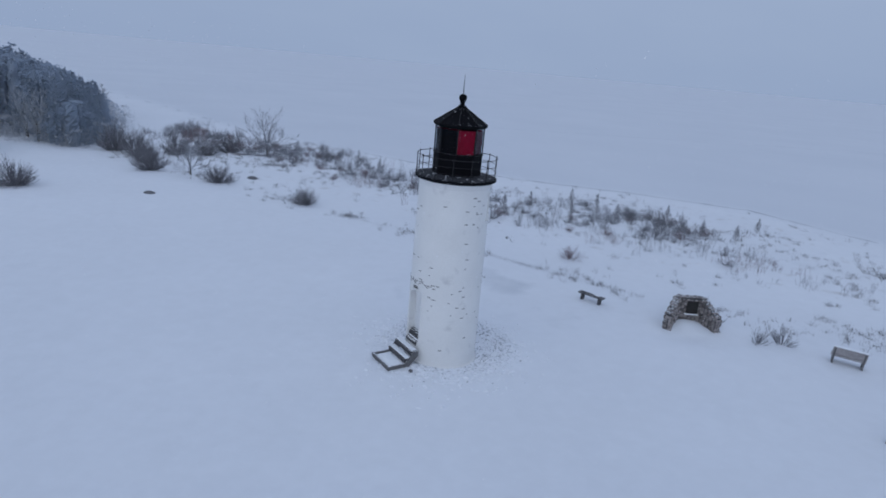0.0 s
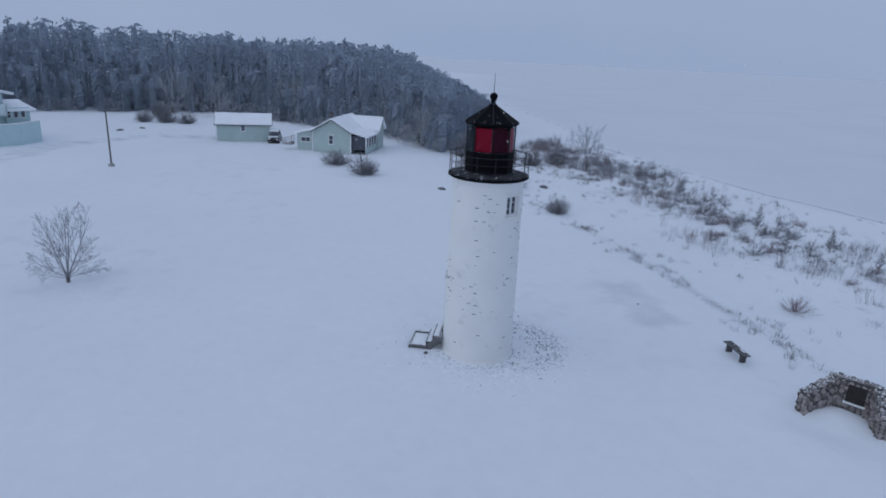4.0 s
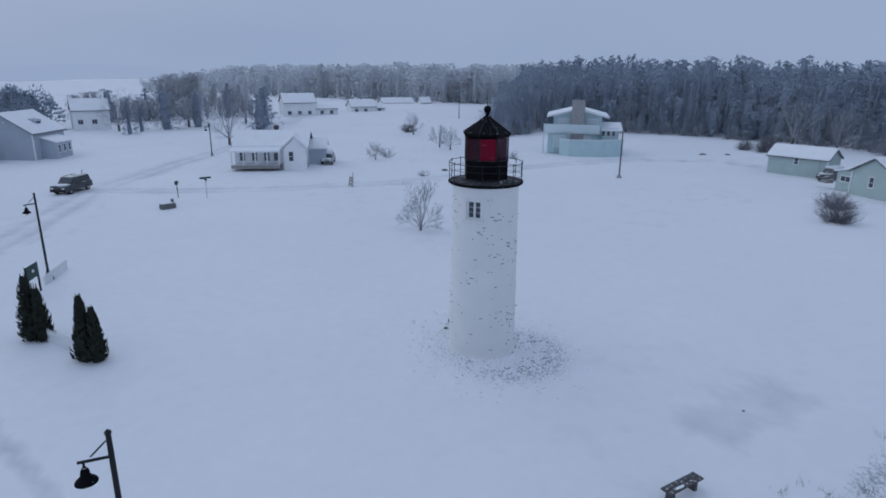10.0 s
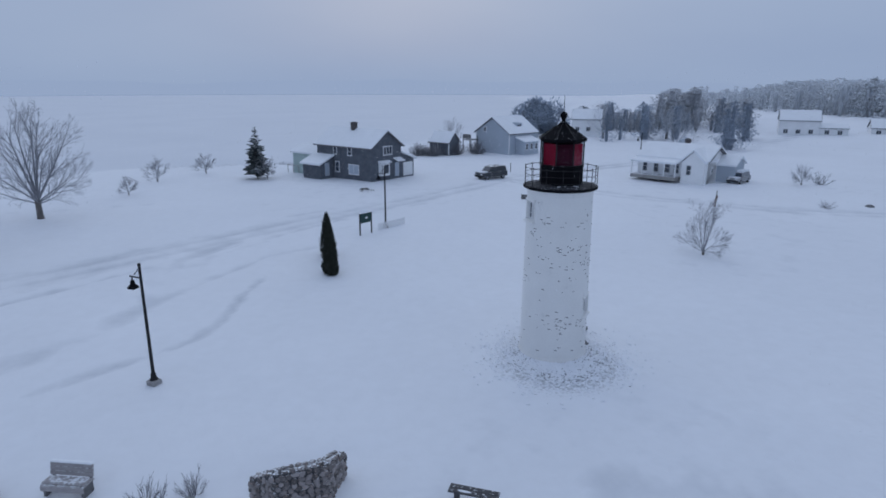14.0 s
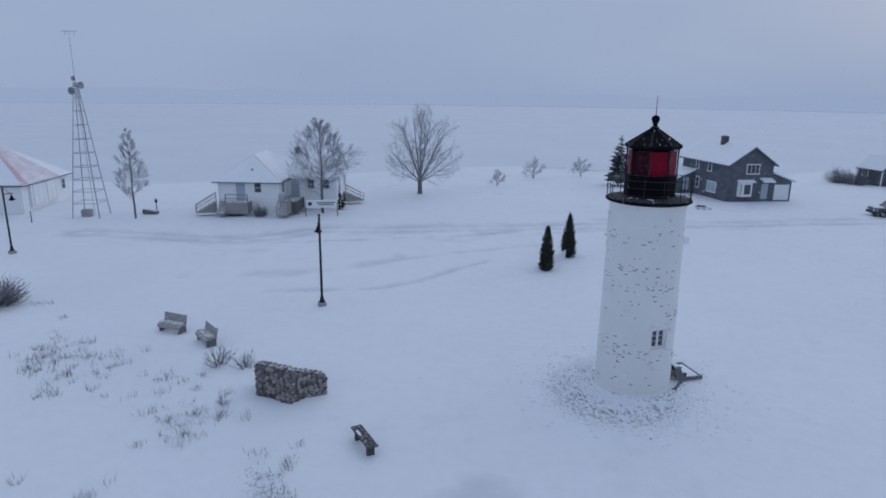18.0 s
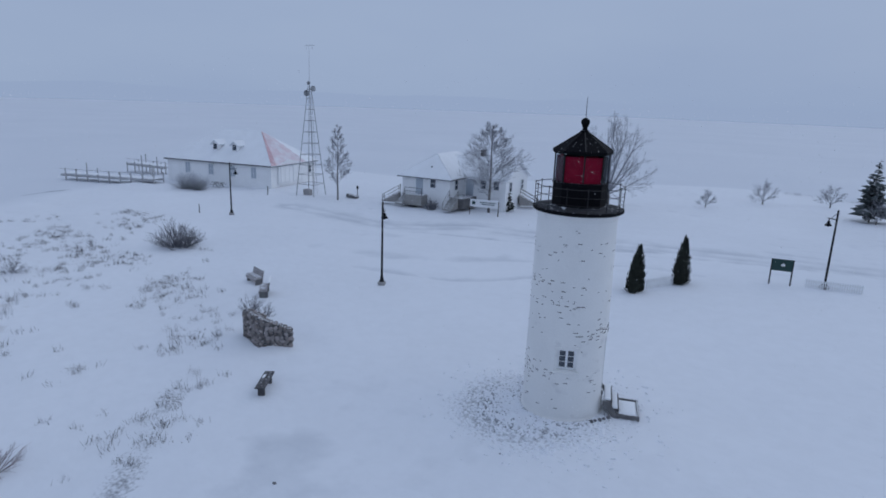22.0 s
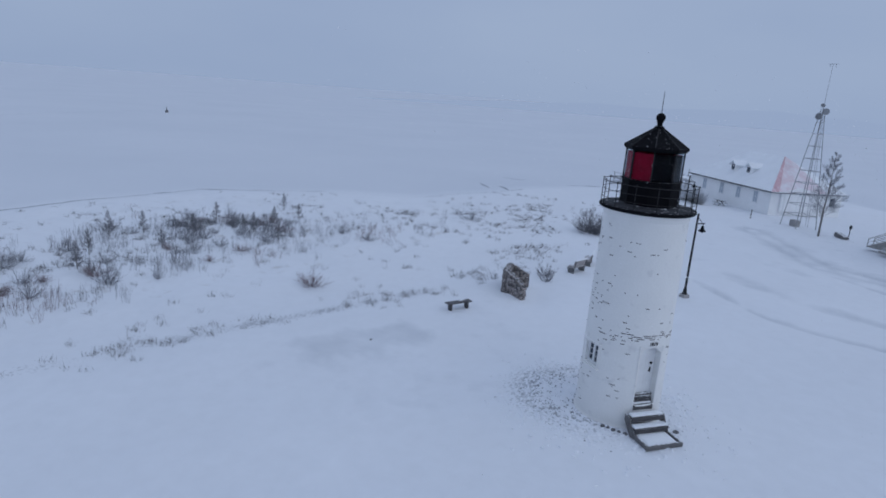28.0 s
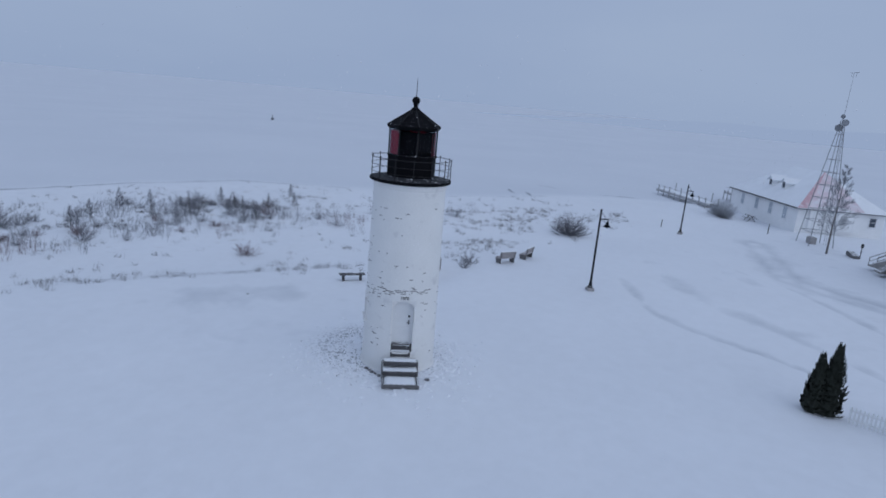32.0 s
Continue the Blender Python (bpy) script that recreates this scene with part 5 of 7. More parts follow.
def gable_block(parent, L, W, eave, ridge, wall_mat, over=0.4, snow=0.18, base=0.0, corners=True, hip=0.0, roof_snow=None):
    """Walls, roof slabs and lying snow of one block with its ridge along x."""
    my = W / 2
    if hip == 0:
        out = [(0, 0, base - 1.3), (0, W, base - 1.3), (0, W, eave), (0, my, ridge), (0, 0, eave)]
        wall = part("wall", Shape().extrude(out, (L, 0, 0)), wall_mat, parent)
    else:
        wall = part("wall", Shape().box((L / 2, W / 2, (eave + base - 1.3) / 2), (L, W, eave - base + 1.3)), wall_mat, parent)
    if corners:
        for cx in (0, L):
            for cy in (0, W):
                part("corner_board", Shape().box((cx, cy, (eave + base) / 2 - 0.4), (0.16, 0.16, eave - base + 0.8)), WHITEWOOD, parent)
    slope = (ridge - eave) / my
    for sy in (-1, 1):
        y0, y1 = my + sy * (my + over), my
        z0, z1 = eave - over * slope, ridge
        xa, xb = -over, L + over
        h0, h1 = (xa, xb), (xa + hip, xb - hip)
        for nm, lo, hi, mat in (("roof", 0.02, 0.14, ROOFDARK), ("roof_snow", 0.14, 0.14 + snow, roof_snow or ROOFSNOW)):
            k = 0.06 if nm == "roof_snow" else 0.0
            s = Shape()
            v = [(h0[0] + k, y0 - sy * k, z0 + lo), (h0[1] - k, y0 - sy * k, z0 + lo), (h1[1] - k, y1, z1 + lo), (h1[0] + k, y1, z1 + lo)]
            u = [(h0[0] + 2 * k, y0 - sy * 2 * k, z0 + hi), (h0[1] - 2 * k, y0 - sy * 2 * k, z0 + hi), (h1[1] - k, y1, z1 + hi), (h1[0] + k, y1, z1 + hi)]
            s.add(v + u, [(0, 1, 2, 3), (7, 6, 5, 4), (0, 4, 5, 1), (1, 5, 6, 2), (2, 6, 7, 3), (3, 7, 4, 0)])
            part(nm, s, mat, parent)
    if hip:
        for ex, sgn in ((-over, 1), (L + over, -1)):
            z0 = eave - over * slope
            v = [(ex, -over, z0), (ex, W + over, z0), (ex + sgn * hip, my, ridge)]
            for nm, lo, hi, mat in (("roof", 0.02, 0.14, ROOFDARK), ("roof_snow", 0.14, 0.16 + snow * 0.4, ROOFSNOW)):
                part(nm, Shape().extrude([(p[0], p[1], p[2] + lo) for p in v], (0, 0, hi - lo)), mat, parent)
            if sgn < 0 and roof_snow:
                lift = 0.17 + snow * 0.4
                p0, p1, p2 = (Vector(q) + Vector((0, 0, lift)) for q in v)
                for nm, f0, f1, mt in (("bare_roof_metal", 0.10, 0.06, BAREROOF), ("thin_roof_snow", 0.72, 0.90, ROOFRED)):
                    a2, b2 = p0.lerp(p1, f0), p2.lerp(p1, 0.0)
                    part(nm, Shape().extrude([p0, a2, p2.lerp(p1, f1 * 0.2), p2], (0, 0, 0.02 if nm == "bare_roof_metal" else 0.008)), mt, parent, "bare red roof metal along the hip" if mt is BAREROOF else "red roof metal under thin snow")
    return wall


def chimney(parent, x, y, z0, z1, w, mat, name="chimney"):
    s = Shape().box((x, y, (z0 + z1) / 2), (w, w, z1 - z0), chamfer=0.02).box((x, y, z1 + 0.02), (w + 0.14, w + 0.14, 0.12), chamfer=0.02)
    c = part(name, s, mat, parent)
    part("chimney_cap", Shape().box((x, y, z1 + 0.13), (w * 0.6, w * 0.6, 0.12), chamfer=0.02), ROOFDARK, c)
    return c


def house_root(name, x, y, ang, label, category="house"):
    return thing(name, Matrix.Translation((x, y, 0)) @ Matrix.Rotation(radians(ang), 4, "Z"), label, category)


def stairs(parent, x, y, top, run, w, turn, steps=5, mat=None, rails=True):
    """Outside steps that come down from (x, y, top) along the direction turn."""
    f = Matrix.Translation((x, y, 0)) @ Matrix.Rotation(radians(turn), 4, "Z")
    st = part("stairs", Shape().extrude([(0, -w / 2, 0), (run, -w / 2, 0), (run, -w / 2, 0.1), (0, -w / 2, top - 0.1)], (0, w, 0)), mat or TIMBER, parent, at=f)
    for k in range(steps):
        part("step", Shape().box((run * (k + 0.5) / steps, 0, top * (1 - (k + 0.5) / steps) + 0.03), (run / steps + 0.06, w, 0.06), chamfer=0.01), TIMBER, st)
    if rails:
        for sy in (-1, 1):
            part("stair_rail", Shape().tube((0, sy * w / 2, top + 0.9), (run, sy * w / 2, 0.9), 0.04, n=4).tube((0, sy * w / 2, top + 0.5), (run, sy * w / 2, 0.5), 0.03, n=4)
                 .tube((0, sy * w / 2, 0), (0, sy * w / 2, top + 0.95), 0.05, n=4).tube((run, sy * w / 2, 0), (run, sy * w / 2, 0.95), 0.05, n=4), TIMBER, st)
    return st


# dark shingled house by the harbour
h = house_root("dark_house", -2.9, -42.9, 118, "two-storey dark shingled house with white windows and snowy roof")
L, W = 12.0, 6.4
gable_block(h, L, W, 4.8, 6.95, SIDINGDARK, 0.45, corners=False)
chimney(h, 5.4, 3.0, 6.3, 8.0, 0.75, CHIMDARK)
F = side_frame("f", L, W)
for x, z, w, hh, c, rr in ((4.2, 3.35, 0.8, 1.2, 1, 2), (7.4, 3.35, 0.9, 1.25, 1, 2), (4.6, 0.7, 0.9, 1.6, 1, 2), (2.3, 1.2, 0.8, 1.0, 1, 2)):
    wall_window(h, F, x, z, w, hh, c, rr)
wall_window(h, F, 8.2, 0.55, 2.2, 1.5, 2, 1, None, SIDINGGREY)
F = side_frame("r", L, W)
wall_window(h, F, 3.4, 3.5, 1.9, 1.3, 3, 1)
bay = part("bay_window", Shape().extrude([(1.4, 0, 0.5), (3.6, 0, 0.5), (3.2, -0.6, 0.5), (1.8, -0.6, 0.5)], (0, 0, 1.9)), WHITEWOOD, h, at=F)
for bx, bw in ((1.85, 0.36), (2.5, 0.9), (3.15, 0.36)):
    part("pane", Shape().box((bx, -0.61 if bw > 0.5 else -0.5, 1.5), (bw, 0.03, 1.3)), GLASS, bay)
part("bay_roof", Shape().extrude([(1.3, 0, 2.75), (1.3, -0.75, 2.42), (1.3, 0, 2.42)], (2.4, 0, 0)), ROOFSNOW, h, at=F)
part("door_awning", Shape().extrude([(4.6, 0, 2.85), (4.6, -1.0, 2.45), (4.6, -1.0, 2.57), (4.6, 0, 3.0)], (1.7, 0, 0)), ROOFSNOW, h, at=F)
garage = part("garage", Shape().extrude([(L - 6.0, W, -1.3), (L - 6.0, W + 3.0, -1.3), (L - 6.0, W + 3.0, 2.45), (L - 6.0, W, 3.55)], (5.98, 0, 0)), SIDINGDARK, h)
part("garage_roof", Shape().extrude([(L - 6.3, W, 3.6), (L - 6.3, W + 3.4, 2.35), (L - 6.3, W + 3.4, 2.57), (L - 6.3, W, 3.84)], (6.7, 0, 0)), ROOFSNOW, garage)
gdoor = part("garage_door", Shape().box((W + 1.6, 0.0, 1.0), (2.2, 0.08, 2.1), chamfer=0.02), WHITEWOOD, h, "closed white garage door", at=F)
for gzz in (0.35, 0.9, 1.45):
    part("door_panel", Shape().box((W + 1.6, -0.05, gzz), (2.0, 0.03, 0.46), chamfer=0.01), WHITEWOOD, gdoor)
part("side_door", Shape().box((5.4, -0.04, 1.15), (0.95, 0.08, 2.1), chamfer=0.02), SIDINGGREY, h, at=F)
lean = Shape().extrude([(-0.5, 0, -1.3), (-0.5, -2.6, -1.3), (-0.5, -2.6, 1.9), (-0.5, 0, 3.0)], (4.1, 0, 0))
part("lean_to", lean, SIDINGDARK, h)
part("lean_to_roof", Shape().extrude([(-0.8, 0.0, 3.05), (-0.8, -3.0, 1.80), (-0.8, -3.0, 2.05), (-0.8, 0.0, 3.30)], (4.7, 0, 0)), ROOFSNOW, h)
part("lean_to_door", Shape().box((3.64, -1.3, 1.1), (0.06, 0.9, 2.0), chamfer=0.02), SIDINGGREY, h)
part("back_annex", Shape().extrude([(-6.6, 0.4, -1.3), (-6.6, 5.2, -1.3), (-6.6, 5.2, 3.0), (-6.6, 2.8, 4.0), (-6.6, 0.4, 3.0)], (6.6, 0, 0)), SIDINGMINT, h, "pale green rear annex")
part("annex_roof", Shape().extrude([(-6.9, 0.0, 2.85), (-6.9, 2.8, 4.05), (-6.9, 5.6, 2.85), (-6.9, 5.6, 3.1), (-6.9, 2.8, 4.3), (-6.9, 0.0, 3.1)], (6.9, 0, 0)), ROOFSNOW, h)
part("deck_fence", Shape().tube((-7.6, 0, 0.8), (-4.8, 0, 0.8), 0.06, n=4).tube((-7.6, 0, -0.4), (-7.6, 0, 0.85), 0.07, n=4).tube((-6.2, 0, -0.4), (-6.2, 0, 0.85), 0.07, n=4).tube((-4.8, 0, -0.4), (-4.8, 0, 0.85), 0.07, n=4), TIMBER, h)

# pale grey house
h = house_root("grey_house", -46.0, -57.3, 199, "pale grey two-storey gabled house with a snowy roof")
gable_block(h, 9.0, 9.5, 3.9, 6.9, SIDINGGREY, 0.4)
part("entrance_annex", Shape().extrude([(2.0, 0, -1.3), (2.0, -2.4, -1.3), (2.0, -2.4, 2.3), (2.0, 0, 3.0)], (4.6, 0, 0)), SIDINGGREY, h)
part("annex_roof", Shape().extrude([(1.7, 0.0, 3.05), (1.7, -2.8, 2.22), (1.7, -2.8, 2.42), (1.7, 0.0, 3.3)], (5.2, 0, 0)), ROOFSNOW, h)
FA = Matrix.Translation((0, -2.4, 0))
for x in (2.8, 4.3, 5.8):
    wall_window(h, FA, x, 0.6, 0.8, 1.3, 1, 2)
dm = part("dormer", Shape().extrude([(4.0, 1.6, 4.6), (4.0, 3.4, 6.0), (4.0, 1.6, 5.8)], (1.8, 0, 0)), SIDINGGREY, h)
part("dormer_window", Shape().box((4.9, 1.57, 5.15), (1.0, 0.06, 0.7)), GLASS, dm)
F = side_frame("l", 9.0, 9.5)
wall_window(h, F, 2.6, 4.0, 0.9, 1.0, 1, 2)
dk = part("back_deck", Shape().box((-1.2, 10.0, 2.2), (2.6, 2.4, 0.2)), WOODGREY, h)
part("deck_rail", Shape().box((-2.4, 10.0, 2.9), (0.1, 2.4, 0.9), chamfer=0.02), WOODGREY, dk)
for px in (-2.4, -0.3):
    for py in (8.9, 11.1):
        part("deck_post", Shape().box((px, py, 0.8), (0.15, 0.15, 4.2)), WOODGREY, dk)

# small white house with porch
h = house_root("white_house", -48.9, -21.4, 114, "small white house with an open porch and snow-laden roof")
gable_block(h, 10.5, 7.5, 3.0, 4.7, SIDINGWHITE, 0.5, 0.3)
F = side_frame("f", 10.5, 7.5)
pr = part("porch_roof", Shape().box((3.2, -1.0, 2.75), (7.2, 2.6, 0.3), Matrix.Rotation(radians(9), 3, "X")), ROOFSNOW, h)
for px in (-0.2, 1.5, 3.2, 4.9, 6.6):
    part("porch_post", Shape().box((px, -2.0, 1.25), (0.16, 0.16, 2.5), chamfer=0.02), WHITEWOOD, pr)
part("porch_floor", Shape().box((3.2, -1.1, 0.25), (7.0, 2.2, 0.5)), TIMBER, h)
for x in (1.0, 2.8, 4.6, 6.0):
    wall_window(h, F, x, 0.8, 0.9, 1.6, 1, 2)
part("cross_gable", Shape().extrude([(7.2, 3.6, -1.3), (10.5, 3.6, -1.3), (10.5, 3.6, 2.8), (8.85, 3.6, 4.4), (7.2, 3.6, 2.8)], (0, -4.8, 0)), SIDINGWHITE, h)
part("cross_gable_roof", Shape().extrude([(6.9, 3.8, 2.7), (8.85, 3.8, 4.5), (10.8, 3.8, 2.7), (10.8, 3.8, 3.0), (8.85, 3.8, 4.8), (6.9, 3.8, 3.0)], (0, -5.3, 0)), ROOFSNOW, h)
wall_window(h, Matrix.Translation((0, -1.2, 0)), 8.3, 0.9, 0.8, 1.5, 1, 2)
wall_window(h, side_frame("r", 10.5, 7.5), 2.0, 1.0, 0.7, 0.8, 1, 1)
chimney(h, 5.6, 4.6, 4.2, 5.6, 0.7, CHIMDARK)
part("gable_dormer", Shape().extrude([(3.2, 5.0, 4.2), (5.2, 5.0, 4.2), (4.2, 5.0, 5.6)], (0, 2.6, 0)), SIDINGGREY, h)

wing = part("rear_wing", Shape().extrude([(10.5, 4.2, -1.3), (10.5, 8.4, -1.3), (10.5, 8.4, 2.2), (10.5, 6.3, 3.3), (10.5, 4.2, 2.2)], (2.6, 0, 0)), SIDINGGREY, h, "grey rear wing with a snowy roof")
part("rear_roof", Shape().extrude([(10.3, 3.8, 2.1), (10.3, 6.3, 3.4), (10.3, 8.8, 2.1), (10.3, 8.8, 2.35), (10.3, 6.3, 3.7), (10.3, 3.8, 2.35)], (3.1, 0, 0)), ROOFSNOW, wing)

# far white houses of the village
for x, y, ang, L, W, ev, rg, lab in ((-135.2, -64.9, 131, 9.6, 8.0, 4.4, 6.8, "far white two-storey house in the snow"), (-141.7, -57.6, 131, 6.4, 6.0, 2.5, 3.4, "low white wing of a far house"), (-153.7, -51.6, 130, 8.0, 6.5, 2.6, 4.6, "far low white house with a snowy roof"), (-159.6, -46.2, 130, 3.2, 5.0, 2.0, 3.3, "low annex beside a far white house"), (-190.0, -55.8, 130, 12.4, 6.0, 2.0, 3.6, "far long low house with a snowy roof"), (-195.5, -42.5, 130, 4.0, 4.0, 2.2, 3.9, "far small shed in the snow"), (-238, -68, 120, 10.0, 7.0, 8.0, 11.0, "far house half hidden by woods"), (-87.0, -93.3, 140, 8.0, 7.0, 4.2, 6.6, "far white house behind bare trees"), (-122.1, -108.6, 130, 9.0, 8.0, 4.0, 6.2, "far white house behind bare trees"), (-31.6, -65.4, 118, 5.0, 3.6, 2.2, 4.0, "dark weathered shed among bare hedges")):
    hh = house_root("village_house", x, y, ang, lab)
    gable_block(hh, L, W, ev, rg, SIDINGDARK if "shed among" in lab else SIDINGWHITE, 0.3, 0.2)
    F = side_frame("f", L, W)
    for k in range(int(L // 3)):
        wall_window(hh, F, 1.6 + 3.0 * k, 0.9, 1.2, 1.2, 2, 1)

# teal house before the forest
h = house_root("teal_house", -83.6, 20.3, 96, "two-storey teal house with terrace walls and a broad stone chimney")
h.matrix_basis = h.matrix_basis @ Matrix.Diagonal((0.9, 1, 1, 1))
gb = part("upper_storey", Shape().extrude([(1.2, 1.8, -1.3), (10.8, 1.8, -1.3), (10.8, 1.8, 6.35), (6.0, 1.8, 7.45), (1.2, 1.8, 6.35)], (0, 9.0, 0)), SIDINGTEAL, h)
part("roof", Shape().extrude([(-0.2, 1.0, 6.25), (6.0, 1.0, 7.62), (12.2, 1.0, 6.25), (12.2, 1.0, 6.43), (6.0, 1.0, 7.82), (-0.2, 1.0, 6.43)], (0, 10.8, 0)), ROOFSNOW, h)
part("fascia", Shape().extrude([(-0.1, 0.98, 6.07), (6.0, 0.98, 7.44), (12.1, 0.98, 6.07), (12.1, 0.98, 6.24), (6.0, 0.98, 7.61), (-0.1, 0.98, 6.24)], (0, 0.15, 0)), WHITEWOOD, h)
chimney(h, 6.0, 1.6, 0.0, 9.1, 2.5, CHIMNEY)
for x in (3.2, 9.0):
    wall_window(h, Matrix.Translation((0, 1.8, 0)), x, 4.1, 2.2, 1.8, 1, 1, WHITEWOOD, TEALLIGHT)
part("lower_storey", Shape().box((5.0, 2.2, 1.6), (9.6, 3.0, 3.8)), SIDINGTEAL, h)
for x in (2.6, 7.6):
    wall_window(h, Matrix.Translation((0, 0.7, 0)), x, 0.8, 2.4, 2.2, 2, 1, WHITEWOOD, TEALLIGHT)
part("balcony_parapet", Shape().box((4.9, 0.3, 4.2), (11.4, 0.2, 1.5), chamfer=0.03), TEALLIGHT, h)
part("balcony_floor", Shape().box((4.9, 1.2, 3.45), (11.4, 2.0, 0.2)), TEALLIGHT, h)
for sx in (-0.7, 10.5):
    part("balcony_side", Shape().box((sx, 1.2, 4.2), (0.2, 2.0, 1.5), chamfer=0.03), TEALLIGHT, h)
for px in (-0.6, 1.3):
    part("balcony_post", Shape().box((px, 0.4, 1.6), (0.25, 0.25, 3.8)), TEALLIGHT, h)
part("terrace_wall", Shape().extrude([(2.6, -1.0, -0.6), (4.6, -2.5, -0.6), (11.0, -1.9, -0.6), (15.2, 0.9, -0.6), (15.0, 1.1, -0.6), (10.9, -1.6, -0.6), (4.6, -2.2, -0.6), (2.8, -0.9, -0.6)], (0, 0, 3.0)), SIDINGTEAL, h)
part("terrace_cap", Shape().extrude([(2.5, -1.0, 2.41), (4.6, -2.6, 2.41), (11.1, -2.0, 2.41), (15.3, 0.9, 2.41), (15.0, 1.2, 2.41), (10.9, -1.5, 2.41), (4.6, -2.1, 2.41), (2.9, -0.9, 2.41)], (0, 0, 0.12)), WHITEWOOD, h)
part("side_annex", Shape().box((12.5, 4.0, 1.9), (3.4, 5.0, 4.8)), SIDINGTEAL, h)
part("annex_roof", Shape().box((12.8, 3.8, 4.45), (4.2, 6.0, 0.25), Matrix.Rotation(radians(9), 3, "X")), ROOFSNOW, h)
for x in (11.2, 12.2, 13.2):
    wall_window(h, Matrix.Translation((0, 1.5, 0)), x, 2.9, 0.7, 1.3, 1, 1)

# mint cottage and shed by the forest
h = house_root("mint_shed", -76.4, 55.9, 57, "long low mint-green shed with a snowy roof", "shed")
gable_block(h, 8.4, 5.0, 1.95, 3.25, SIDINGMINT, 0.35, 0.2)
wall_window(h, side_frame("f", 8, 5), 4.1, 0.9, 0.7, 1.0, 1, 2)
part("shed_door", Shape().box((6.9, -0.03, 1.0), (0.9, 0.06, 2.0), chamfer=0.01), SIDINGMINT, h)
h = house_root("mint_cottage", -55.0, 66.0, 123, "mint-green gabled cottage with a screened porch and snowy roof")
gable_block(h, 10.0, 6.0, 2.35, 4.1, SIDINGMINT, 0.4, 0.2)
wall_window(h, side_frame("l", 10, 6.0), 2.9, 0.5, 0.75, 1.4, 1, 2)
part("side_wing", Shape().extrude([(6.4, 0.5, -1.3), (9.9, 0.5, -1.3), (9.9, 0.5, 2.4), (8.15, 0.5, 3.9), (6.4, 0.5, 2.4)], (0, -3.0, 0)), SIDINGMINT, h)
part("wing_roof", Shape().extrude([(6.0, 2.8, 2.15), (8.15, 2.8, 4.0), (10.3, 2.8, 2.15), (10.3, 2.8, 2.45), (8.15, 2.8, 4.3), (6.0, 2.8, 2.45)], (0, -5.7, 0)), ROOFSNOW, h)
pr = part("porch_roof", Shape().box((3.2, -1.2, 2.2), (6.2, 2.9, 0.25), Matrix.Rotation(radians(14), 3, "X")), ROOFSNOW, h)
part("porch_knee_wall", Shape().box((3.2, -2.3, -0.15), (6.0, 0.12, 0.9)), SIDINGMINT, h)
for px in (0.3, 1.7, 3.2, 4.7, 6.1):
    part("porch_post", Shape().box((px, -2.3, 1.2), (0.14, 0.14, 1.8)), WHITEWOOD, pr)
part("porch_screen", Shape().box((3.2, -2.25, 1.05), (5.8, 0.03, 1.6)), GLASS, h)
part("porch_end_screen", Shape().box((0.28, -1.15, 0.9), (0.04, 2.2, 2.0)), GLASS, h)
part("rear_lean_to", Shape().extrude([(0.8, 6.0, -1.3), (0.8, 8.8, -1.3), (0.8, 8.8, 1.7), (0.8, 6.0, 2.4)], (4.0, 0, 0)), SIDINGMINT, h)
part("lean_to_roof", Shape().extrude([(0.5, 6.0, 2.45), (0.5, 9.2, 1.68), (0.5, 9.2, 1.93), (0.5, 6.0, 2.7)], (4.6, 0, 0)), ROOFSNOW, h)
wall_window(h, Matrix.Translation((0.8, 8.8, 0)) @ Matrix.Rotation(radians(-90), 4, "Z"), 1.4, 0.5, 1.6, 0.8, 2, 1)
chimney(h, 3.0, 4.0, 3.6, 4.9, 0.5, CHIMDARK)
st = stairs(h, 0.5, 9.4, 0.5, 1.4, 1.0, 90)

# white cottage with porches beside the road
h = house_root("white_cottage", 41.0, -1.5, -71 , "white cottage on a raised base with porch steps and snowy roof")
gable_block(h, 11.0, 7.0, 3.65, 6.0, SIDINGWHITE, 0.5, 0.2, corners=False, hip=3.2)
F = side_frame("l", 11.0, 7.0)
wall_window(h, F, 4.6, 2.2, 0.9, 1.2, 1, 2)
part("front_door", Shape().box((2.6, -0.04, 2.3), (1.0, 0.08, 2.1), chamfer=0.02), SIDINGGREY, h, at=F)
shrub_at = h.matrix_basis @ F @ Vector((5.0, -1.1, 0))
bush(shrub_at.x, shrub_at.y, 1.3, 1.15, "dark rounded leafless shrub beside cottage steps", "dense")
pch = part("porch_floor", Shape().box((2.55, -0.75, 0.65), (2.5, 1.5, 1.3), chamfer=0.02), TIMBER, h, at=F)
part("porch_rail", Shape().tube((1.3, -1.45, 2.2), (3.8, -1.45, 2.2), 0.04, n=4).tube((1.3, -1.45, 1.75), (3.8, -1.45, 1.75), 0.03, n=4).tube((1.3, -1.45, 1.2), (1.3, -1.45, 2.25), 0.05, n=4).tube((3.8, -1.45, 1.2), (3.8, -1.45, 2.25), 0.05, n=4), WOODGREY, pch)
stairs(h, -0.3, 7.2, 1.3, 2.2, 1.0, 110)
stairs(h, -0.2, 6.2, 1.3, 1.9, 1.0, 180, rails=False)
stairs(h, -0.4, -0.8, 1.3, 1.7, 1.2, 180)
part("side_porch", Shape().box((2.0, -1.0, 0.6), (4.0, 2.0, 1.3)), WOODGREY, h)
part("side_block", Shape().extrude([(3.6, 0.3, -1.3), (10.6, 0.3, -1.3), (10.6, 0.3, 3.6), (7.1, 0.3, 5.6), (3.6, 0.3, 3.6)], (0, -6.3, 0)), SIDINGWHITE, h)
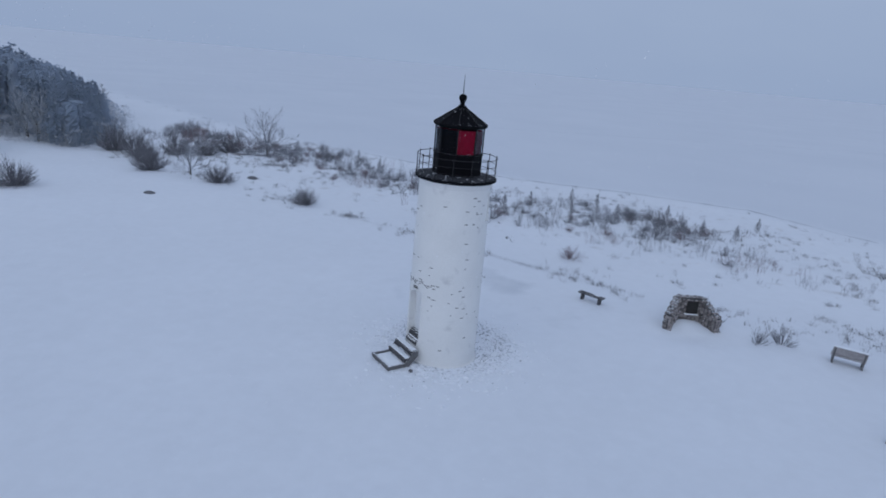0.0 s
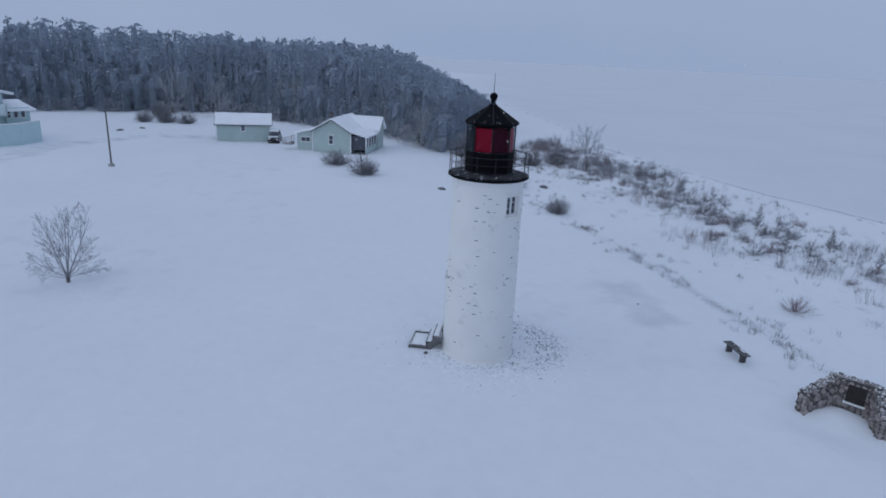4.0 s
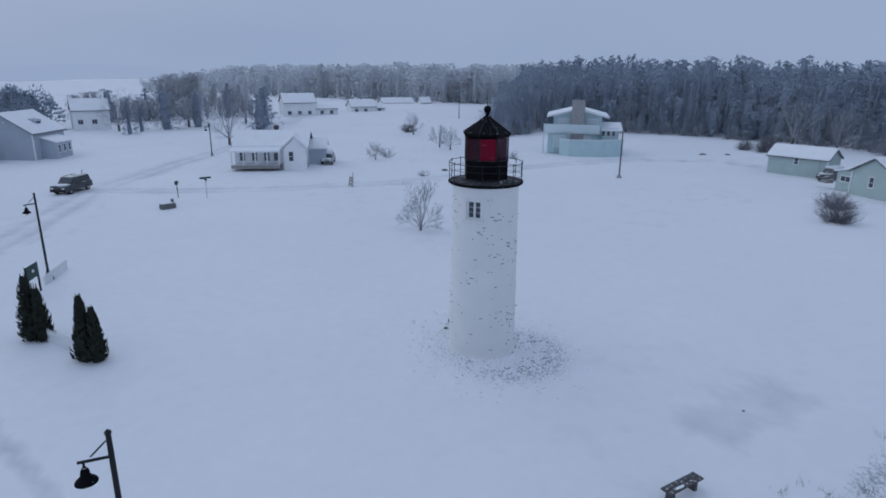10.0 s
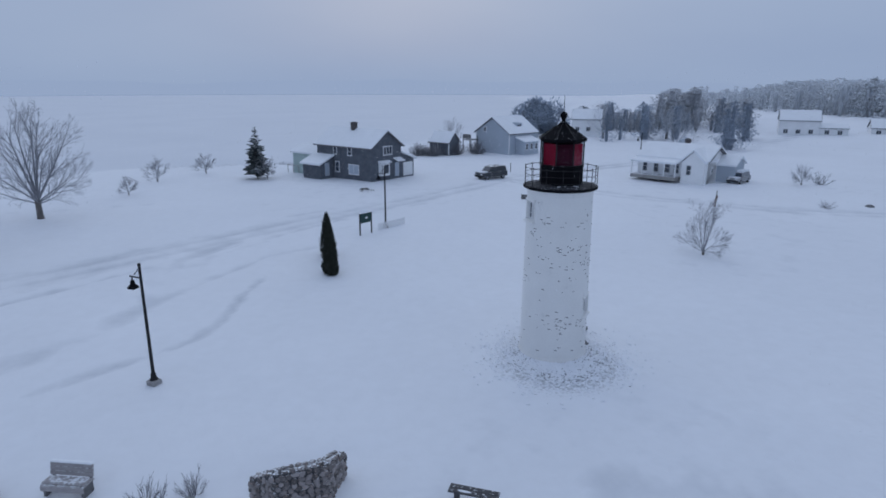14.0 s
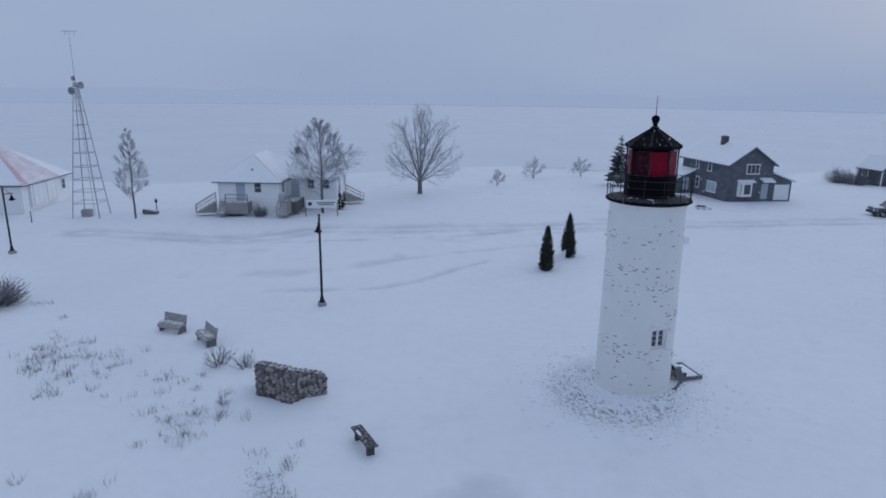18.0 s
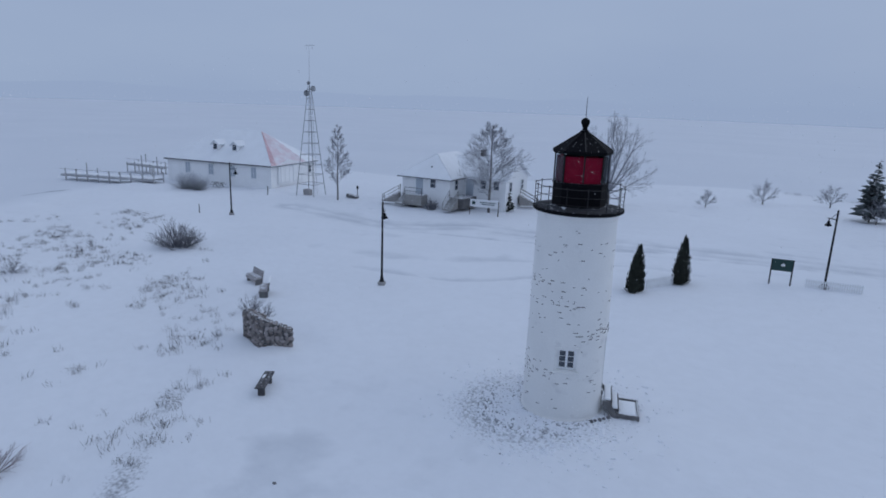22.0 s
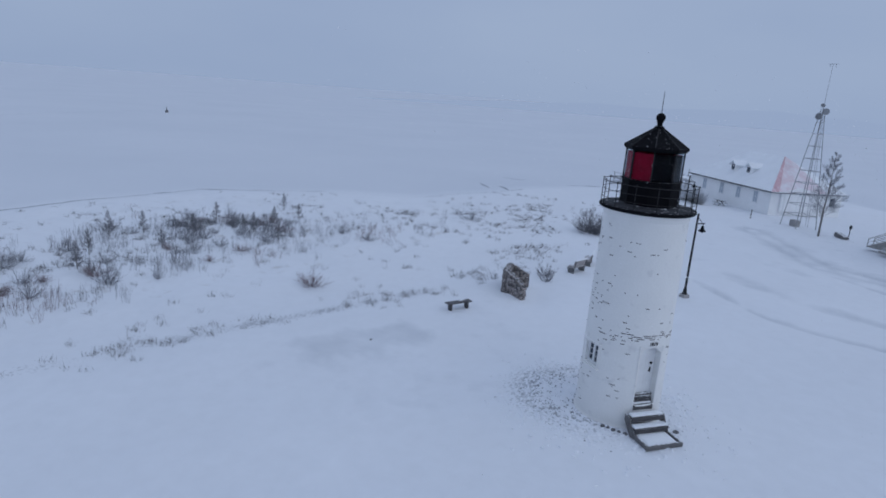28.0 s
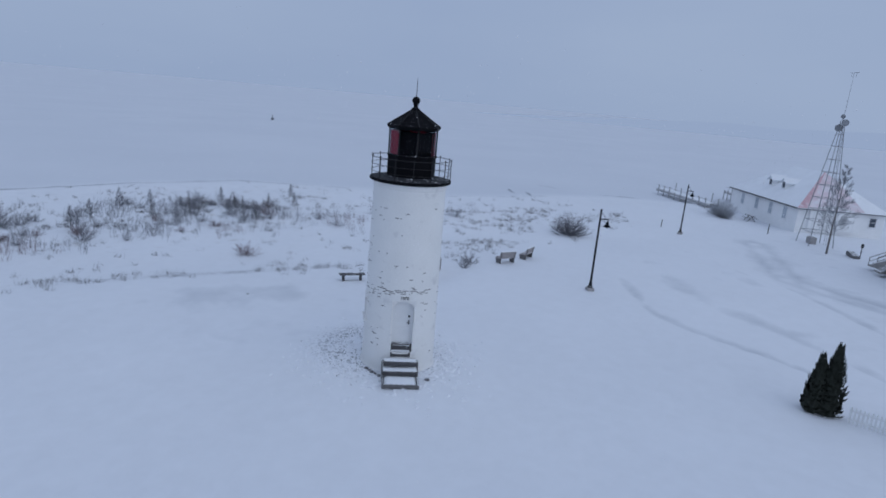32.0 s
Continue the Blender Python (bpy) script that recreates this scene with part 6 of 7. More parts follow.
part("side_roof", Shape().extrude([(3.2, 3.0, 3.5), (7.1, 3.0, 5.75), (11.0, 3.0, 3.5), (11.0, 3.0, 3.75), (7.1, 3.0, 6.0), (3.2, 3.0, 3.75)], (0, -9.4, 0)), ROOFSNOW, h)
for wx in (5.0, 8.8):
    wall_window(h, Matrix.Translation((0, -6.0, 0)), wx, 2.0, 0.9, 1.3, 1, 2)
FS = Matrix.Translation((3.6, 0, 0)) @ Matrix.Rotation(radians(-90), 4, "Z")
part("wing_door", Shape().box((1.0, -0.04, 2.3), (1.0, 0.08, 2.1), chamfer=0.02), SIDINGGREY, h, "grey side door of the cottage", at=FS)
for wx in (2.9, 4.7):
    wall_window(h, FS, wx, 2.2, 0.9, 1.2, 1, 2)
part("roof_vent", Shape().tube((0.9, 3.2, 4.1), (0.9, 3.2, 4.75), 0.09, n=8).lathe([(0.16, 0.0), (0.03, 0.14)], 8, 0, (0.9, 3.2, 4.75)), ROOFDARK, h)
wall_window(h, side_frame("f", 11, 7), 1.6, 2.0, 0.9, 1.3, 1, 2)
chimney(h, 8.8, -0.2, 5.2, 6.6, 0.55, CHIMDARK)
stairs(h, 8.0, -6.1, 1.3, 2.4, 1.2, -60)

# boathouse with red hipped roof
h = house_root("boathouse", 85.2, 17.7, -152.8, "long white boathouse with a snow-covered red hipped roof", "boathouse")
gable_block(h, 19.2, 11.6, 2.95, 7.1, SIDINGWHITE, 0.4, 0.12, corners=False, hip=6.2, roof_snow=ROOFSNOW)
for x in (8.0, 11.6):
    d = part("dormer", Shape().extrude([(x - 0.5, 1.6, 4.4), (x + 0.5, 1.6, 4.4), (x + 0.5, 1.6, 5.3), (x, 1.6, 5.75), (x - 0.5, 1.6, 5.3)], (0, 2.4, 0)), SIDINGWHITE, h)
    part("dormer_window", Shape().box((x, 1.58, 4.95), (0.62, 0.06, 0.8)), GLASS, d)
    part("dormer_roof", Shape().extrude([(x - 0.8, 1.35, 5.15), (x, 1.35, 5.85), (x + 0.8, 1.35, 5.15), (x + 0.8, 1.35, 5.3), (x, 1.35, 6.0), (x - 0.8, 1.35, 5.3)], (0, 2.6, 0)), ROOFSNOW, d)
F = side_frame("f", 19.2, 11.6)
for x in (4.0, 8.4, 12.4, 16.2):
    wall_window(h, F, x, 0.8, 1.0, 1.7, 2, 2, WHITEWOOD, SIDINGGREY)
F = side_frame("r", 19.2, 11.6)
part("parapet_front", Shape().extrude([(1.5, -0.05, 0.0), (7.5, -0.05, 0.0), (7.5, -0.05, 2.9), (6.0, -0.05, 3.2), (4.5, -0.05, 3.5), (3.0, -0.05, 3.2), (1.5, -0.05, 2.9)], (0, -0.25, 0)), SIDINGWHITE, h, at=F)
for x in (3.0, 6.2):
    wall_window(h, Matrix(F) @ Matrix.Translation((0, -0.3, 0)), x, 0.2, 2.2, 2.4, 2, 2, WHITEWOOD, SIDINGWHITE)
wall_window(h, F, 10.0, 1.0, 1.0, 1.3, 1, 2)
for k in range(6):
    part("lettering_bar", Shape().box((2.5 + 0.62 * k, -0.312, 2.62), (0.34, 0.02, 0.30)), SIDINGGREY, h, at=F)


# ---- street furniture ----
def lamp_post(x, y, turn, h=5.8, label="black iron street lamp with a hanging bell shade"):
    root = thing("street_lamp", Matrix.Translation((x, y, gz(x, y))) @ Matrix.Rotation(radians(turn), 4, "Z"), label, "street lamp", "street lamps")
    part("footing", Shape().box((0, 0, 0.05), (0.50, 0.50, 0.42), chamfer=0.05), CHIMNEY, root, "pale concrete footing")
    part("base", Shape().lathe([(0.20, 0.1), (0.20, 0.32), (0.14, 0.38), (0.13, 0.55), (0.10, 0.65)], 12), IRON, root)
    part("pole", Shape().tube((0, 0, 0.4), (0, 0, h), 0.088, 0.066, 10).lathe([(0.08, h - 0.02), (0.09, h + 0.03), (0.03, h + 0.1)], 10), IRON, root)
    arm = Shape().tube((0, 0, h - 0.65), (0.75, 0, h - 0.65), 0.04, n=8).tube((0.08, 0, h - 0.2), (0.45, 0, h - 0.55), 0.022, n=6).tube((0.62, 0, h - 0.65), (0.62, 0, h - 0.85), 0.03, n=6)
    part("arm", arm, IRON, root)
    part("shade", Shape().lathe([(0.06, 0.0), (0.10, -0.08), (0.12, -0.22), (0.26, -0.36), (0.27, -0.40), (0.20, -0.38)], 16, 0, (0.62, 0, h - 0.82)), BLACK, root)
    part("bulb", Shape().lathe([(0.09, -0.36), (0.11, -0.44), (0.05, -0.50)], 12, 0, (0.62, 0, h - 0.82)), GLASS, root)
    return root


lamp_post(20.46, 23.95, -50, 6.15)
lamp_post(-0.8, -3.3, -20, 6.15)
lamp_post(53.1, 21.4, -105, 5.9)
lamp_post(-60.8, -34.7, -49, 5.6)


def plain_pole(x, y, h, r=0.11, label="grey wooden utility pole", name="utility_pole"):
    root = thing(name, Matrix.Translation((x, y, gz(x, y))), label, "pole")
    part("pole", Shape().tube((0, 0, -0.3), (0, 0, h), r, r * 0.75, 8), POLEWOOD, root)
    return root


p = plain_pole(-61.2, 34.0, 6.5)
part("footing", Shape().lathe([(0.4, -0.2), (0.34, 0.25), (0.15, 0.4)], 10), CHIMNEY, p)
plain_pole(-143.9, -13.2, 6.5)
for x, y, h in ((-33, -34, 1.4), (63.0, 12.0, 1.2), (56.0, 24.0, 1.0)):
    plain_pole(x, y, h, 0.06, "short wooden marker post in snow", "marker_post")


def slab_bench(x, y, turn):
    root = thing("bench", Matrix.Translation((x, y, gz(x, y))) @ Matrix.Rotation(radians(turn), 4, "Z"), "backless weathered plank bench on two legs in snow", "bench")
    for sy in (-0.12, 0.12):
        part("seat_plank", Shape().box((0, sy, 0.46), (1.8, 0.22, 0.07), chamfer=0.012), BENCHWOOD, root)
    for sx in (-0.62, 0.62):
        part("leg", Shape().box((sx, 0, 0.18), (0.14, 0.30, 0.5), chamfer=0.012), BENCHWOOD, root)
    part("snow_patch", Shape().lathe([(0.10, 0.0), (0.09, 0.02), (0.05, 0.03)], 9), ROOFSNOW, root, at=Matrix.Translation((0.3, 0.12, 0.49)) @ Matrix.Diagonal((2.6, 0.6, 1, 1)))
    return root


slab_bench(10.04, 38.35, -41)


def park_bench(x, y, turn, label):
    root = thing("park_bench", Matrix.Translation((x, y, gz(x, y))) @ Matrix.Rotation(radians(turn), 4, "Z"), label, "bench", "snowy park benches")
    w = 1.65
    for sx in (-w / 2 + 0.1, w / 2 - 0.1):
        part("leg", Shape().box((sx, 0.0, 0.2), (0.09, 0.55, 0.42), chamfer=0.01), WOODGREY, root)
        part("back_post", Shape().box((sx, 0.30, 0.62), (0.08, 0.08, 0.75), Matrix.Rotation(radians(-12), 3, "X"), 0.01), WOODGREY, root)
    for k in range(4):
        part("seat_slat", Shape().box((0, -0.24 + 0.155 * k, 0.46), (w, 0.145, 0.06), chamfer=0.012), PALEWOOD, root)
    for k in range(3):
        part("back_slat", Shape().box((0, 0.27 + 0.035 * k, 0.64 + 0.16 * k), (w, 0.06, 0.155), Matrix.Rotation(radians(-12), 3, "X"), 0.012), PALEWOOD, root)
    part("front_board", Shape().box((0, -0.31, 0.36), (w, 0.05, 0.2), chamfer=0.012), PALEWOOD, root)
    part("seat_snow", Shape().box((0, -0.02, 0.53), (w - 0.02, 0.46, 0.12), chamfer=0.05), PALEWOOD, root, "wind-crusted grey snow on the seat")
    part("back_snow", Shape().box((0, 0.36, 1.06), (w - 0.02, 0.16, 0.09), chamfer=0.035), ROOFSNOW, root)
    return root


park_bench(26.3, 31.2, 178, "slatted wooden park bench piled with snow")
park_bench(23.2, 31.95, 150, "slatted wooden park bench turned toward the beach, piled with snow")



# crusted snow lumps and flaked paint round the foot of the tower, past counting
lumps, flakes = Shape(), Shape()
r = random.Random(61)
LA, LD = np.where(rs.uniform(0, 1, 3200) < 0.7, rs.normal(1.2, 0.75, 3200), rs.uniform(-3.1, 3.1, 3200)), 1.9 + np.abs(rs.normal(0, 1.35, 3200))
LX, LY = TOWER[0] + LD * np.cos(LA), TOWER[1] + LD * np.sin(LA)
for a, d, x, y, z in zip(LA.tolist(), LD.tolist(), LX.tolist(), LY.tolist(), height(LX, LY).tolist()):
    w, ln, hh = r.uniform(0.02, 0.09), r.uniform(0.04, 0.18), r.uniform(0.015, 0.07)
    t = a + 1.57 + r.gauss(0, 0.5)
    c, n = math.cos(t), math.sin(t)
    tgt = flakes if r.random() < 0.22 * math.exp(-(d - 1.9) / 1.3) else lumps
    if tgt is flakes:
        w, ln, hh = w * 0.4, ln * 0.35, hh * 0.5
    ring = [(ln * q, w * p) for q, p in ((-1, 0), (-0.4, -1), (0.5, -0.8), (1, 0.1), (0.4, 0.9), (-0.6, 0.8))]
    vs = [(x + c * u - n * v, y + n * u + c * v, z - 0.02) for u, v in ring] + [(x + 0.5 * (c * u - n * v), y + 0.5 * (n * u + c * v), z + hh * r.uniform(0.7, 1.1)) for u, v in ring]
    tgt.add(vs, [(i, (i + 1) % 6, 6 + (i + 1) % 6, 6 + i) for i in range(6)] + [tuple(range(6, 12))])
tagged(part("crusted_snow", lumps, SNOW), "crusted wind-broken snow lumps round the tower foot", "snow", kind="stuff")
tagged(part("paint_flakes", flakes, ROOFDARK), "dark debris flakes in snow round the tower foot", "debris", kind="stuff")

# ---- stone monument ----
def build_monument():
    root = thing("stone_monument", Matrix.Translation((0, 0, 0)), "low fieldstone memorial wall with two wings and a dark plaque", "monument")
    plan = [((13.95, 34.85), 0.60), ((14.85, 36.25), 1.32), ((16.4, 36.25), 1.36), ((17.05, 35.0), 0.55)]
    th = 0.40
    r = random.Random(33)
    stones = []
    for k in range(6):
        s = Shape()
        rings = []
        n = 7
        rad = [r.uniform(0.8, 1.1) for _ in range(n)]
        for z, q in ((0.0, 1.0), (0.6, 0.92), (1.0, 0.55)):
            rings += [(q * rad[i] * math.cos(2 * math.pi * i / n), q * rad[i] * math.sin(2 * math.pi * i / n), z) for i in range(n)]
        fs = [(a * n + i, a * n + (i + 1) % n, a * n + n + (i + 1) % n, a * n + n + i) for a in range(2) for i in range(n)] + [tuple(range(2 * n, 3 * n))]
        stones.append(s.add(rings, fs).mesh("fieldstone"))
    total = 0
    for ((ax, ay), za), ((bx, by), zb) in zip(plan, plan[1:]):
        a, b = Vector((ax, ay, 0)), Vector((bx, by, 0))
        u = (b - a).normalized()
        n = Vector((-u.y, u.x, 0))
        L = (b - a).length
        low = -1.0
        o = [a - n * th / 2, b - n * th / 2, b + n * th / 2, a + n * th / 2]
        s = Shape().add([p + Vector((0, 0, low)) for p in o] + [o[0] + Vector((0, 0, za)), o[1] + Vector((0, 0, zb)), o[2] + Vector((0, 0, zb)), o[3] + Vector((0, 0, za))],
                        [(3, 2, 1, 0), (4, 5, 6, 7), (0, 1, 5, 4), (1, 2, 6, 5), (2, 3, 7, 6), (3, 0, 4, 7)])
        wing = part("wall_section", s, MORTAR, root)
        frame3 = lambda side: Matrix((u, Vector((0, 0, 1)), n * side)).transposed()
        for side in (-1, 1):
            z = -0.45
            while z < max(za, zb):
                x = r.uniform(0.0, 0.12)
                size = r.uniform(0.16, 0.22)
                while x < L:
                    top = za + (zb - za) * x / L
                    if z < top - 0.06 and total < 330:
                        w = r.uniform(0.14, 0.20)
                        p = a + u * x + n * (side * (th / 2 - 0.015)) + Vector((0, 0, z + r.uniform(-0.02, 0.02)))
                        m = frame3(side).to_4x4()
                        m.translation = p
                        ob = part("fieldstone", stones[r.randrange(6)], STONE, wing, at=m @ Matrix.Rotation(r.uniform(0, 6.28), 4, "Z") @ Matrix.Diagonal((w * 0.85, size * 0.62, r.uniform(0.05, 0.11), 1)))
                        total += 1
                    x += r.uniform(0.20, 0.30)
                z += size * 1.02
        # stones that close the free end of a wing
        for end, top, way in (((a, za, -1),) if za < 0.7 else ()) + (((b, zb, 1),) if zb < 0.7 else ()):
            z = -0.4
            while z < top - 0.05:
                for sy in (-0.11, 0.11):
                    m = Matrix((n * way, Vector((0, 0, 1)), u * way)).transposed().to_4x4()
                    m.translation = end - u * way * 0.02 + n * sy + Vector((0, 0, z))
                    part("fieldstone", stones[r.randrange(6)], STONE, wing, at=m @ Matrix.Rotation(r.uniform(0, 6.28), 4, "Z") @ Matrix.Diagonal((r.uniform(0.10, 0.14), 0.11, r.uniform(0.05, 0.09), 1)))
                z += 0.19
        # coping stones
        x = 0.08
        while x < L:
            top = za + (zb - za) * x / L
            for sy in (-0.12, 0.12):
                p = a + u * x + n * sy + Vector((0, 0, top - 0.02))
                part("coping_stone", stones[r.randrange(6)], STONE, wing, at=Matrix.Translation(p) @ Matrix.Rotation(r.uniform(0, 6.28), 4, "Z") @ Matrix.Diagonal((0.12, 0.11, r.uniform(0.06, 0.11), 1)))
            x += 0.25
    for (cx, cy), top in plan[1:3]:
        pier = part("corner_pier", Shape().lathe([(0.21, -1.0), (0.21, top), (0.1, top + 0.02)], 10, 0, (cx, cy, 0)), MORTAR, root)
        z = -0.35
        while z < top - 0.05:
            for j in range(6):
                a = 1.05 * j + z * 3
                m = Matrix.Translation((cx + 0.2 * math.cos(a), cy + 0.2 * math.sin(a), z)) @ Matrix.Rotation(a, 4, "Z") @ Matrix.Rotation(radians(90), 4, "Y")
                part("fieldstone", stones[r.randrange(6)], STONE, pier, at=m @ Matrix.Diagonal((0.10, 0.12, r.uniform(0.05, 0.09), 1)))
            z += 0.19
    part("plaque", Shape().box((15.72, 36.25 - th / 2 - 0.085, 0.74), (0.72, 0.06, 0.82), chamfer=0.015), material("dark_bronze", (0.035, 0.032, 0.03), 0.5, 0.5, vary=0.3, scale=5, fine=40), root, "dark bronze plaque")
    part("plaque_ledge", Shape().box((15.72, 36.25 - th / 2 - 0.10, 0.29), (0.85, 0.18, 0.07), chamfer=0.02), ROOFSNOW, root)
    return root


build_monument()

# loose stones round the tower foot
sm = Shape().lathe([(0.5, -0.5), (0.95, -0.2), (1.0, 0.15), (0.6, 0.5), (0.2, 0.6)], 8).mesh("base_stone")
for k, (ang, d, sz) in enumerate(((-170, 2.32, 0.10), (-176, 2.2, 0.075), (-182, 2.14, 0.09), (-188, 2.08, 0.075), (-164, 2.5, 0.085), (-118, 2.75, 0.11), (166, 2.06, 0.10))):
    q = on_wall(ang, d, 0)
    rk = thing("base_stone", Matrix.Translation((q.x, q.y, gz(q.x, q.y) + 0.02)) @ Matrix.Rotation(k, 4, "Z") @ Matrix.Diagonal((sz * 1.2, sz, sz, 1)), "dark loose stone in the snow at the tower foot", "stone", "stones at the tower foot")
    part("stone", sm, ROOFDARK, rk)
for x, y, sz in ((-28.6, 57.6, 0.45), (-59.0, 8.4, 0.5), (-95.2, 48.2, 0.55), (-97.1, 52.8, 0.45), (-22.5, 69.5, 0.5), (3.1, 41.4, 0.07)):
    rk = thing("boulder", Matrix.Translation((x, y, gz(x, y))) @ Matrix.Rotation(x, 4, "Z") @ Matrix.Diagonal((sz * 1.4, sz, sz * 0.8, 1)), "dark half-buried boulder in the snow field", "boulder")
    part("stone", sm, CHIMNEY, rk)


# ---- mast ----
def build_mast(x, y):
    root = thing("radio_mast", Matrix.Translation((x, y, gz(x, y))) @ Matrix.Rotation(radians(25), 4, "Z"), "slender steel lattice mast with antennas, rimed in snow", "mast")
    H, wb, wt = 14.6, 1.42, 0.14
    leg = lambda k, z: Vector(((wb + (wt - wb) * z / H) * (1 if k in (0, 3) else -1), (wb + (wt - wb) * z / H) * (1 if k in (0, 1) else -1), z))
    for k in range(4):
        part("leg", Shape().tube(leg(k, -0.3), leg(k, H), 0.055, 0.04, 5), STEEL, root)
    for z in (1.6, 2.9, 4.2, 5.6, 7.1, 8.6, 10.1, 11.6, 13.0, 14.2):
        for k in range(4):
            part("cross_bar", Shape().tube(leg(k, z), leg((k + 1) % 4, z), 0.03, n=4), STEEL, root)
    part("ladder", Shape().tube((0.25, -wb * 0.9, 0), (0.1, -0.2, H), 0.025, n=4).tube((-0.15, -wb * 0.9, 0), (-0.1, -0.2, H), 0.025, n=4), STEEL, root)
    for sx, z, rr in ((-0.55, 14.3, 0.38), (0.5, 13.7, 0.42), (0.15, 15.0, 0.25)):
        part("dish", Shape().lathe([(rr, -0.03), (rr * 0.95, 0.05), (rr * 0.55, 0.16), (0.08, 0.22)], 14), STEEL, root, at=Matrix.Translation((sx, 0, z)) @ Matrix.Rotation(radians(90), 4, "Y") @ Matrix.Rotation(radians(25), 4, "X"))
    part("whip", Shape().tube((0, 0, 14.4), (0, 0, 19.8), 0.028, 0.014, 5), STEEL, root)
    part("top_antenna", Shape().tube((-0.9, 0, 19.8), (0.7, 0, 19.8), 0.025, n=4).tube((-0.5, 0, 19.8), (-0.5, 0, 19.3), 0.02, n=4).tube((0.4, 0, 19.8), (0.4, 0, 19.4), 0.02, n=4), STEEL, root)
    part("cabinet", Shape().box((0.4, 0.2, 0.35), (1.0, 0.7, 0.9), chamfer=0.04), CHIMNEY, root)
    return root


build_mast(60.1, 7.0)

# ---- docks ----
# Dock timber made lighter than grey_timber, the harbour haze being in its colour.
HAZEWOOD = material("hazed_dock_timber", (0.42, 0.42, 0.435), 0.85, vary=0.2, scale=4, fine=50, snow=0.2)


def dock(x0, y0, x1, y1, deck, w, label):
    d = Vector((x1 - x0, y1 - y0, 0))
    L = d.length
    root = thing("dock", Matrix.Translation((x0, y0, -0.95)) @ Matrix.Rotation(math.atan2(d.y, d.x), 4, "Z"), label, "dock")
    for sy in (-w / 2, w / 2):
        part("beam", Shape().box((L / 2, sy, deck - 0.2), (L, 0.18, 0.24), chamfer=0.02), HAZEWOOD, root)
    k = 0
    pl = Shape().box((0, 0, 0), (0.55, w + 0.2, 0.08), chamfer=0.01).mesh("dock_plank")
    x = 0.3
    while x < L:
        part("plank", pl, HAZEWOOD, root, at=Matrix.Translation((x, 0, deck)))
        x += 0.62
    part("deck_snow", Shape().box((L / 2, 0, deck + 0.09), (L - 0.2, w - 0.3, 0.1), chamfer=0.03), ROOFSNOW, root)
    x, r2 = 0.0, random.Random(int(L))
    while x <= L + 0.1:
        for sy in (-w / 2 - 0.12, w / 2 + 0.12):
            tall = r2.choice((0.25, 0.5, 0.9, 1.6))
            part("piling", Shape().tube((x, sy, -0.6), (x + r2.uniform(-0.06, 0.06), sy, deck + tall), 0.10, 0.09, 7), HAZEWOOD, root)
        x += 1.9
    part("cross_rail", Shape().tube((0, w / 2 + 0.12, deck + 0.8), (L, w / 2 + 0.12, deck + 0.8), 0.035, n=4), HAZEWOOD, root)
    return root


dock(82.0, 20.2, 95.0, 29.8, 0.95, 2.0, "long timber dock with uneven pilings in the frozen harbour")
dock(92.0, 15.0, 101.0, 18.5, 1.5, 2.0, "short higher timber dock behind the boathouse")

# ---- signs, fence, small things ----
def panel_sign(x, y, turn, w, z0, z1, mat, posts_mat, label, bars, name="sign"):
    root = thing(name, Matrix.Translation((x, y, gz(x, y))) @ Matrix.Rotation(radians(turn), 4, "Z"), label, "sign")
    for sx in (-w / 2, w / 2):
        part("post", Shape().box((sx, 0, z1 / 2 - 0.1), (0.1, 0.1, z1 + 0.3), chamfer=0.01), posts_mat, root)
    part("panel", Shape().box((0, -0.03, (z0 + z1) / 2), (w - 0.06, 0.06, z1 - z0), chamfer=0.01), mat, root)
    for bx, bz, bw, bh in bars:
        part("lettering_bar", Shape().box((bx, -0.072, bz), (bw, 0.012, bh)), SIGNGREEN if mat is WHITEWOOD else WHITEWOOD, root)
    part("snow_cap", Shape().box((0, 0, z1 + 0.03), (w + 0.1, 0.14, 0.06), chamfer=0.02), ROOFSNOW, root)
    return root


panel_sign(1.85, -1.45, 26 + 180, 1.5, 1.15, 2.1, SIGNGREEN, IRON, "dark green notice board with a small white emblem on two posts", ((0.05, 1.62, 0.28, 0.14), (0.05, 1.72, 0.12, 0.10)), "notice_board")
panel_sign(36.4, -3.0, 28 + 180, 3.6, 1.0, 1.85, WHITEWOOD, POLEWOOD, "long white sign board with green lettering on two posts", ((0.5, 1.6, 2.1, 0.10), (0.5, 1.38, 1.7, 0.10), (-1.3, 1.48, 0.4, 0.4)), "sign_board")

root = thing("street_sign", Matrix.Translation((-28.75, -11.3, gz(-28.75, -11.3))), "thin street sign with green crossed blades", "sign")
part("post", Shape().tube((0, 0, -0.3), (0, 0, 2.3), 0.035, n=6), STEEL, root)
part("blade", Shape().box((0, 0, 2.36), (1.3, 0.03, 0.2), Matrix.Rotation(radians(-35), 3, "Z")), SIGNGREEN, root)
part("blade", Shape().box((0, 0, 2.16), (1.1, 0.03, 0.18), Matrix.Rotation(radians(55), 3, "Z")), SIGNGREEN, root)
root = thing("small_sign", Matrix.Translation((-27.9, -14.6, gz(-27.9, -14.6))) @ Matrix.Rotation(radians(-35), 4, "Z"), "small dark sign on a leaning wooden post", "sign")
part("post", Shape().tube((0, 0, -0.3), (0.08, 0, 1.7), 0.05, n=6), POLEWOOD, root)
part("panel", Shape().box((0.08, 0, 1.75), (0.4, 0.06, 0.45), chamfer=0.02), SIGNGREEN, root)
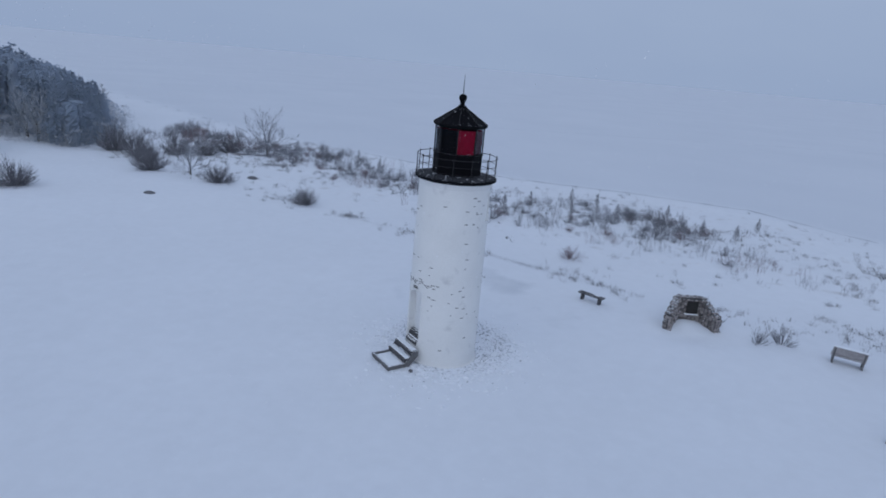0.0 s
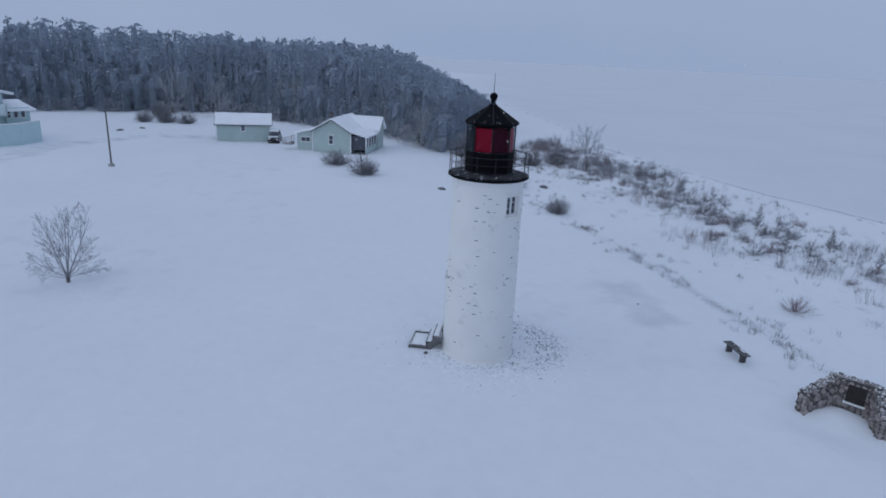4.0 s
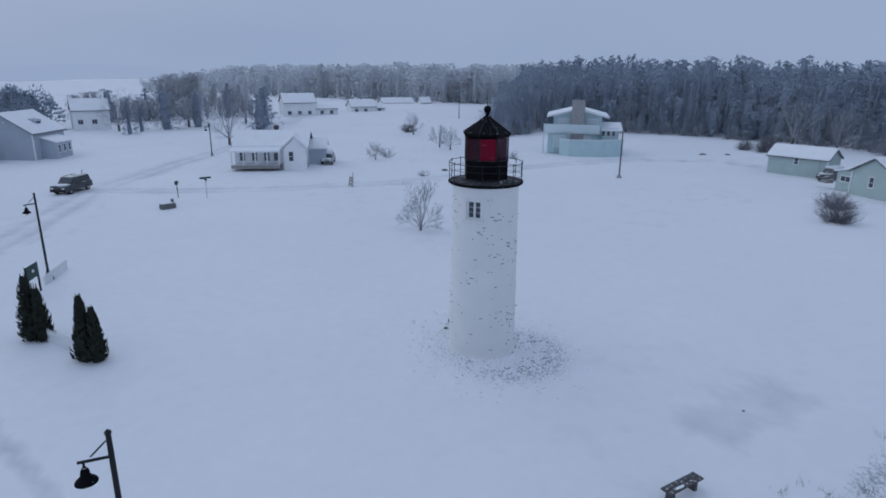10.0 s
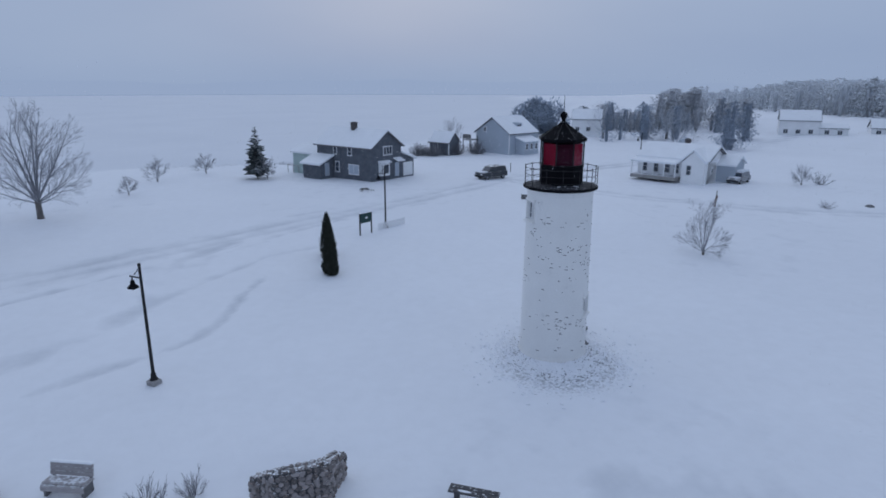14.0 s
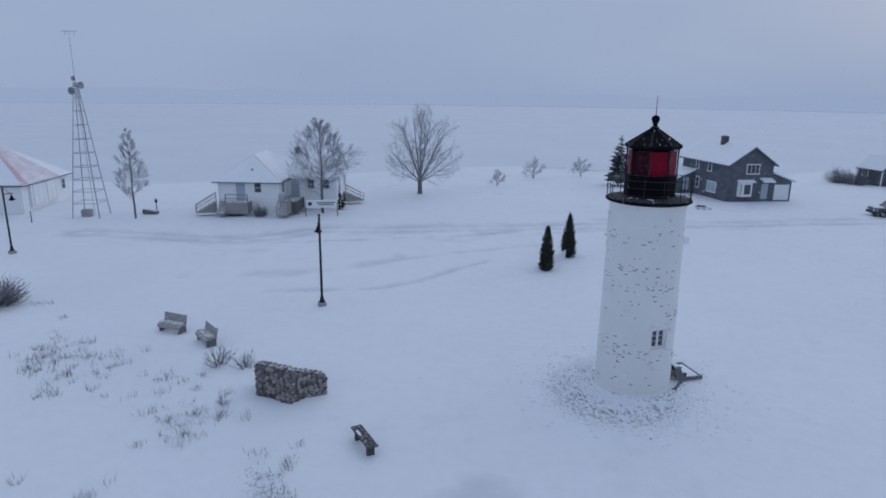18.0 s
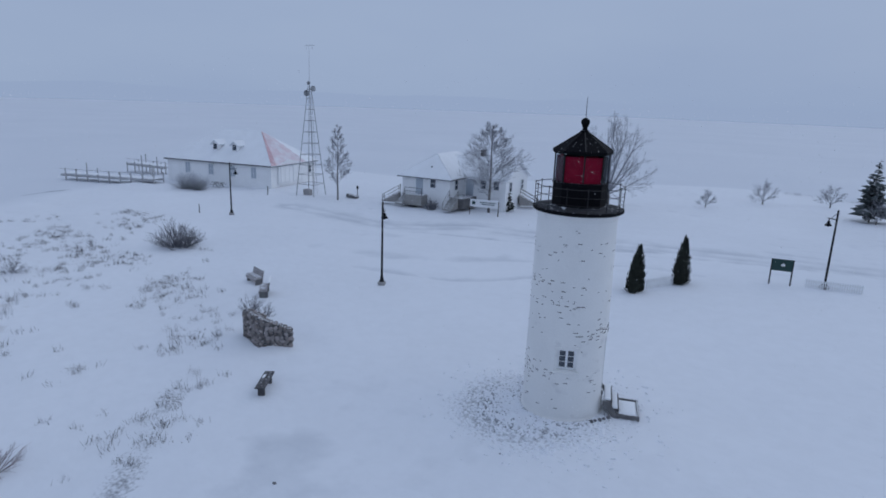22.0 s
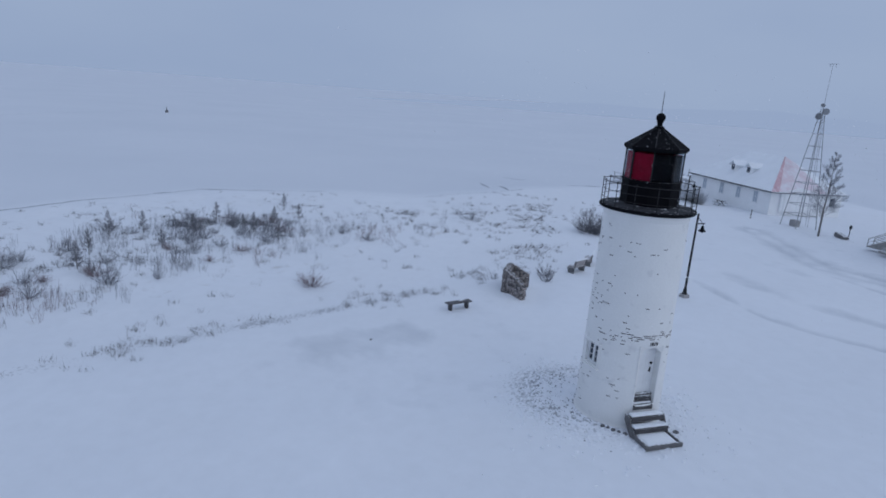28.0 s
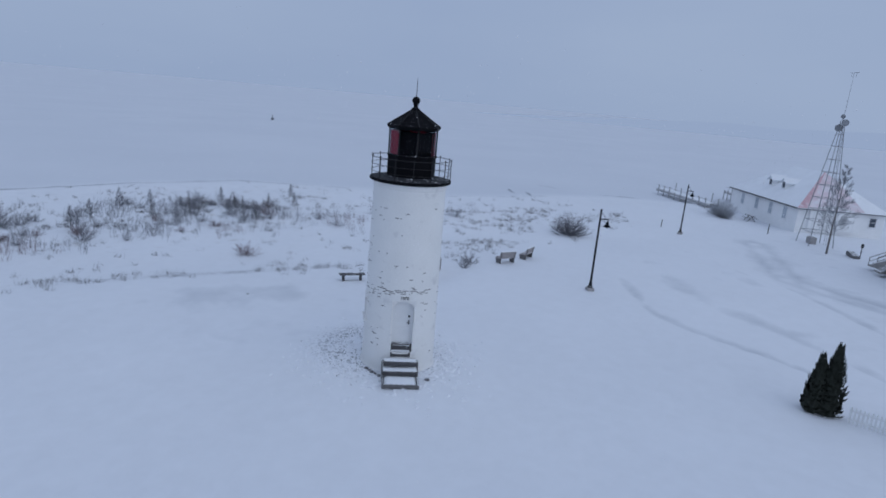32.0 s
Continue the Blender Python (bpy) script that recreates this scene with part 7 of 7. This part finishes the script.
root = thing("stone_trough", Matrix.Translation((-22.6, -11.6, gz(-22.6, -11.6))) @ Matrix.Rotation(radians(-25), 4, "Z"), "dark low timber planter with a raised post in snow", "planter")
part("tub", Shape().box((0, 0, 0.25), (1.5, 0.7, 0.65), chamfer=0.05), WOODGREY, root)
part("post", Shape().box((-0.55, 0, 0.7), (0.22, 0.3, 0.6), chamfer=0.04), WOODGREY, root)
part("snow_fill", Shape().box((0.1, 0, 0.6), (1.2, 0.55, 0.12), chamfer=0.04), ROOFSNOW, root)
root = thing("leaning_barrier", Matrix.Translation((-41.2, 1.0, gz(-41.2, 1.0))) @ Matrix.Rotation(radians(55), 4, "Z"), "rusty leaning barrier beside a thin post", "barrier")
RUST = material("rust_orange", (0.24, 0.19, 0.17), 0.85, vary=0.3, scale=4, fine=30, snow=0.12)
for sx in (-0.35, 0.35):
    part("leg", Shape().tube((sx, 0, -0.1), (sx * 0.6 - 0.2, 0.3, 1.3), 0.06, n=5), RUST, root)
for z in (0.35, 0.75, 1.1):
    part("rail", Shape().box((-0.1, 0.1 + 0.15 * z, z), (0.8, 0.05, 0.16), chamfer=0.01), RUST, root)
part("post", Shape().tube((0.75, 0, -0.2), (0.85, 0, 2.0), 0.045, n=5), POLEWOOD, root)


def picket_fence(x0, y0, x1, y1, n, h, label):
    d = Vector((x1 - x0, y1 - y0, 0))
    root = thing("picket_fence", Matrix.Translation((x0, y0, gz((x0 + x1) / 2, (y0 + y1) / 2))) @ Matrix.Rotation(math.atan2(d.y, d.x), 4, "Z"), label, "fence", "white picket fences")
    L = d.length
    pk = Shape().extrude([(-0.045, 0, -0.1), (0.045, 0, -0.1), (0.045, 0, h - 0.08), (0, 0, h), (-0.045, 0, h - 0.08)], (0, 0.025, 0)).mesh("picket")
    for k in range(n):
        part("picket", pk, WHITEWOOD, root, at=Matrix.Translation((L * (k + 0.5) / n, 0, 0)))
    for z in (0.2, h - 0.22):
        part("rail", Shape().box((L / 2, 0.045, z), (L, 0.04, 0.07)), WHITEWOOD, root)


picket_fence(7.75, 8.5, 7.1, 5.6, 18, 0.85, "short white picket fence between dark cedars, half buried in snow")
picket_fence(0.3, -2.4, -3.2, -4.2, 24, 0.75, "white picket fence running from the lamp post, half buried in snow")

# wagon relic before the dark house
root = thing("farm_relic", Matrix.Translation((-5.2, -24.6, gz(-5.2, -24.6))) @ Matrix.Rotation(radians(170), 4, "Z") @ Matrix.Scale(0.6, 4), "dark old wagon relic with wheels half buried in snow", "wagon")
for x in (-0.9, 0.4):
    ring = Shape()
    for k in range(14):
        a, b = 2 * math.pi * k / 14, 2 * math.pi * (k + 1) / 14
        ring.tube((x + 0.42 * math.cos(a), 0, 0.45 + 0.42 * math.sin(a)), (x + 0.42 * math.cos(b), 0, 0.45 + 0.42 * math.sin(b)), 0.035, n=4, caps=False)
    for k in range(5):
        a = math.pi * k / 5
        ring.tube((x - 0.4 * math.cos(a), 0, 0.45 - 0.4 * math.sin(a)), (x + 0.4 * math.cos(a), 0, 0.45 + 0.4 * math.sin(a)), 0.02, n=4)
    part("wheel", ring, IRON, root)
part("axle_beam", Shape().box((-0.2, 0.1, 0.5), (1.9, 0.12, 0.14), chamfer=0.02), WOODGREY, root)
part("box", Shape().box((-0.3, 0.4, 0.6), (1.2, 0.6, 0.35), chamfer=0.03), WOODGREY, root)
for x in (1.2, 1.7):
    part("stake", Shape().tube((x, 0, -0.2), (x, 0, 0.5), 0.07, n=6), IRON, root)

# marker and flat box beside the slim tree, table by the boathouse
root = thing("memorial_marker", Matrix.Translation((55.0, 3.6, gz(55.0, 3.6))) @ Matrix.Rotation(radians(200), 4, "Z"), "slanted marker box with a small dark post", "marker")
part("box", Shape().box((0, 0, 0.2), (1.6, 0.7, 0.5), Matrix.Rotation(radians(10), 3, "Y"), 0.03), WOODGREY, root)
part("post", Shape().tube((0.5, 0.5, -0.2), (0.5, 0.5, 1.3), 0.05, n=6).lathe([(0.05, 1.2), (0.16, 1.3), (0.14, 1.6), (0.04, 1.7)], 8, 0, (0.5, 0.5, 0)), IRON, root)
root = thing("picnic_table", Matrix.Translation((74.0, 14.4, gz(74.0, 14.4))) @ Matrix.Rotation(radians(25), 4, "Z"), "dark picnic table before the boathouse", "table")
part("tabletop", Shape().box((0, 0, 0.75), (1.8, 0.75, 0.07), chamfer=0.01), WOODGREY, root)
for sy in (-0.65, 0.65):
    part("seat_plank", Shape().box((0, sy, 0.45), (1.8, 0.25, 0.05), chamfer=0.01), WOODGREY, root)
for sx in (-0.6, 0.6):
    part("leg", Shape().tube((sx, -0.6, -0.1), (sx, 0.2, 0.75), 0.05, n=4).tube((sx, 0.6, -0.1), (sx, -0.2, 0.75), 0.05, n=4), WOODGREY, root)


# ---- vehicles ----
def car(x, y, turn, L, W, H, paint, label, pickup=False, snowy=0.1):
    root = thing("car", Matrix.Translation((x, y, gz(x, y))) @ Matrix.Rotation(radians(turn), 4, "Z"), label, "car")
    hood = 0.60 * H
    body = Shape()
    side = [(-L / 2, 0.35), (-L / 2 + 0.05, hood * 0.95), (-L / 2 + 0.1, hood), (L / 2 - 0.15, hood * 0.93), (L / 2, hood * 0.75), (L / 2, 0.35)]
    body.extrude([(px, -W / 2, pz) for px, pz in side], (0, W, 0))
    part("body", body, paint, root)
    cab = Shape()
    c0 = -L / 2 + (0.15 if not pickup else L * 0.36)
    pts2 = [(c0, hood), (c0 + 0.15, H), (L * 0.12, H), (L * 0.25, hood)]
    a = [(px, -W / 2 + 0.08, pz) for px, pz in pts2]
    b = [(px, W / 2 - 0.08, pz) for px, pz in pts2]
    for q in (1, 2):
        a[q] = (a[q][0], a[q][1] + 0.13, a[q][2])
        b[q] = (b[q][0], b[q][1] - 0.13, b[q][2])
    cab.add(a + b, [(0, 1, 2, 3), (7, 6, 5, 4), (0, 4, 5, 1), (1, 5, 6, 2), (2, 6, 7, 3)])
    part("cabin", cab, paint, root)
    part("windshield", Shape().add([(L * 0.13, -W / 2 + 0.24, H - 0.07), (L * 0.245, -W / 2 + 0.14, hood + 0.06), (L * 0.245, W / 2 - 0.14, hood + 0.06), (L * 0.13, W / 2 - 0.24, H - 0.07)], [(0, 1, 2, 3)]), GLASS, root, at=Matrix.Translation((0.02, 0, 0.015)))
    for sy in (-1, 1):
        yy = sy * (W / 2 - 0.12)
        part("side_window", Shape().add([(c0 + 0.25, yy + sy * 0.005, hood + 0.08), (L * 0.21, yy + sy * 0.005, hood + 0.08), (L * 0.11, yy - sy * 0.075, H - 0.1), (c0 + 0.3, yy - sy * 0.075, H - 0.1)], [(0, 1, 2, 3)]), GLASS, root)
        part("headlight", Shape().box((L / 2 + 0.01, sy * (W / 2 - 0.28), hood * 0.70), (0.05, 0.32, 0.16), chamfer=0.02), WHITEWOOD, root)
        for px in (-L * 0.31, L * 0.31):
            wh = part("wheel", Shape().tube((px, sy * (W / 2 - 0.22), 0.32), (px, sy * (W / 2 + 0.01), 0.32), 0.36, n=16), RUBBER, root)
            part("rim", Shape().tube((px, sy * (W / 2), 0.32), (px, sy * (W / 2 + 0.025), 0.32), 0.20, n=12), STEEL, wh)
    part("bumper", Shape().box((L / 2 + 0.04, 0, 0.5), (0.12, W - 0.1, 0.2), chamfer=0.03), IRON, root)
    part("hood_snow", Shape().box((L * 0.37, 0, hood + 0.02), (L * 0.2, W - 0.3, 0.09), Matrix.Rotation(radians(2), 3, "Y"), 0.03), ROOFSNOW, root)
    if snowy > 0.15:
        part("roof_snow", Shape().box((c0 + (L * 0.12 - c0) / 2 + 0.1, 0, H + snowy / 2), (L * 0.1 - c0, W - 0.4, snowy), chamfer=0.06), ROOFSNOW, root)
    else:
        part("roof_rack", Shape().tube((c0 + 0.4, -0.6, H + 0.06), (L * 0.08, -0.6, H + 0.06), 0.025, n=4).tube((c0 + 0.4, 0.6, H + 0.06), (L * 0.08, 0.6, H + 0.06), 0.025, n=4), IRON, root)
    return root


car(-26.7, -29.0, 12, 5.0, 1.95, 1.85, CARDARK, "dark sport utility car with a snowy hood on the road")
car(-59.5, -11.5, 20, 4.6, 1.8, 1.6, CARGREY, "snow-covered parked car beside a white house", snowy=0.3)
car(-71.5, 63.5, -40, 4.4, 1.8, 1.7, CARDARK, "snow-covered parked car beside a mint shed", snowy=0.3)

# ---- ice edges and cracks ----
CRACKICE = material("dark_wet_ice", (0.16, 0.19, 0.23), 0.5, vary=0.3, scale=0.6, fine=6, second=(0.6, 0.64, 0.7), amount=0.55)
PALECRACK = material("pale_ice_seam", (0.55, 0.59, 0.65), 0.7, vary=0.2, scale=0.05, fine=2, second=(0.82, 0.84, 0.88), amount=0.5)


def seam(name, pts, width, mat, label, seed):
    r2 = random.Random(seed)
    line = []
    for (ax, ay), (bx, by) in zip(pts, pts[1:]):
        n = max(2, int(math.hypot(bx - ax, by - ay) / 1.2))
        line += [(ax + (bx - ax) * k / n, ay + (by - ay) * k / n) for k in range(n)]
    line.append(pts[-1])
    s = Shape()
    L, R = [], []
    for k, (x, y) in enumerate(line):
        x1, y1 = line[min(k + 1, len(line) - 1)]
        x0, y0 = line[max(k - 1, 0)]
        d = Vector((x1 - x0, y1 - y0, 0)).normalized()
        n = Vector((-d.y, d.x, 0))
        w = width * r2.uniform(0.15, 1.0) * (0.2 if k in (0, len(line) - 1) else 1)
        c = Vector((x, y, 0)) + n * r2.uniform(-0.25, 0.25)
        L.append(c + n * w / 2)
        R.append(c - n * w / 2)
    vs = []
    for p in L + R:
        vs.append((p.x, p.y, gz(p.x, p.y) + 0.012))
    m = len(line)
    s.add(vs, [(k, k + 1, m + k + 1, m + k) for k in range(m - 1)])
    return tagged(part(name, s, mat), label, "ice", kind="structure")


seam("ice_crack", [(71, 50.7), (67.5, 48.4)], 0.8, CRACKICE, "dark open crack in the shore ice", 1)
seam("ice_crack", [(63.6, 47.2), (62.0, 45.6)], 0.9, CRACKICE, "dark open crack in the shore ice", 2)
seam("ice_crack", [(81.5, 49.2), (80.9, 44.0)], 0.5, CRACKICE, "dark open crack in the shore ice", 3)
seam("ice_crack", [(80.5, 38.0), (83.5, 31.5)], 0.5, CRACKICE, "dark open crack in the shore ice", 4)
seam("ice_crack", [(70.5, 47.6), (65.9, 44.5)], 0.5, CRACKICE, "dark open crack in the shore ice", 5)
seam("ice_seam", [(-10, 150), (12.5, 160.5), (56, 171), (100, 183), (153, 192)], 0.5, PALECRACK, "faint long seam in the lake ice", 6)
seam("waterline", [(x + 0.3, y + 0.8) for x, y in SHORE[1:9]], 0.45, CRACKICE, "thin dark line of wet ice along the shore", 7)
seam("waterline", SHORE[9:13], 0.35, CRACKICE, "thin dark line of wet ice along the shore", 8)
root = thing("ice_buoy", Matrix.Translation((158, 182, -0.95)), "tiny dark marker out on the lake ice", "marker")
part("body", Shape().lathe([(0.5, 0), (0.55, 0.6), (0.15, 0.9), (0.1, 1.8), (0.03, 1.9)], 8), ROOFDARK, root)

# ---- bare bricks on the tower ----
bk = Shape().box((0, 0, 0), (0.165, 0.012, 0.030), chamfer=0.004).mesh("brick")
half = Shape().box((0, 0, 0), (0.070, 0.012, 0.028), chamfer=0.004).mesh("half_brick")
r = random.Random(44)
placed = 0
clusters = [(r.uniform(20, 200), r.uniform(1.5, 8.2), r.uniform(6, 18), r.uniform(0.15, 0.5)) for _ in range(22)] + [(r.uniform(-120, 20), r.uniform(0.8, 8.0), 14, 0.5) for _ in range(9)] + [(-145 + k * 9, 3.82 + 0.05 * (k % 3), 5, 0.06) for k in range(-4, 5)] + [(150, 3.75, 14, 0.15), (160, 3.6, 10, 0.12)]
while placed < 296:
    if r.random() < 0.72:
        ca, cz, sa, sz = r.choice(clusters)
        ang, z = r.gauss(ca, sa), r.gauss(cz, sz)
    else:
        ang, z = r.uniform(-180, 180), r.uniform(0.3, 8.3)
        if -120 < ang < 20 and r.random() < 0.5:
            continue
    z = 0.076 * round(z / 0.076)
    if not 0.3 < z < 8.35:
        continue
    bad = False
    for ha, hw, lo, hi in ((-145, 24, 0.8, 3.75), (128, 19, 2.0, 3.3), (-6, 19, 7.0, 8.35)):
        if lo < z < hi and abs((ang - ha + 180) % 360 - 180) < hw:
            bad = True
    if bad:
        continue
    m = wall_frame(ang, tower_radius(z) + 0.001, z)
    part("brick", bk if r.random() < 0.45 else half, BRICK, tower, at=m)
    placed += 1

# ---- falling snow, past counting ----
FLAKE = material("snowflake", (0.90, 0.91, 0.93), 0.8, vary=0.03, bump=0.0)


def snow_air(name, count, r0, r1, a0, a1, top, small, large, mat, label):
    """Tumbling pieces in a ring of air round the tower, between two bearings, thinning upward."""
    q = np.random.RandomState(count)
    rad = np.sqrt(q.uniform(r0 * r0, r1 * r1, count))
    ang = np.radians(q.uniform(a0, a1, count))
    p = np.stack([TOWER[0] + rad * np.cos(ang), TOWER[1] + rad * np.sin(ang), -0.3 + top * q.uniform(0, 1, count) ** 1.25], -1)
    u, v = q.normal(size=(count, 3)), q.normal(size=(count, 3))
    u /= np.linalg.norm(u, axis=1)[:, None]
    v -= u * np.sum(u * v, axis=1)[:, None]
    v /= np.linalg.norm(v, axis=1)[:, None]
    size = q.uniform(small, large, count)[:, None]
    co = np.stack([p, p + u * size, p + v * size], 1).reshape(-1, 3)
    me = bpy.data.meshes.new(name)
    me.vertices.add(3 * count)
    me.vertices.foreach_set("co", co.ravel())
    me.loops.add(3 * count)
    me.loops.foreach_set("vertex_index", np.arange(3 * count))
    me.polygons.add(count)
    me.polygons.foreach_set("loop_start", np.arange(0, 3 * count, 3))
    me.update(calc_edges=True)
    me.materials.append(mat)
    return tagged(new(name, me), label, "falling snow", kind="stuff")


snow_air("snowflakes", 2600, 0, 16, 0, 360, 15, 0.02, 0.045, FLAKE, "single white snowflakes falling round the lighthouse")
snow_air("falling_snow", 8500, 46, 104, 112, 372, 17, 0.05, 0.15, FLAKE, "white snowflakes falling round the snowy point")
